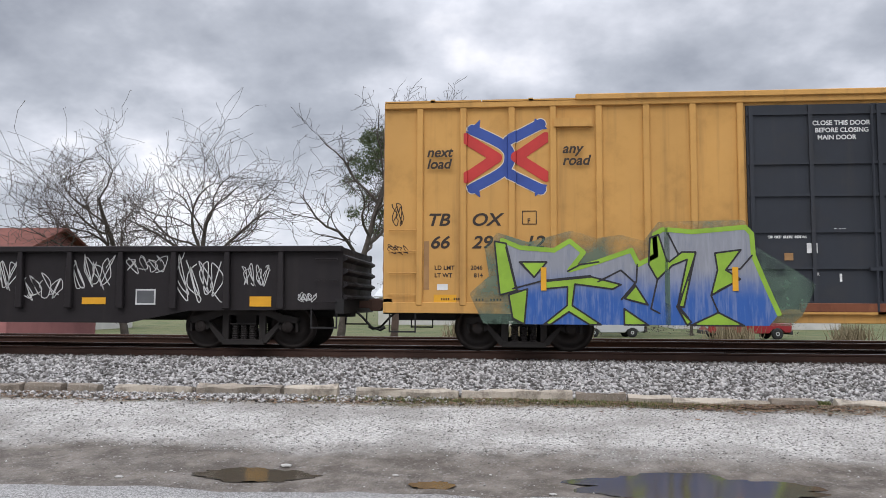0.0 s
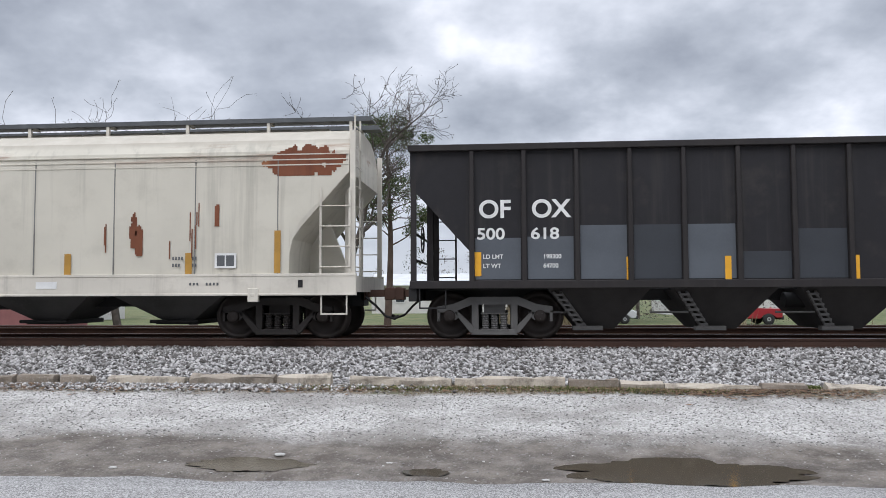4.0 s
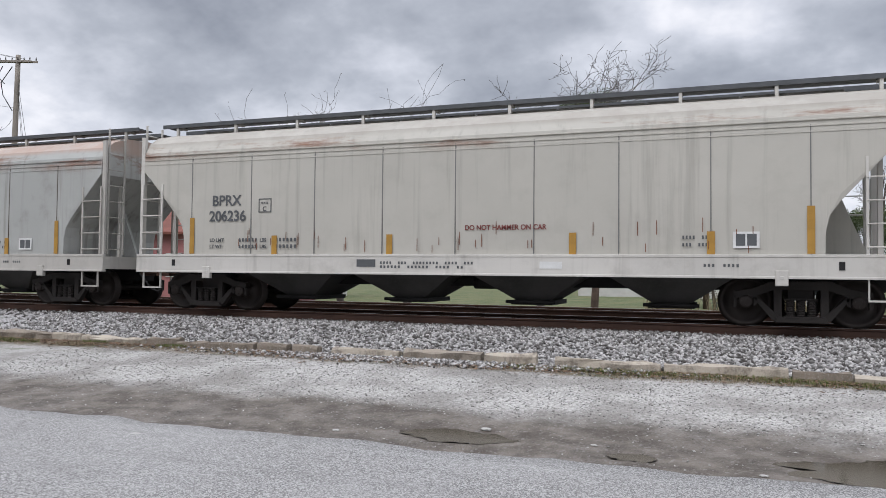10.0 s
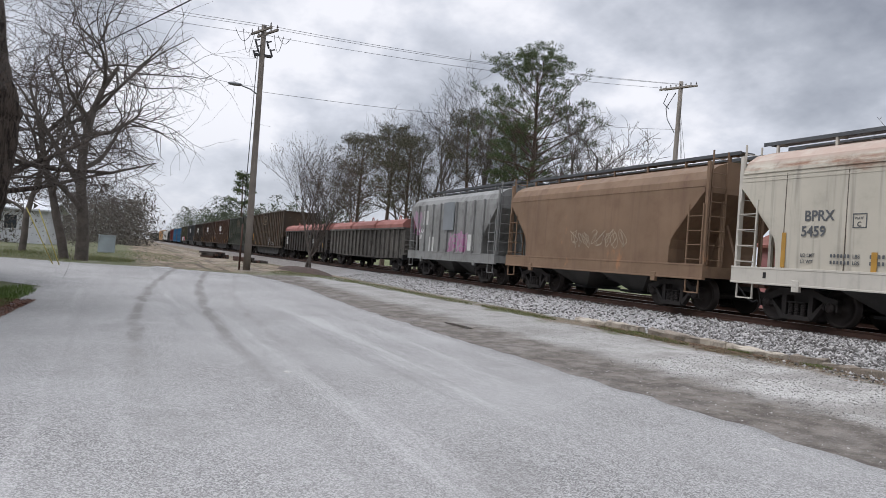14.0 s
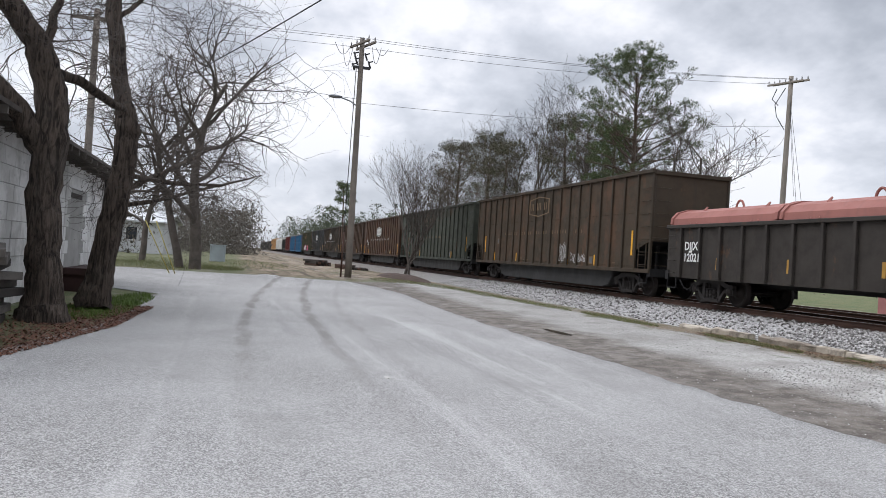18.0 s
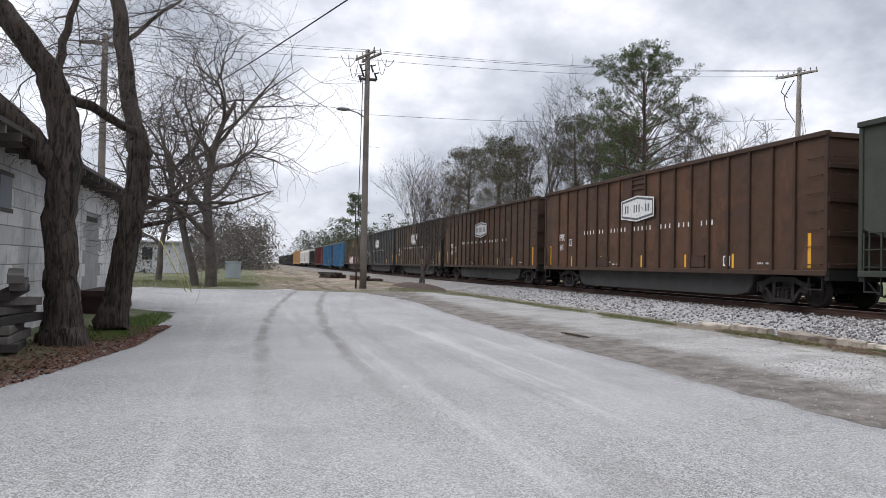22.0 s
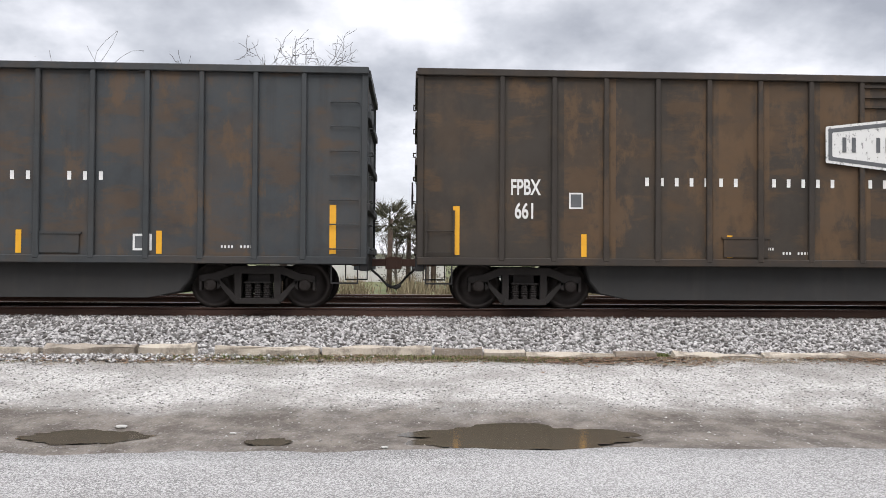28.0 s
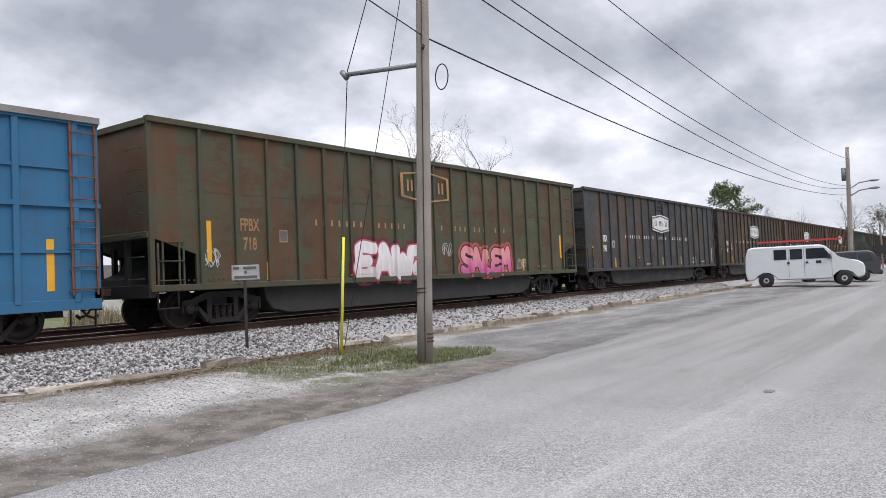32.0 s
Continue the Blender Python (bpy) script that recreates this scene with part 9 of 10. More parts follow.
def near_tree(name, label, paths, seed, twigs_n, twig_len):
    """A thick old trunk along given lines, with limbs and a mass of fine hanging twigs."""
    r = random.Random(seed)
    base = Vector(paths[0][0][0])
    t = thing(name, label, "tree", "trees", base)
    fine = []
    for n, (pts, rads) in enumerate(paths):
        line, rr = [], []
        for i in range(len(pts) - 1):
            for k in range(5):
                s = k / 5
                line.append(Vector(pts[i]).lerp(Vector(pts[i + 1]), s) - base + Vector((r.gauss(0, 0.015), r.gauss(0, 0.015), 0)))
                rr.append(rads[i] + (rads[i + 1] - rads[i]) * s)
        line.append(Vector(pts[-1]) - base)
        rr.append(rads[-1])
        me = branch_mesh("trunk", [(line, rr)], 22 if n == 0 else 12)
        for v in me.vertices:
            c = min(range(len(line)), key=lambda j: (v.co - line[j]).length_squared)
            out = v.co - line[c]
            a = math.atan2(out.y, out.x)
            q = 0.16 * noise.noise(Vector((math.cos(a) * 2.2, math.sin(a) * 2.2, v.co.z * 0.35 + n * 5))) + 0.07 * noise.noise(Vector((math.cos(a) * 7, math.sin(a) * 7, v.co.z * 0.8)))
            v.co = line[c] + out * (1 + q * (1.6 if n == 0 else 0.8))
        part("trunk" if n == 0 else "limb", me, OLD_BARK, t)
        for i in range(twigs_n if n else twigs_n // 2):
            k = r.randrange(len(line) // (3 if n == 0 else 6), len(line))
            d = Vector((r.gauss(0, 0.8), r.gauss(0, 1), r.uniform(-0.5, 0.9))).normalized()
            sub = []
            grow(r, line[k].copy(), d, r.uniform(0.6, 1.0) * twig_len, 0.013, 1, 3, sub, {"wobble": 0.25, "up": -0.2, "kids": (0, 6, 4), "angle": (20, 70), "first": 0.2, "shrink": (0.4, 0.7)})
            fine += [(p, [max(q, 0.0028) for q in rads_]) for l, p, rads_ in sub]
    part("twig_mass", branch_mesh("twig_mass", fine, 3), TWIG, t)["kind"] = "stuff"
    tips = [p[-1] for p, q in fine[::3]]
    part("foliage", leaf_mesh("foliage", r, tips, 1, 0.08, 0.022), DRY_LEAF, t)["kind"] = "stuff"


def old_bark():
    n = Nodes("deeply_furrowed_bark")
    f = n.noise(1.0, 6, 0.7, n.mapped((11, 11, 1.6)), 1.2)
    col = n.mix(n.step(f, 0.35, 0.62), (0.018, 0.014, 0.011), (0.112, 0.087, 0.070))
    col = n.mix(n.math("MULTIPLY", n.step(n.noise(1.2, 4), 0.5, 0.7), 0.5), col, (0.14, 0.122, 0.105))
    n.bump(f, 1.0, 0.13)
    return n.done(col, 0.92, 0, 0.25)


OLD_BARK = old_bark()
near_tree("old_tree", "thick furrowed tree trunk forking beside the block building",
          [([(-13.2, -2.42, 0.0), (-13.2, -2.42, 0.5), (-13.2, -2.48, 1.3), (-13.2, -2.54, 2.3), (-13.2, -2.46, 3.3), (-13.2, -2.55, 4.2), (-13.1, -2.80, 4.95), (-12.9, -3.24, 5.6), (-12.7, -3.8, 6.3)], (0.46, 0.32, 0.27, 0.27, 0.27, 0.25, 0.22, 0.19, 0.15)),
           ([(-13.2, -2.6, 3.1), (-12.9, -3.0, 3.75), (-12.4, -3.6, 4.35), (-12, -4.5, 5.2)], (0.22, 0.19, 0.17, 0.1)),
           ([(-13.2, -2.55, 4.5), (-13.8, -2.2, 4.5), (-14.9, -1.75, 4.3), (-15.6, -1.65, 4.35)], (0.10, 0.09, 0.08, 0.06)),
           ([(-13.15, -2.7, 4.8), (-13.3, -2.5, 6.0), (-13.6, -2.2, 7.5)], (0.09, 0.06, 0.03))], 81, 13, 1.8)
near_tree("old_tree", "leaning smooth-barked tree trunk with cut knots on the verge",
          [([(-16.0, -2.06, 0.0), (-16.0, -2.0, 0.5), (-16.0, -1.92, 1.2), (-16.0, -1.74, 2.4), (-16.0, -1.61, 3.4), (-16.0, -1.60, 4.05), (-16.0, -1.74, 4.55), (-16.0, -1.87, 5.25), (-16.0, -2.02, 6.4), (-16.0, -2.16, 7.4), (-16, -2.3, 8.6)], (0.40, 0.30, 0.26, 0.25, 0.24, 0.24, 0.18, 0.17, 0.16, 0.14, 0.1)),
           ([(-16.0, -1.65, 2.6), (-16.8, -1.2, 3.0), (-17.8, -0.6, 3.5), (-19, 0.2, 4.2)], (0.07, 0.055, 0.04, 0.02)),
           ([(-16.0, -1.7, 2.3), (-17, -1.1, 2.5), (-18.4, -0.3, 2.9), (-19.6, 0.6, 3.3)], (0.06, 0.05, 0.035, 0.015)),
           ([(-16.0, -1.66, 3.0), (-16.9, -0.7, 2.95), (-18.2, 0.4, 3.1), (-19.8, 1.4, 3.6)], (0.06, 0.05, 0.035, 0.012)),
           ([(-16.0, -2.0, 6.3), (-16.6, -1.4, 7.2), (-17.4, -0.8, 8.0)], (0.06, 0.04, 0.02))], 82, 15, 2.0)


def far_woods(name, label, seed, stands, material):
    """Low woods along the horizon: many small leaf triangles in uneven crowns. stands: count, x, y and height ranges, leaves in a crown."""
    g = np.random.default_rng(seed)
    out = []
    for count, xr, yr, hr, n in stands:
        for i in range(count):
            x, y, h = g.uniform(*xr), g.uniform(*yr), g.uniform(*hr)
            t, a, q = g.random(n), g.uniform(0, math.tau, n), np.sqrt(g.random(n))
            lobe = 1 + 0.22 * np.sin(a * 3 + i) + 0.15 * np.sin(t * 17 + a * 2 + i * 1.7)
            w = h * 0.40 * np.sin(np.clip(0.25 + t * 0.78, 0, 1.03) * 3.0) ** 0.7 * lobe
            p = np.stack([x + w * q * np.cos(a), y + w * q * np.sin(a), -0.8 + h * (0.04 + 0.96 * t)], 1)
            out.append(p[:, None, :] + g.normal(0, 1, (n, 3, 3)) * (h * g.uniform(0.006, 0.018, n))[:, None, None])
    v = np.concatenate(out).reshape(-1, 3)
    f = np.arange(len(v)).reshape(-1, 3)
    tagged(rows_mesh(name, v.tolist(), f.tolist(), material), label, "woods", kind="stuff")


far_woods("far_woods", "hazy grey-brown winter woods along the horizon", 17, ((60, (-175, -118), (-9, 4.0), (6, 10.5), 700), (60, (-330, -150), (-60, 2), (6, 12), 500), (45, (-130, -62), (-30, -3.5), (4.5, 7.5), 900), (150, (-190, 420), (105, 150), (5, 9), 420), (30, (230, 500), (26, 70), (7, 12), 420), (26, (0, 24), (58, 70), (3, 5.5), 420)), leaf_material("hazy_winter_woods", (0.075, 0.068, 0.056), (0.17, 0.152, 0.128)))
far_woods("far_pines", "dark green pine woods far along the railway", 18, ((170, (-420, -210), (25, 70), (11, 18), 620), (40, (-190, 420), (100, 140), (5, 10), 500)), leaf_material("distant_pine_green", (0.035, 0.047, 0.028), (0.10, 0.115, 0.072)))

# ---- poles, wires, signs ----
POLE_WOOD = plain("weathered_pole_wood", (0.20, 0.172, 0.145), 0.9, 0, 0.4, 3, 0.4)
PALE_WOOD = plain("bleached_pole_wood", (0.29, 0.258, 0.222), 0.9, 0, 0.3, 3, 0.4)
GREY_METAL = plain("dull_grey_metal", (0.25, 0.26, 0.27), 0.5, 0.6, 0.2, 6, 0.05)
DARK_METAL = plain("dark_line_hardware", (0.05, 0.05, 0.052), 0.5, 0.5, 0.3, 6, 0.05)
CABLE = plain("black_cable", (0.03, 0.03, 0.032), 0.6, 0, 0.2, 6, 0.02)
GUARD = plain("yellow_plastic_guard", (0.72, 0.66, 0.06), 0.45, 0, 0.12, 5, 0.02)
GUARD_OLD = plain("faded_yellow_guard", (0.42, 0.36, 0.10), 0.6, 0, 0.2, 5, 0.02)
PORCELAIN = plain("grey_insulator", (0.22, 0.21, 0.21), 0.35, 0, 0.2, 6, 0.02)


def pole_mesh(bm, h, r0, r1, top):
    n, m = 14, 9
    rings = []
    for i in range(m + 1):
        t = i / m
        r = r0 + (r1 - r0) * t
        rings.append([bm.verts.new((top[0] * t + r * math.cos(j * math.tau / n), top[1] * t + r * math.sin(j * math.tau / n), h * t)) for j in range(n)])
    for p, q in zip(rings, rings[1:]):
        for j in range(n):
            bm.faces.new((p[j], p[(j + 1) % n], q[(j + 1) % n], q[j])).smooth = True
    bm.faces.new(rings[0][::-1])
    bm.faces.new(rings[-1])


def utility_pole(label, x, y, z, h, top=(0, 0), r=0.16, wood=None):
    p = thing("utility_pole", label, "pole", "utility poles", (x, y, z))
    part("pole", shape(("pole", x, y), lambda bm: pole_mesh(bm, h, r, r * 0.68, top)), wood or POLE_WOOD, p)
    return p


def insulator_mesh(bm):
    for i in range(3):
        tube(bm, (0, 0, 0.05 * i), (0, 0, 0.05 * i + 0.03), 0.05, 8, 0.025)
    tube(bm, (0, 0, -0.05), (0, 0, 0.18), 0.014, 6)


def cross_arm(p, z, length, turn, off=(0, 0), n=4, wood=None):
    part("cross_arm", shape(("arm", length), lambda bm: box(bm, -length / 2, length / 2, -0.05, 0.05, -0.06, 0.06), 0.01), wood or POLE_WOOD, p, (off[0], off[1], z), (0, 0, turn))
    a = radians(turn)
    for i in range(n):
        d = (i / (n - 1) - 0.5) * length * 0.92
        part("insulator", shape("insulator", insulator_mesh), PORCELAIN, p, (off[0] + d * math.cos(a), off[1] + d * math.sin(a), z + 0.1))


def line(name, label, a, b, sag, r=0.010, n=22):
    a, b = Vector(a), Vector(b)
    pts = [a.lerp(b, i / n) - Vector((0, 0, sag * 4 * (i / n) * (1 - i / n))) for i in range(n + 1)]
    me = branch_mesh("cable", [(pts, [r] * (n + 1))], 5)
    return tagged(part(name, me, CABLE), label, "cable", "overhead lines")


def lamp_head(bm):
    rings = []
    for x, w, h in ((0.0, 0.05, 0.05), (0.1, 0.12, 0.08), (0.35, 0.16, 0.1), (0.6, 0.13, 0.08), (0.72, 0.03, 0.03)):
        rings.append([bm.verts.new((x, w * math.cos(i * math.tau / 10), h * math.sin(i * math.tau / 10))) for i in range(10)])
    for p, q in zip(rings, rings[1:]):
        for i in range(10):
            bm.faces.new((p[i], p[(i + 1) % 10], q[(i + 1) % 10], q[i])).smooth = True
    bm.faces.new(rings[0])
    bm.faces.new(rings[-1][::-1])


def corner_pole():
    p = utility_pole("tall wooden utility pole with street lamp and line hardware", -38.6, 6.78, 0.3, 12.9, (0, -0.05), 0.19)
    for off in ((-0.15, 0.18), (0.15, -0.2)):
        cross_arm(p, 12.55, 2.1, 20, off)
    for dy, dz in ((-0.45, 11.3), (-0.3, 11.6), (0.4, 11.5), (-0.4, 11.9), (0.2, 11.9)):
        part("cutout", shape("cutout", lambda bm: (tube(bm, (0, 0, -0.2), (0, 0, 0.2), 0.05, 8), box(bm, -0.03, 0.03, -0.03, 0.25, 0.1, 0.16))), DARK_METAL, p, (0.05, dy, dz), (20, 0, 0))
    part("transformer_bracket", shape("bracket", lambda bm: box(bm, -0.1, 0.1, -0.45, 0.45, 11.25, 11.37)), DARK_METAL, p)
    for y0, y1, z1 in ((-0.6, -1.5, 12.0), (0.7, 1.4, 12.2), (-0.5, -1.1, 11.4), (0.5, 1.0, 11.7)):
        pts = [Vector((0, y0 + (y1 - y0) * i / 8, 12.6 - (12.6 - z1) * math.sin(i / 8 * math.pi) - 0.1)) for i in range(9)]
        part("jumper_wire", branch_mesh("jumper", [(pts, [0.014] * 9)], 5), CABLE, p)
    part("conduit", shape("conduit", lambda bm: tube(bm, (0.1, -0.40, 0.0), (0.1, -0.30, 11.3), 0.022, 8)), DARK_METAL, p)
    part("lamp_arm", branch_mesh("lamp_arm", [([Vector((0, 0, 9.15)), Vector((0, -0.5, 9.45)), Vector((0, -1.0, 9.58))], [0.035] * 3)], 8), GREY_METAL, p)
    part("lamp_head", shape("lamp_head", lamp_head), GREY_METAL, p, (0, -0.95, 9.6), (0, 0, -90))
    part("base_guard", shape("base_guard", lambda bm: tube(bm, (0.1, -0.40, 0), (0.1, -0.38, 2.4), 0.05, 8)), RAIL, p)


corner_pole()


def far_side_pole():
    z = ground_z(-38.4, 34)
    p = utility_pole("bleached wooden utility pole beyond the tracks", -38.6, 34, z, 14.6 - z, (0.15, 0.1), 0.2, PALE_WOOD)
    for off in ((-0.12, -0.12), (0.12, 0.12)):
        cross_arm(p, 14.2 - z, 2.4, 20, off, 4, PALE_WOOD)
    for i, (dx, b) in enumerate(((0.9, 6.5), (1.3, 6.8), (0.6, 7.2))):
        part("guy_wire", shape(("guy", i), lambda bm: tube(bm, (0.15, 0, 13.6 - z), (dx, 0.4, b), 0.012, 5)), CABLE, p)
    for pts in ([(-0.2, 0, 13.9), (-1.1, 0, 13.0), (-0.9, 0, 12.2), (-0.1, 0, 11.2)], [(-1.0, 0, 14.0), (-1.4, 0, 13.4), (-0.8, 0, 12.9)]):
        part("jumper_wire", branch_mesh("jumper", [([Vector((a, b, c - z)) for a, b, c in pts], [0.03] * len(pts))], 6), CABLE, p)


far_side_pole()
for dx, dz in ((-0.95, 0.0), (0.05, 0.14), (0.95, 0.0)):
    line("power_line", "black power line crossing over the railway", (-38.6 + dx, 6.75, 12.95 + dz), (-38.5 + dx * 0.8, 33.9, 14.25 + dz), 0.35)
    line("power_line", "black power line above the old yard", (-38.6 + dx, 6.75, 12.95 + dz), (-39.5 + dx, -50, 13.6), 0.6)
line("power_line", "thin telephone line crossing over the railway", (-38.6, 6.78, 9.7), (-38.6, 34, 11.4), 0.35)
line("power_line", "thin telephone line above the old yard", (-38.6, 6.78, 9.9), (-31, -5.0, 9.6), 0.3)
p = utility_pole("wooden utility pole behind the bare trees", -30, -4.85, 0.2, 10.2, (0, -0.02), 0.16)
cross_arm(p, 9.8, 1.8, 90, (0, 0))


def guyed_pole():
    z = ground_z(12.8, 9.0) - 0.05
    p = utility_pole("leaning weathered utility pole with a guy strut", 12.8, 8.98, z, 10.5, (0.25, -0.28), 0.14, PALE_WOOD)
    part("guy_strut", shape("guy_strut", lambda bm: (tube(bm, (0.1, -0.1, 5.34), (0.0, 1.62, 5.47), 0.045, 8), tube(bm, (0, 1.58, 5.4), (0, 1.70, 5.54), 0.06, 8))), GREY_METAL, p)
    for h in (1.35, 1.28, 0.42, 0.48, 0.55):
        part("wire_band", shape("wire_band", lambda bm: tube(bm, (0, 0, -0.012), (0, 0, 0.012), 0.147, 14)), RAIL, p, (0.03, -0.02, h))
    part("cable_cover", shape("cable_cover", lambda bm: box(bm, 0.12, 0.2, -0.06, 0.06, 0.1, 1.5), 0.02), plain("reddish_cover", (0.28, 0.15, 0.11), 0.8, 0, 0.3, 6, 0.2), p)
    part("ground_wire", shape("ground_wire", lambda bm: tube(bm, (-0.12, -0.1, 0.1), (0.12, -0.33, 10.2), 0.01, 5)), CABLE, p)
    part("bolt", shape("pole_bolt", lambda bm: tube(bm, (-0.25, 0, 0), (0.25, 0, 0), 0.03, 6)), RAIL, p, (0.13, -0.15, 5.6), (0, 0, 40))


guyed_pole()
line("guy_wire", "thin guy wire from the strut down to the yellow guard", (12.8, 10.55, 5.55), (12.7, 10.98, 0.3), 0.0, 0.01)
line("guy_wire", "thin guy wire from the pole top to the strut", (13.05, 8.7, 10.3), (12.8, 10.55, 5.6), 0.0, 0.01)
line("guy_wire", "slanting guy wire beside the pole", (12.95, 8.8, 8.6), (13.1, 11.2, 0.3), 0.0, 0.008)
gz = ground_z(12.7, 10.98)
tagged(part("guy_guard", shape("guy_guard", lambda bm: tube(bm, (0, 0, 0), (0.0, -0.18, 2.25), 0.027, 10)), GUARD, None, (12.75, 10.95, gz - 0.02)), "bright yellow plastic guy wire guard", "guy guard")
for z0, z1, y1, sag, r in ((5.92, 6.7, 9.4, 0.85, 0.016), (7.35, 7.25, 9.4, 1.35, 0.014), (7.75, 7.4, 9.4, 1.15, 0.014), (9.45, 9.5, 9.4, 0.9, 0.013)):
    line("power_line", "overhead line running along the road", (12.95, 8.8, z0), (69.3, y1, z1), sag, r)
line("power_line", "overhead cable passing the leaning pole", (12.95, 8.8, 5.92), (-30, -4.8, 6.2), 0.85, 0.011)
pts = [Vector((13.65 + 0.02 * math.cos(a), 8.95 + 0.16 * math.cos(a), 5.36 + 0.24 * math.sin(a))) for a in [i * math.tau / 20 for i in range(21)]]
tagged(part("cable_coil", branch_mesh("coil", [(pts, [0.012] * 21)], 5), CABLE), "loop of spare cable hanging from the line", "cable")


def road_pole():
    p = utility_pole("wooden utility pole with two street lamps along the road", 69.4, 9.8, 0.6, 9.9, (0, -0.25), 0.2, PALE_WOOD)
    for z, s in ((6.5, 0), (5.9, 20)):
        part("lamp_arm", branch_mesh("lamp_arm", [([Vector((0, -0.1, z)), Vector((0.1, -0.9, z + 0.5)), Vector((0.15, -1.7, z + 0.6))], [0.05] * 3)], 8), GREY_METAL, p)
        part("lamp_head", shape("lamp_head", lamp_head), GREY_METAL, p, (0.15, -1.6, z + 0.6), (0, 0, -90))
    part("transformer", shape("transformer", lambda bm: tube(bm, (0.3, 0.05, 7.3), (0.3, 0.05, 8.3), 0.28, 12)), GREY_METAL, p)


road_pole()


def trespass_sign():
    z = ground_z(11.95, 12.75)
    s = thing("warning_sign", "small grey metal railway notice on a steel post", "sign", at=(12.15, 12.95, z))
    part("post", shape("sign_post", lambda bm: box(bm, -0.03, 0.03, -0.02, 0.02, -0.1, 1.6)), DARK_METAL, s, (0, 0, 0), (0, 0, -40))
    part("panel", shape("sign_panel", lambda bm: box(bm, -0.27, 0.27, -0.008, 0.008, 1.42, 1.72), 0.006), plain("scuffed_sign_white", (0.42, 0.42, 0.41), 0.5, 0.2, 0.35, 8, 0.05), s, (0, -0.03, 0), (0, 0, -40))
    for w, z1, x1 in ((0.12, 1.66, -0.18), (0.26, 1.66, 0.08), (0.05, 1.58, 0.0), (0.44, 1.48, 0.0)):
        part("sign_bar", shape(("sign_bar", w), lambda bm: box(bm, -w / 2, w / 2, -0.003, 0.003, -0.025, 0.025)), GREYINK, s, (x1 * math.cos(radians(-40)) - 0.008, x1 * math.sin(radians(-40)) - 0.042, z1), (0, 0, -40))


trespass_sign()
cz = ground_z(87, 9.4)
cs = thing("crossing_sign", "far grey sign board on a post beside the road", "sign", at=(87, 9.4, cz))
part("post", shape("far_post", lambda bm: box(bm, -0.06, 0.06, -0.06, 0.06, 0, 4.2)), GREY_METAL, cs)
part("board", shape("far_board", lambda bm: box(bm, -0.05, 0.05, -0.8, 0.8, 1.5, 2.3)), DARK_METAL, cs, (-0.1, 0, 0))

# yellow guy guards and a cabinet at the end of the paving
for i, (x, y, dx, dy) in enumerate(((-33.6, -1.85, 0.5, -1.1), (-33.4, -1.6, 0.4, -0.9))):
    tagged(part("guy_guard", shape(("slant_guard", i), lambda bm: tube(bm, (0, 0, 0), (dx, dy, 2.3), 0.022, 8)), GUARD_OLD, None, (x, y, ground_z(x, y) - 0.02)), "slanting yellow guy wire guard by the road", "guy guard", "guy guards")
tagged(part("utility_cabinet", shape("cabinet", lambda bm: (box(bm, -0.6, 0.6, -0.6, 0.6, 0, 1.3), box(bm, -0.65, 0.65, -0.65, 0.65, 1.3, 1.36)), 0.02), plain("pale_green_grey_metal", (0.30, 0.34, 0.35), 0.55, 0.1, 0.2, 4, 0.05), None, (-62, -0.4, ground_z(-62, -0.4))), "pale grey-green metal utility cabinet in the yard", "utility cabinet")


def mulch_bed():
    v, f, n = [], [], 40
    for k, (q, h) in enumerate(((1.0, -0.02), (0.8, 0.10), (0.5, 0.22), (0.2, 0.28))):
        for i in range(n):
            a = i * math.tau / n
            w = q * (1 + 0.12 * noise.noise(Vector((math.cos(a) * 2, math.sin(a) * 2, k))))
            x, y = -42.6 + 5.2 * w * math.cos(a), 10.7 + 1.3 * w * math.sin(a)
            v.append((x, y, ground_z(x, y) + h + 0.04 * noise.noise(Vector((x * 2, y * 2, 1)))))
    for k in range(3):
        for i in range(n):
            f.append((k * n + i, k * n + (i + 1) % n, (k + 1) * n + (i + 1) % n, (k + 1) * n + i))
    f.append(tuple(3 * n + i for i in range(n)))
    tagged(rows_mesh("mulch_bed", v, f, plain("dark_brown_mulch", (0.075, 0.048, 0.036), 0.95, 0, 0.5, 14, 0.7), True), "low mound of dark brown mulch by the track", "mulch bed", kind="structure")


mulch_bed()


def tie_stack(x, y, n, wide, label):
    z = ground_z(x, y)
    r = random.Random(int(x))
    t = thing("tie_stack", label, "timber stack", "timber stacks", (x, y, z))
    for i in range(n):
        part("old_tie", shape("old_tie", lambda bm: box(bm, -1.3, 1.3, -0.11, 0.11, 0, 0.17), 0.01), TIE if i % 3 else RAIL, t, (r.uniform(-0.2, 0.2), (i % wide - wide / 2) * 0.26, 0.175 * (i // wide)), (0, 0, r.uniform(-6, 6) + 20))


tie_stack(-66, 8.2, 14, 5, "stack of old dark railway ties")
tie_stack(-58, 10.0, 8, 6, "low stack of rusty rail and ties")
tie_stack(-62, 10.6, 8, 6, "low stack of rusty rail and ties")


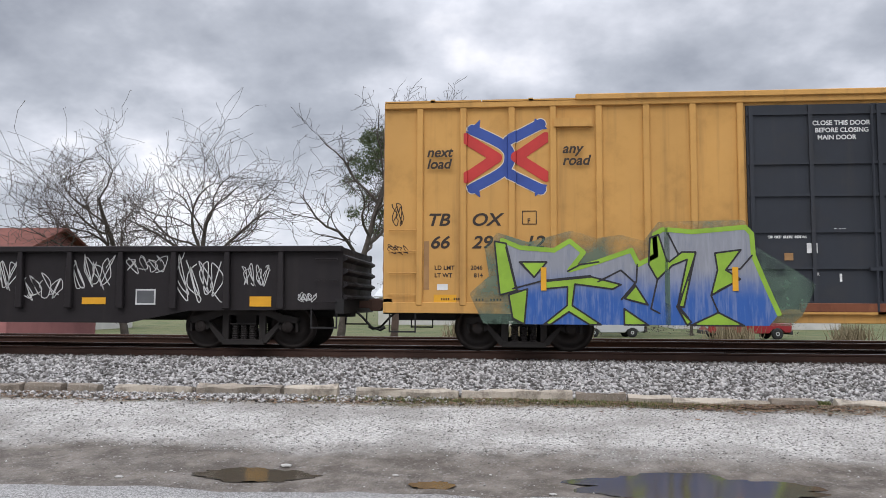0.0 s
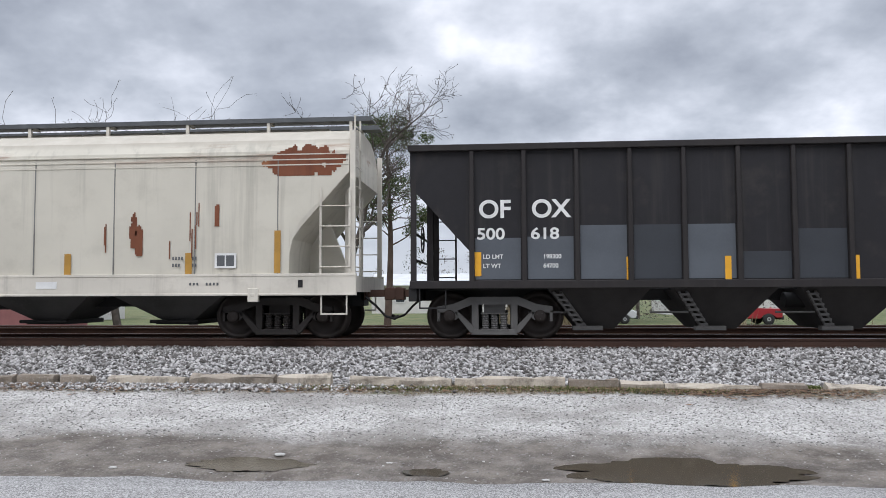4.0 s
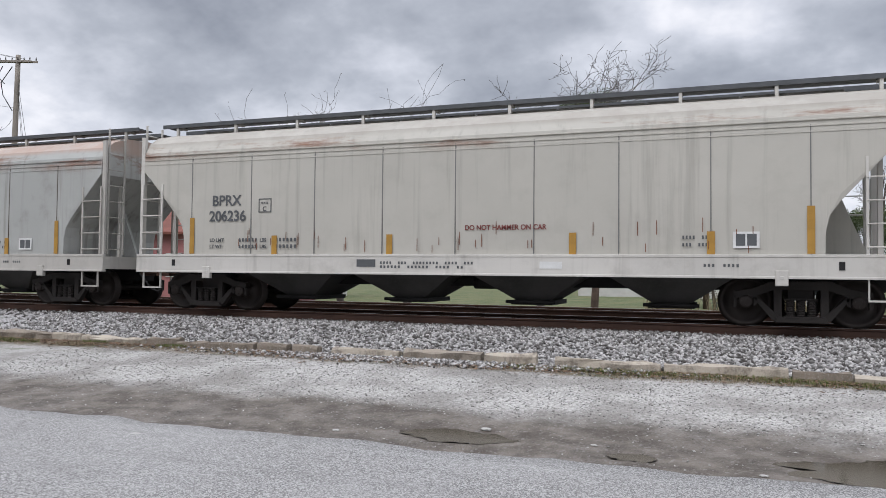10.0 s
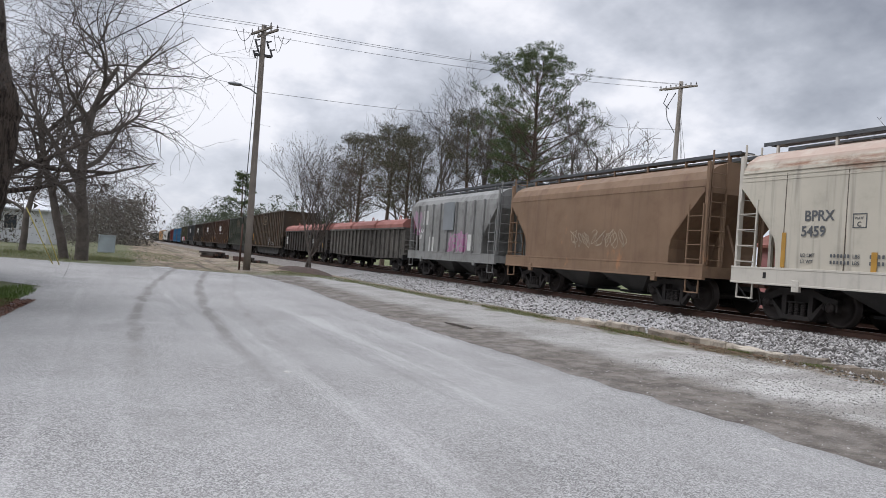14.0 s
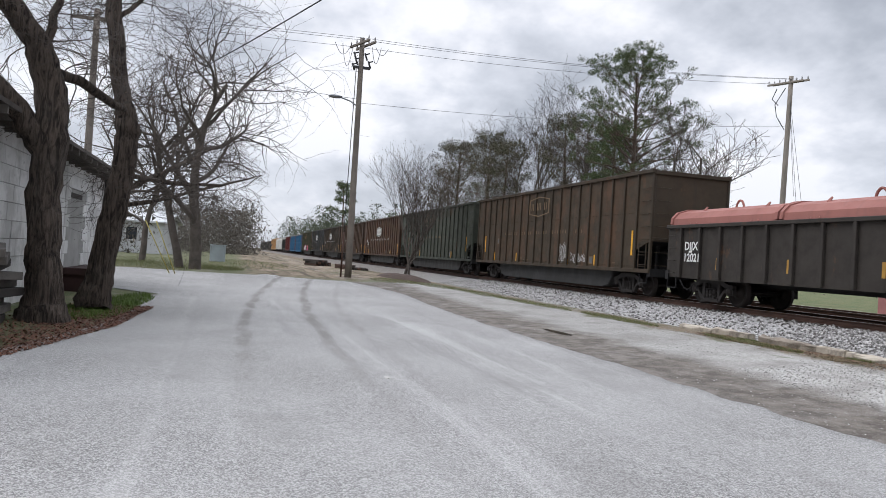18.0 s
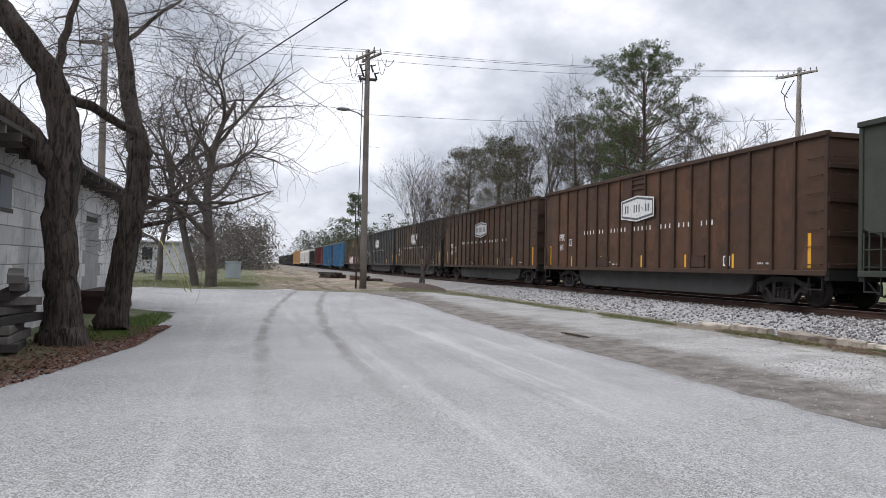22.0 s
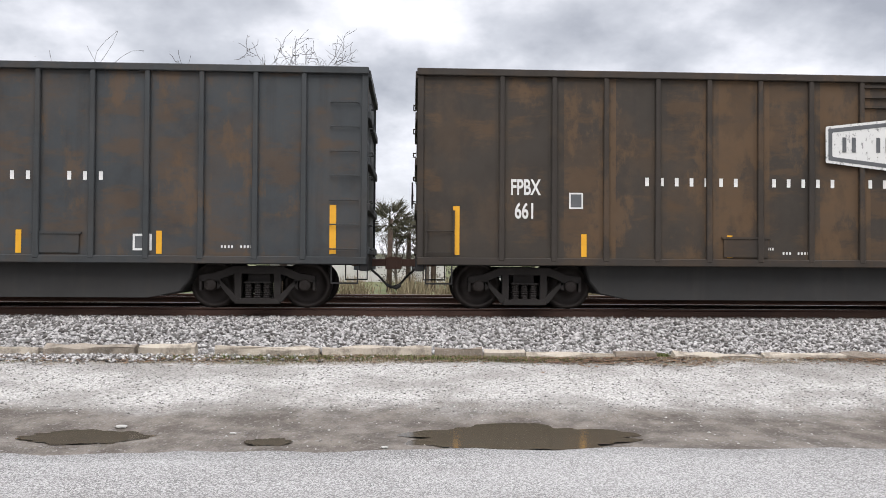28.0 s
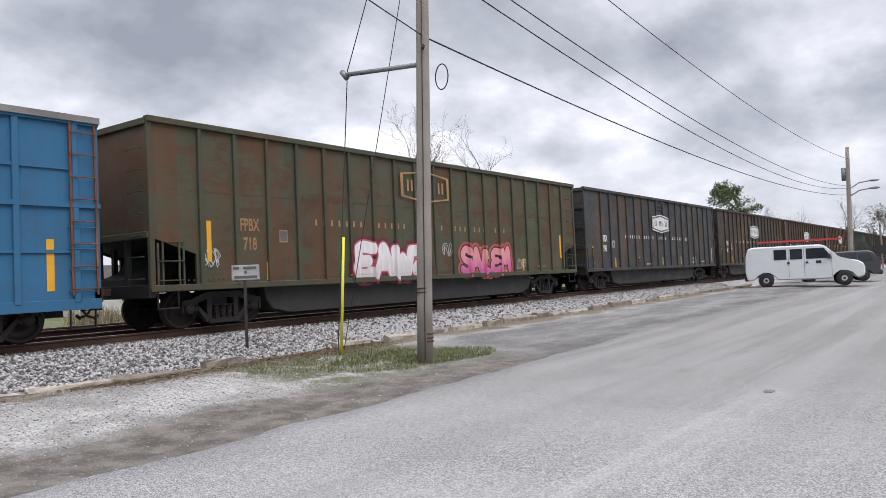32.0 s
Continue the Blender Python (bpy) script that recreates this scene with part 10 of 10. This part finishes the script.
# ---- buildings ----
def block_paint():
    n = Nodes("grubby_whitewashed_block")
    at = n.t.nodes.new("ShaderNodeNewGeometry").outputs["Position"]
    col = n.mix(n.step(n.rand(), 0.0, 1.0), (0.56, 0.56, 0.545), (0.68, 0.68, 0.665))
    col = n.mix(n.step(n.noise(0.55, 6, 0.68, at), 0.46, 0.62, 0.0, 0.6), col, (0.30, 0.295, 0.28))
    col = n.mix(n.step(n.noise(1.2, 6, 0.7, n.mapped((2.2, 2.2, 0.35), of=at)), 0.55, 0.70, 0.0, 0.6), col, (0.15, 0.145, 0.135))
    col = n.mix(n.step(n.noise(5, 5, 0.7, at), 0.60, 0.68, 0.0, 0.7), col, (0.36, 0.355, 0.345))
    n.bump(n.noise(28, 5, 0.7, at), 0.35, 0.012)
    return n.done(col, 0.88, 0, 0.3)


BLOCK = block_paint()
MORTAR = plain("grey_mortar", (0.30, 0.295, 0.28), 0.95, 0, 0.3, 5, 0.3)
ROOF_TIN = plain("rusty_dark_roofing", (0.085, 0.072, 0.062), 0.75, 0.2, 0.5, 3, 0.2)
OLD_WOOD = plain("rotten_grey_board", (0.15, 0.135, 0.12), 0.92, 0, 0.5, 4, 0.5)
DARK_WOOD = plain("dark_damp_wood", (0.042, 0.036, 0.032), 0.85, 0, 0.4, 4, 0.3)


def block_building():
    b = thing("block_building", "whitewashed concrete block building with dark eaves", "building", at=(0, 0, 0))
    y0, x0, x1, top = -3.62, -26.6, -7.0, 3.62
    part("wall", shape("bb_wall", lambda bm: (box(bm, x0, x1, y0 - 0.2, y0 - 0.015, -0.2, top), box(bm, x0, x0 + 0.2, y0 - 8, y0 - 0.2, -0.2, top))), MORTAR, b)
    door = (-22.7, -21.2, 0.75, 2.65)
    r = random.Random(5)
    for row in range(10):
        z = 0.0 + row * 0.365
        n = int((x1 - x0) / 0.74) + 1
        for i in range(n):
            a = x0 + i * 0.74 - (0.37 if row % 2 else 0)
            c = a + 0.725
            if c > x1 or a < x0 - 0.01 or (c > door[0] and a < door[1] and z + 0.36 > door[2] and z < door[3]):
                continue
            part("block", shape("bb_block", lambda bm: box(bm, 0, 0.725, -0.02, 0.012, 0, 0.352), 0.005), BLOCK, b, (a, y0 + r.uniform(-0.003, 0.003), z))
    part("door", shape("bb_door", lambda bm: (box(bm, door[0], door[1], y0 - 0.1, y0 - 0.04, door[2], door[3]), box(bm, door[0], door[1], y0 - 0.05, y0 + 0.0, door[3], door[3] + 0.14))), DARK_WOOD, b, label="dark weathered loading door")
    part("loading_dock", shape("bb_dock", lambda bm: (box(bm, -23.6, -20.6, y0, y0 + 0.8, 0.55, 0.72), [box(bm, x, x + 0.2, y0, y0 + 0.75, 0, 0.56) for x in (-23.5, -22.1, -20.9)])), plain("dark_red_dock_paint", (0.040, 0.018, 0.016), 0.85, 0, 0.5, 3, 0.2), b)
    part("roof", shape("bb_roof", lambda bm: prism_x(bm, [(y0 + 0.75, top + 0.02), (y0 + 0.75, top + 0.10), (y0 - 4.2, top + 1.35), (y0 - 8.6, top + 0.1), (y0 - 8.6, top + 0.02), (y0 - 4.2, top + 1.25)], x0 - 0.7, x1)), ROOF_TIN, b)
    for i in range(24):
        x = x0 - 0.6 + i * 0.84
        part("rafter_tail", shape("bb_rafter", lambda bm: box(bm, -0.04, 0.04, 0, 0.72, -0.14, 0.0)), OLD_WOOD, b, (x, y0, top + 0.03))
        part("roof_rib", shape("bb_rib", lambda bm: box(bm, -0.03, 0.03, 0, 4.95, 0.0, 0.035)), ROOF_TIN, b, (x, y0 - 4.2, top + 1.36), (-14.2, 0, 0))
    part("window", shape("bb_window", lambda bm: (box(bm, -14.2, -13.5, y0 - 0.02, y0 + 0.02, 2.5, 3.1),)), plain("dusty_blue_grey_pane", (0.16, 0.19, 0.21), 0.4, 0, 0.3, 3, 0.1), b)
    part("window_frame", shape("bb_frame", lambda bm: [box(bm, -14.28, -13.42, y0, y0 + 0.03, z, z + 0.08) for z in (2.42, 3.1)]), OLD_WOOD, b)
    part("lamp_box", shape("bb_box", lambda bm: box(bm, -19.3, -19.1, y0, y0 + 0.12, 2.75, 3.05)), DARK_METAL, b)
    part("downpipe", shape("bb_pipe", lambda bm: tube(bm, (x0 + 0.3, y0 + 0.06, 0.1), (x0 + 0.3, y0 + 0.06, top), 0.04, 8)), DARK_METAL, b)


block_building()


def board_pile():
    t = thing("board_pile", "leaning pile of rotten grey boards and crates", "timber pile", at=(-12.35, -3.0, ground_z(-12.35, -3.0)))
    r = random.Random(2)
    for i in range(9):
        part("board", shape(("pile_board", i % 3), lambda bm: box(bm, -0.9 + 0.1 * (i % 3), 0.9, -0.12, 0.12, 0, 0.14), 0.01), OLD_WOOD if i % 3 else DARK_WOOD, t, (r.uniform(-0.15, 0.15), r.uniform(-0.06, 0.06), 0.145 * i), (r.uniform(-2, 2), r.uniform(-3, 3), r.uniform(-16, 16)))


board_pile()


def house(name, label, x, y, w, d, h, roof_h, wall, roof, turn=0, openings=3, shed=False):
    z = ground_z(x, y) - 0.1
    b = thing(name, label, "house", "houses", (x, y, z), (0, 0, turn))
    part("wall", shape(("house_wall", w, d, h), lambda bm: box(bm, -w / 2, w / 2, -d / 2, d / 2, 0, h)), wall, b)
    part("roof", shape(("house_roof", w, d, h), lambda bm: prism_x(bm, [(-d / 2 - 0.5, h), (0, h + roof_h), (d / 2 + 0.5, h), (d / 2 + 0.5, h - 0.15), (0, h + roof_h - 0.15), (-d / 2 - 0.5, h - 0.15)], -w / 2 - 0.5, w / 2 + 0.5)), roof, b)
    part("gable", shape(("gable", w, d, h), lambda bm: prism_x(bm, [(-d / 2, h - 0.02), (0, h + roof_h - 0.17), (d / 2, h - 0.02)], -w / 2 + 0.02, w / 2 - 0.02)), wall, b)
    for i in range(openings):
        wx = -w / 2 + w * (i + 0.5) / openings
        win = part("window", shape("house_window", lambda bm: box(bm, -0.5, 0.5, -0.05, 0.03, 0, 1.2)), plain("dark_window_glass", (0.03, 0.035, 0.04), 0.1, 0, 0.2, 3, 0.0), b, (wx, -d / 2, h * 0.42))
        part("frame", shape("house_frame", lambda bm: [box(bm, a, c, -0.08, -0.02, e, g) for a, c, e, g in ((-0.58, -0.5, -0.08, 1.28), (0.5, 0.58, -0.08, 1.28), (-0.58, 0.58, -0.08, 0.0), (-0.58, 0.58, 1.2, 1.28))]), WHITE, win)
    return b


PINK = plain("faded_pink_siding", (0.40, 0.17, 0.165), 0.8, 0, 0.3, 2, 0.1)
ROOF_RED = plain("red_brown_shingle", (0.20, 0.07, 0.05), 0.85, 0, 0.3, 4, 0.2)
PALE_ROOF = plain("pale_metal_roof", (0.58, 0.59, 0.60), 0.5, 0.2, 0.15, 3, 0.05)
SIDING = plain("off_white_siding", (0.55, 0.54, 0.51), 0.8, 0, 0.15, 3, 0.1)
house("house", "faded pink building under a red-brown roof", -28.05, 40, 9.3, 8, 4.3, 1.9, PINK, ROOF_RED)
house("house", "house with red-brown roof beyond the bare trees", -42, 66, 14, 9, 5.2, 2.2, SIDING, ROOF_RED)
house("shed", "small white metal shed behind the yard", -78, -8.2, 6, 5, 3.2, 0.9, PALE_ROOF, PALE_ROOF, 80, 1)
house("house", "pale house in the distance beyond the tracks", 26, 84, 16, 9, 4.0, 2.0, SIDING, PALE_ROOF)
house("house", "low pale house in the distance", 52, 78, 18, 9, 3.6, 1.8, SIDING, ROOF_TIN)
house("house", "low white building in the distance", -4, 92, 20, 10, 3.4, 1.4, SIDING, PALE_ROOF)

# ---- vehicles ----
TYRE = plain("tyre_rubber", (0.022, 0.022, 0.022), 0.85, 0, 0.3, 8, 0.2)
RIM = plain("silver_wheel_rim", (0.48, 0.48, 0.49), 0.35, 0.7, 0.15, 6, 0.02)
GLASS = plain("tinted_window_glass", (0.025, 0.03, 0.034), 0.06, 0, 0.2, 2, 0.0, 0.6)
BUMPER = plain("black_plastic_trim", (0.03, 0.03, 0.032), 0.6, 0, 0.2, 6, 0.05)
HEADLIGHT = plain("clear_lamp_lens", (0.55, 0.56, 0.57), 0.15, 0.2, 0.1, 6, 0.0)
TAILLIGHT = plain("red_lamp_lens", (0.35, 0.015, 0.012), 0.2, 0, 0.1, 6, 0.0)


def smooth_paint(name, c):
    n = Nodes(name)
    m = n.done(n.mix(n.math("MULTIPLY", n.step(n.noise(0.9, 5), 0.4, 0.75), 0.3), c, tuple(v * 0.75 for v in c)), 0.3, 0.0, 0.5)
    n.p.inputs["Coat Weight"].default_value = 0.4
    return m


def vehicle(name, label, category, x, y, turn, paint, side, width, axles, wheel, windows, length):
    """A road vehicle: nose towards +x of its own space; side is its outline of (x, z) points."""
    v = thing(name, label, category, "parked vehicles", (x, y, ground_z(x, y)), (0, 0, turn))
    me = shape((name, x), lambda bm: prism(bm, side, -width / 2, width / 2), 0.06)
    part("body", me, paint, v)
    for ax in axles:
        for s in (-1, 1):
            w = part("wheel", shape(("tyre", wheel), lambda bm: lathe(bm, [(wheel * 0.55, -0.11), (wheel * 0.95, -0.11), (wheel, -0.07), (wheel, 0.07), (wheel * 0.95, 0.11), (wheel * 0.55, 0.11)], 24)), TYRE, v, (ax, s * (width / 2 - 0.06), wheel))
            part("rim", shape(("rim", wheel), lambda bm: (lathe(bm, [(0.02, -0.105), (wheel * 0.3, -0.115), (wheel * 0.56, -0.095), (wheel * 0.58, -0.112), (wheel * 0.58, 0.0)], 20))), RIM, w, (0, 0, 0), (0, 0, 0 if s < 0 else 180))
    for s in (-1, 1):
        for i, pts in enumerate(windows):
            part("side_window", shape((name, "win", i, s), lambda bm: prism(bm, pts, s * (width / 2 + 0.004) - 0.012, s * (width / 2 + 0.004) + 0.012)), GLASS, v)
        part("headlight", shape("headlight", lambda bm: box(bm, -0.06, 0.06, -0.16, 0.16, -0.1, 0.1), 0.02), HEADLIGHT, v, (length / 2 - 0.04, s * (width / 2 - 0.24), 0.85))
        part("tail_light", shape("tail_light", lambda bm: box(bm, -0.05, 0.05, -0.08, 0.08, -0.18, 0.18), 0.02), TAILLIGHT, v, (-length / 2 + 0.03, s * (width / 2 - 0.12), 1.0))
    for e in (-1, 1):
        part("bumper", shape(("bumper", width), lambda bm: box(bm, -0.1, 0.1, -width / 2 + 0.02, width / 2 - 0.02, 0.36, 0.62), 0.04), BUMPER, v, (e * (length / 2 + 0.0), 0, 0))
    return v


def van():
    white = smooth_paint("white_van_paint", (0.58, 0.60, 0.61))
    side = [(-2.7, 0.40), (-2.75, 0.9), (-2.72, 1.6), (-2.6, 2.02), (-2.35, 2.1), (0.75, 2.1), (1.0, 2.03), (1.55, 1.40), (2.45, 1.22), (2.68, 1.05), (2.72, 0.45), (2.35, 0.36), (2.2, 0.70), (1.95, 0.82), (1.6, 0.82), (1.36, 0.68), (1.25, 0.36), (-1.25, 0.36), (-1.36, 0.68), (-1.6, 0.82), (-1.95, 0.82), (-2.2, 0.68), (-2.32, 0.38)]
    wins = [[(-0.62, 1.40), (-0.05, 1.40), (-0.05, 1.92), (-0.62, 1.92)], [(-1.35, 1.40), (-0.75, 1.40), (-0.75, 1.92), (-1.35, 1.92)], [(0.12, 1.40), (1.28, 1.40), (0.95, 1.92), (0.12, 1.92)]]
    wins = [wins[0], wins[2], [(-0.62 - 0.75, 1.40), (-0.78, 1.40), (-0.78, 1.92), (-1.37, 1.92)]]
    v = vehicle("van", "white cargo van with a red ladder on its roof rack", "van", 44.7, 8.7, -78, white, side, 1.95, (-1.78, 1.78), 0.37, wins, 5.4)
    part("windscreen", shape("van_screen", lambda bm: prism(bm, [(1.06, 2.0), (1.58, 1.42), (1.55, 1.40), (1.02, 1.99)], -0.82, 0.82)), GLASS, v)
    part("grille", shape("van_grille", lambda bm: box(bm, 2.68, 2.74, -0.6, 0.6, 0.72, 1.02)), BUMPER, v)
    for s in (-1, 1):
        part("mirror", shape("van_mirror", lambda bm: box(bm, -0.07, 0.07, -0.1, 0.1, -0.13, 0.13), 0.03), BUMPER, v, (1.15, s * 1.12, 1.48))
        for x in (-0.7, 0.15):
            part("door_handle", shape("van_handle", lambda bm: box(bm, -0.06, 0.06, -0.015, 0.015, -0.05, 0.05)), BUMPER, v, (x, s * 0.99, 1.22))
        part("door_seam", shape("van_seam", lambda bm: [box(bm, x, x + 0.012, -0.004, 0.004, 0.5, 2.0) for x in (-0.7, 0.02, 1.25)]), BUMPER, v, (0, s * 0.977, 0))
    for x in (-1.6, 0.5):
        part("rack_bar", shape("rack_bar", lambda bm: (box(bm, -0.03, 0.03, -0.85, 0.85, 2.24, 2.29), box(bm, -0.03, 0.03, -0.85, -0.8, 2.08, 2.25), box(bm, -0.03, 0.03, 0.8, 0.85, 2.08, 2.25))), BUMPER, v, (x, 0, 0))
    part("logo_patch", shape("van_logo", lambda bm: box(bm, 0.55, 0.8, -0.003, 0.003, 1.15, 1.3)), BUMPER, v, (0, -0.98, 0))
    ladder = thing("roof_ladder", "red fibreglass ladder strapped to the van's roof rack", "ladder", at=(44.7, 8.7, ground_z(44.7, 8.7) + 2.3), turn=(0, 0, -78))
    red = plain("red_fibreglass", (0.42, 0.05, 0.04), 0.5, 0, 0.2, 6, 0.02)
    for s in (-1, 1):
        part("rail", shape("roof_ladder_rail", lambda bm: box(bm, -2.1, 1.75, -0.025, 0.025, 0, 0.09)), red, ladder, (0, -0.45 + s * 0.2, 0))
    for i in range(12):
        part("rung", shape("roof_ladder_rung", lambda bm: tube(bm, (0, -0.2, 0.045), (0, 0.2, 0.045), 0.016, 6)), GREY_METAL, ladder, (-1.95 + 0.32 * i, -0.45, 0))


van()
SUV_SIDE = [(-2.3, 0.42), (-2.35, 0.95), (-2.2, 1.15), (-2.0, 1.68), (-1.7, 1.78), (0.2, 1.76), (0.55, 1.66), (1.1, 1.15), (2.1, 1.02), (2.3, 0.85), (2.32, 0.45), (1.9, 0.36), (1.78, 0.66), (1.4, 0.76), (1.05, 0.66), (0.92, 0.34), (-0.92, 0.34), (-1.05, 0.66), (-1.4, 0.76), (-1.78, 0.66), (-1.9, 0.38)]
SUV_WIN = [[(-1.95, 1.16), (-1.2, 1.16), (-1.2, 1.6), (-1.82, 1.6)], [(-1.12, 1.16), (-0.25, 1.16), (-0.25, 1.64), (-1.12, 1.64)], [(-0.17, 1.16), (0.98, 1.16), (0.5, 1.6), (-0.17, 1.64)]]
vehicle("suv", "dark grey sport utility vehicle parked behind the van", "car", 52.6, 8.5, 105, smooth_paint("charcoal_paint", (0.035, 0.037, 0.042)), SUV_SIDE, 1.9, (-1.4, 1.42), 0.36, SUV_WIN, 4.65)
vehicle("suv", "silver sport utility vehicle parked across the tracks", "car", 8.6, 57.5, 8, smooth_paint("silver_paint", (0.45, 0.46, 0.47)), SUV_SIDE, 1.9, (-1.4, 1.42), 0.36, SUV_WIN, 4.65)
vehicle("suv", "white sport utility vehicle parked across the tracks", "car", 33, 45, 4, smooth_paint("white_car_paint", (0.72, 0.73, 0.74)), SUV_SIDE, 1.9, (-1.4, 1.42), 0.36, SUV_WIN, 4.65)
vehicle("suv", "white sport utility vehicle parked across the tracks", "car", 39.5, 45.5, 176, smooth_paint("white_car_paint", (0.72, 0.73, 0.74)), SUV_SIDE, 1.9, (-1.4, 1.42), 0.36, SUV_WIN, 4.65)
PICKUP = [(-2.9, 0.5), (-2.92, 1.12), (-0.7, 1.14), (-0.62, 1.2), (-0.55, 1.82), (-0.3, 1.9), (0.75, 1.88), (1.35, 1.25), (2.6, 1.12), (2.85, 0.95), (2.88, 0.5), (2.4, 0.42), (2.28, 0.75), (1.9, 0.86), (1.5, 0.75), (1.38, 0.42), (-1.38, 0.42), (-1.5, 0.75), (-1.9, 0.86), (-2.28, 0.75), (-2.4, 0.46)]
vehicle("pickup_truck", "dark red pickup truck parked across the tracks", "pickup truck", 17.6, 55.4, 186, smooth_paint("dark_red_paint", (0.26, 0.012, 0.02)), PICKUP, 1.95, (-1.9, 1.9), 0.40, [[(-0.45, 1.28), (0.2, 1.28), (0.2, 1.78), (-0.42, 1.78)], [(0.28, 1.28), (1.18, 1.28), (0.76, 1.78), (0.28, 1.78)]], 5.8)


def grass_clump(x, y, n, seed):
    r = random.Random(seed)
    v, f = [], []
    z = ground_z(x, y) - 0.05
    for i in range(n):
        a, b, h = r.uniform(0, math.tau), r.uniform(0.2, 1.4), r.uniform(0.7, 1.5)
        k = len(v)
        sx, sy = r.gauss(0, 0.5), r.gauss(0, 0.4)
        v += [(x + sx - 0.03, y + sy, z), (x + sx + 0.03, y + sy, z), (x + sx + b * math.cos(a) * 0.5, y + sy + b * math.sin(a) * 0.5, z + h)]
        f.append((k, k + 1, k + 2))
    tagged(rows_mesh("ornamental_grass", v, f, STRAW), "tall clump of dry ornamental grass", "grass", "grass clumps", "stuff")


for i, (x, y) in enumerate(((2.0, 40), (4.5, 41), (-1, 42), (13, 42), (24, 41), (26, 42), (20, 44))):
    grass_clump(x, y, 260, 90 + i)


def palm(x, y, h, seed):
    r = random.Random(seed)
    t = thing("palm_tree", "shaggy green palm tree beyond the tracks", "tree", "trees", (x, y, ground_z(x, y) - 0.05))
    part("trunk", shape(("palm_trunk", h), lambda bm: tube(bm, (0, 0, 0), (0.1, 0, h), 0.22, 12, 0.17)), PINE_BARK, t)
    v, f = [], []
    for i in range(60):
        a, e = r.uniform(0, math.tau), r.uniform(-0.5, 1.2)
        d = Vector((math.cos(a) * math.cos(e), math.sin(a) * math.cos(e), math.sin(e)))
        for j in range(26):
            q = Vector((0.1, 0, h)) + d * r.uniform(0.9, 1.5) + Vector((0, 0, -0.2))
            s = (d + Vector((r.gauss(0, 0.5), r.gauss(0, 0.5), r.gauss(0, 0.5)))).normalized()
            k = len(v)
            w = d.cross(s).normalized() * 0.03
            v += [tuple(q - w), tuple(q + w), tuple(q + s * r.uniform(0.5, 0.9))]
            f.append((k, k + 1, k + 2))
    me = bpy.data.meshes.new("fronds")
    me.from_pydata(v, [], f)
    me.materials.append(None)
    part("fronds", me, OAK_LEAF, t)["kind"] = "stuff"


palm(0.4, 58, 5.6, 1)
palm(3.8, 60, 5.2, 2)
palm(1.8, 63, 4.8, 3)

motions()
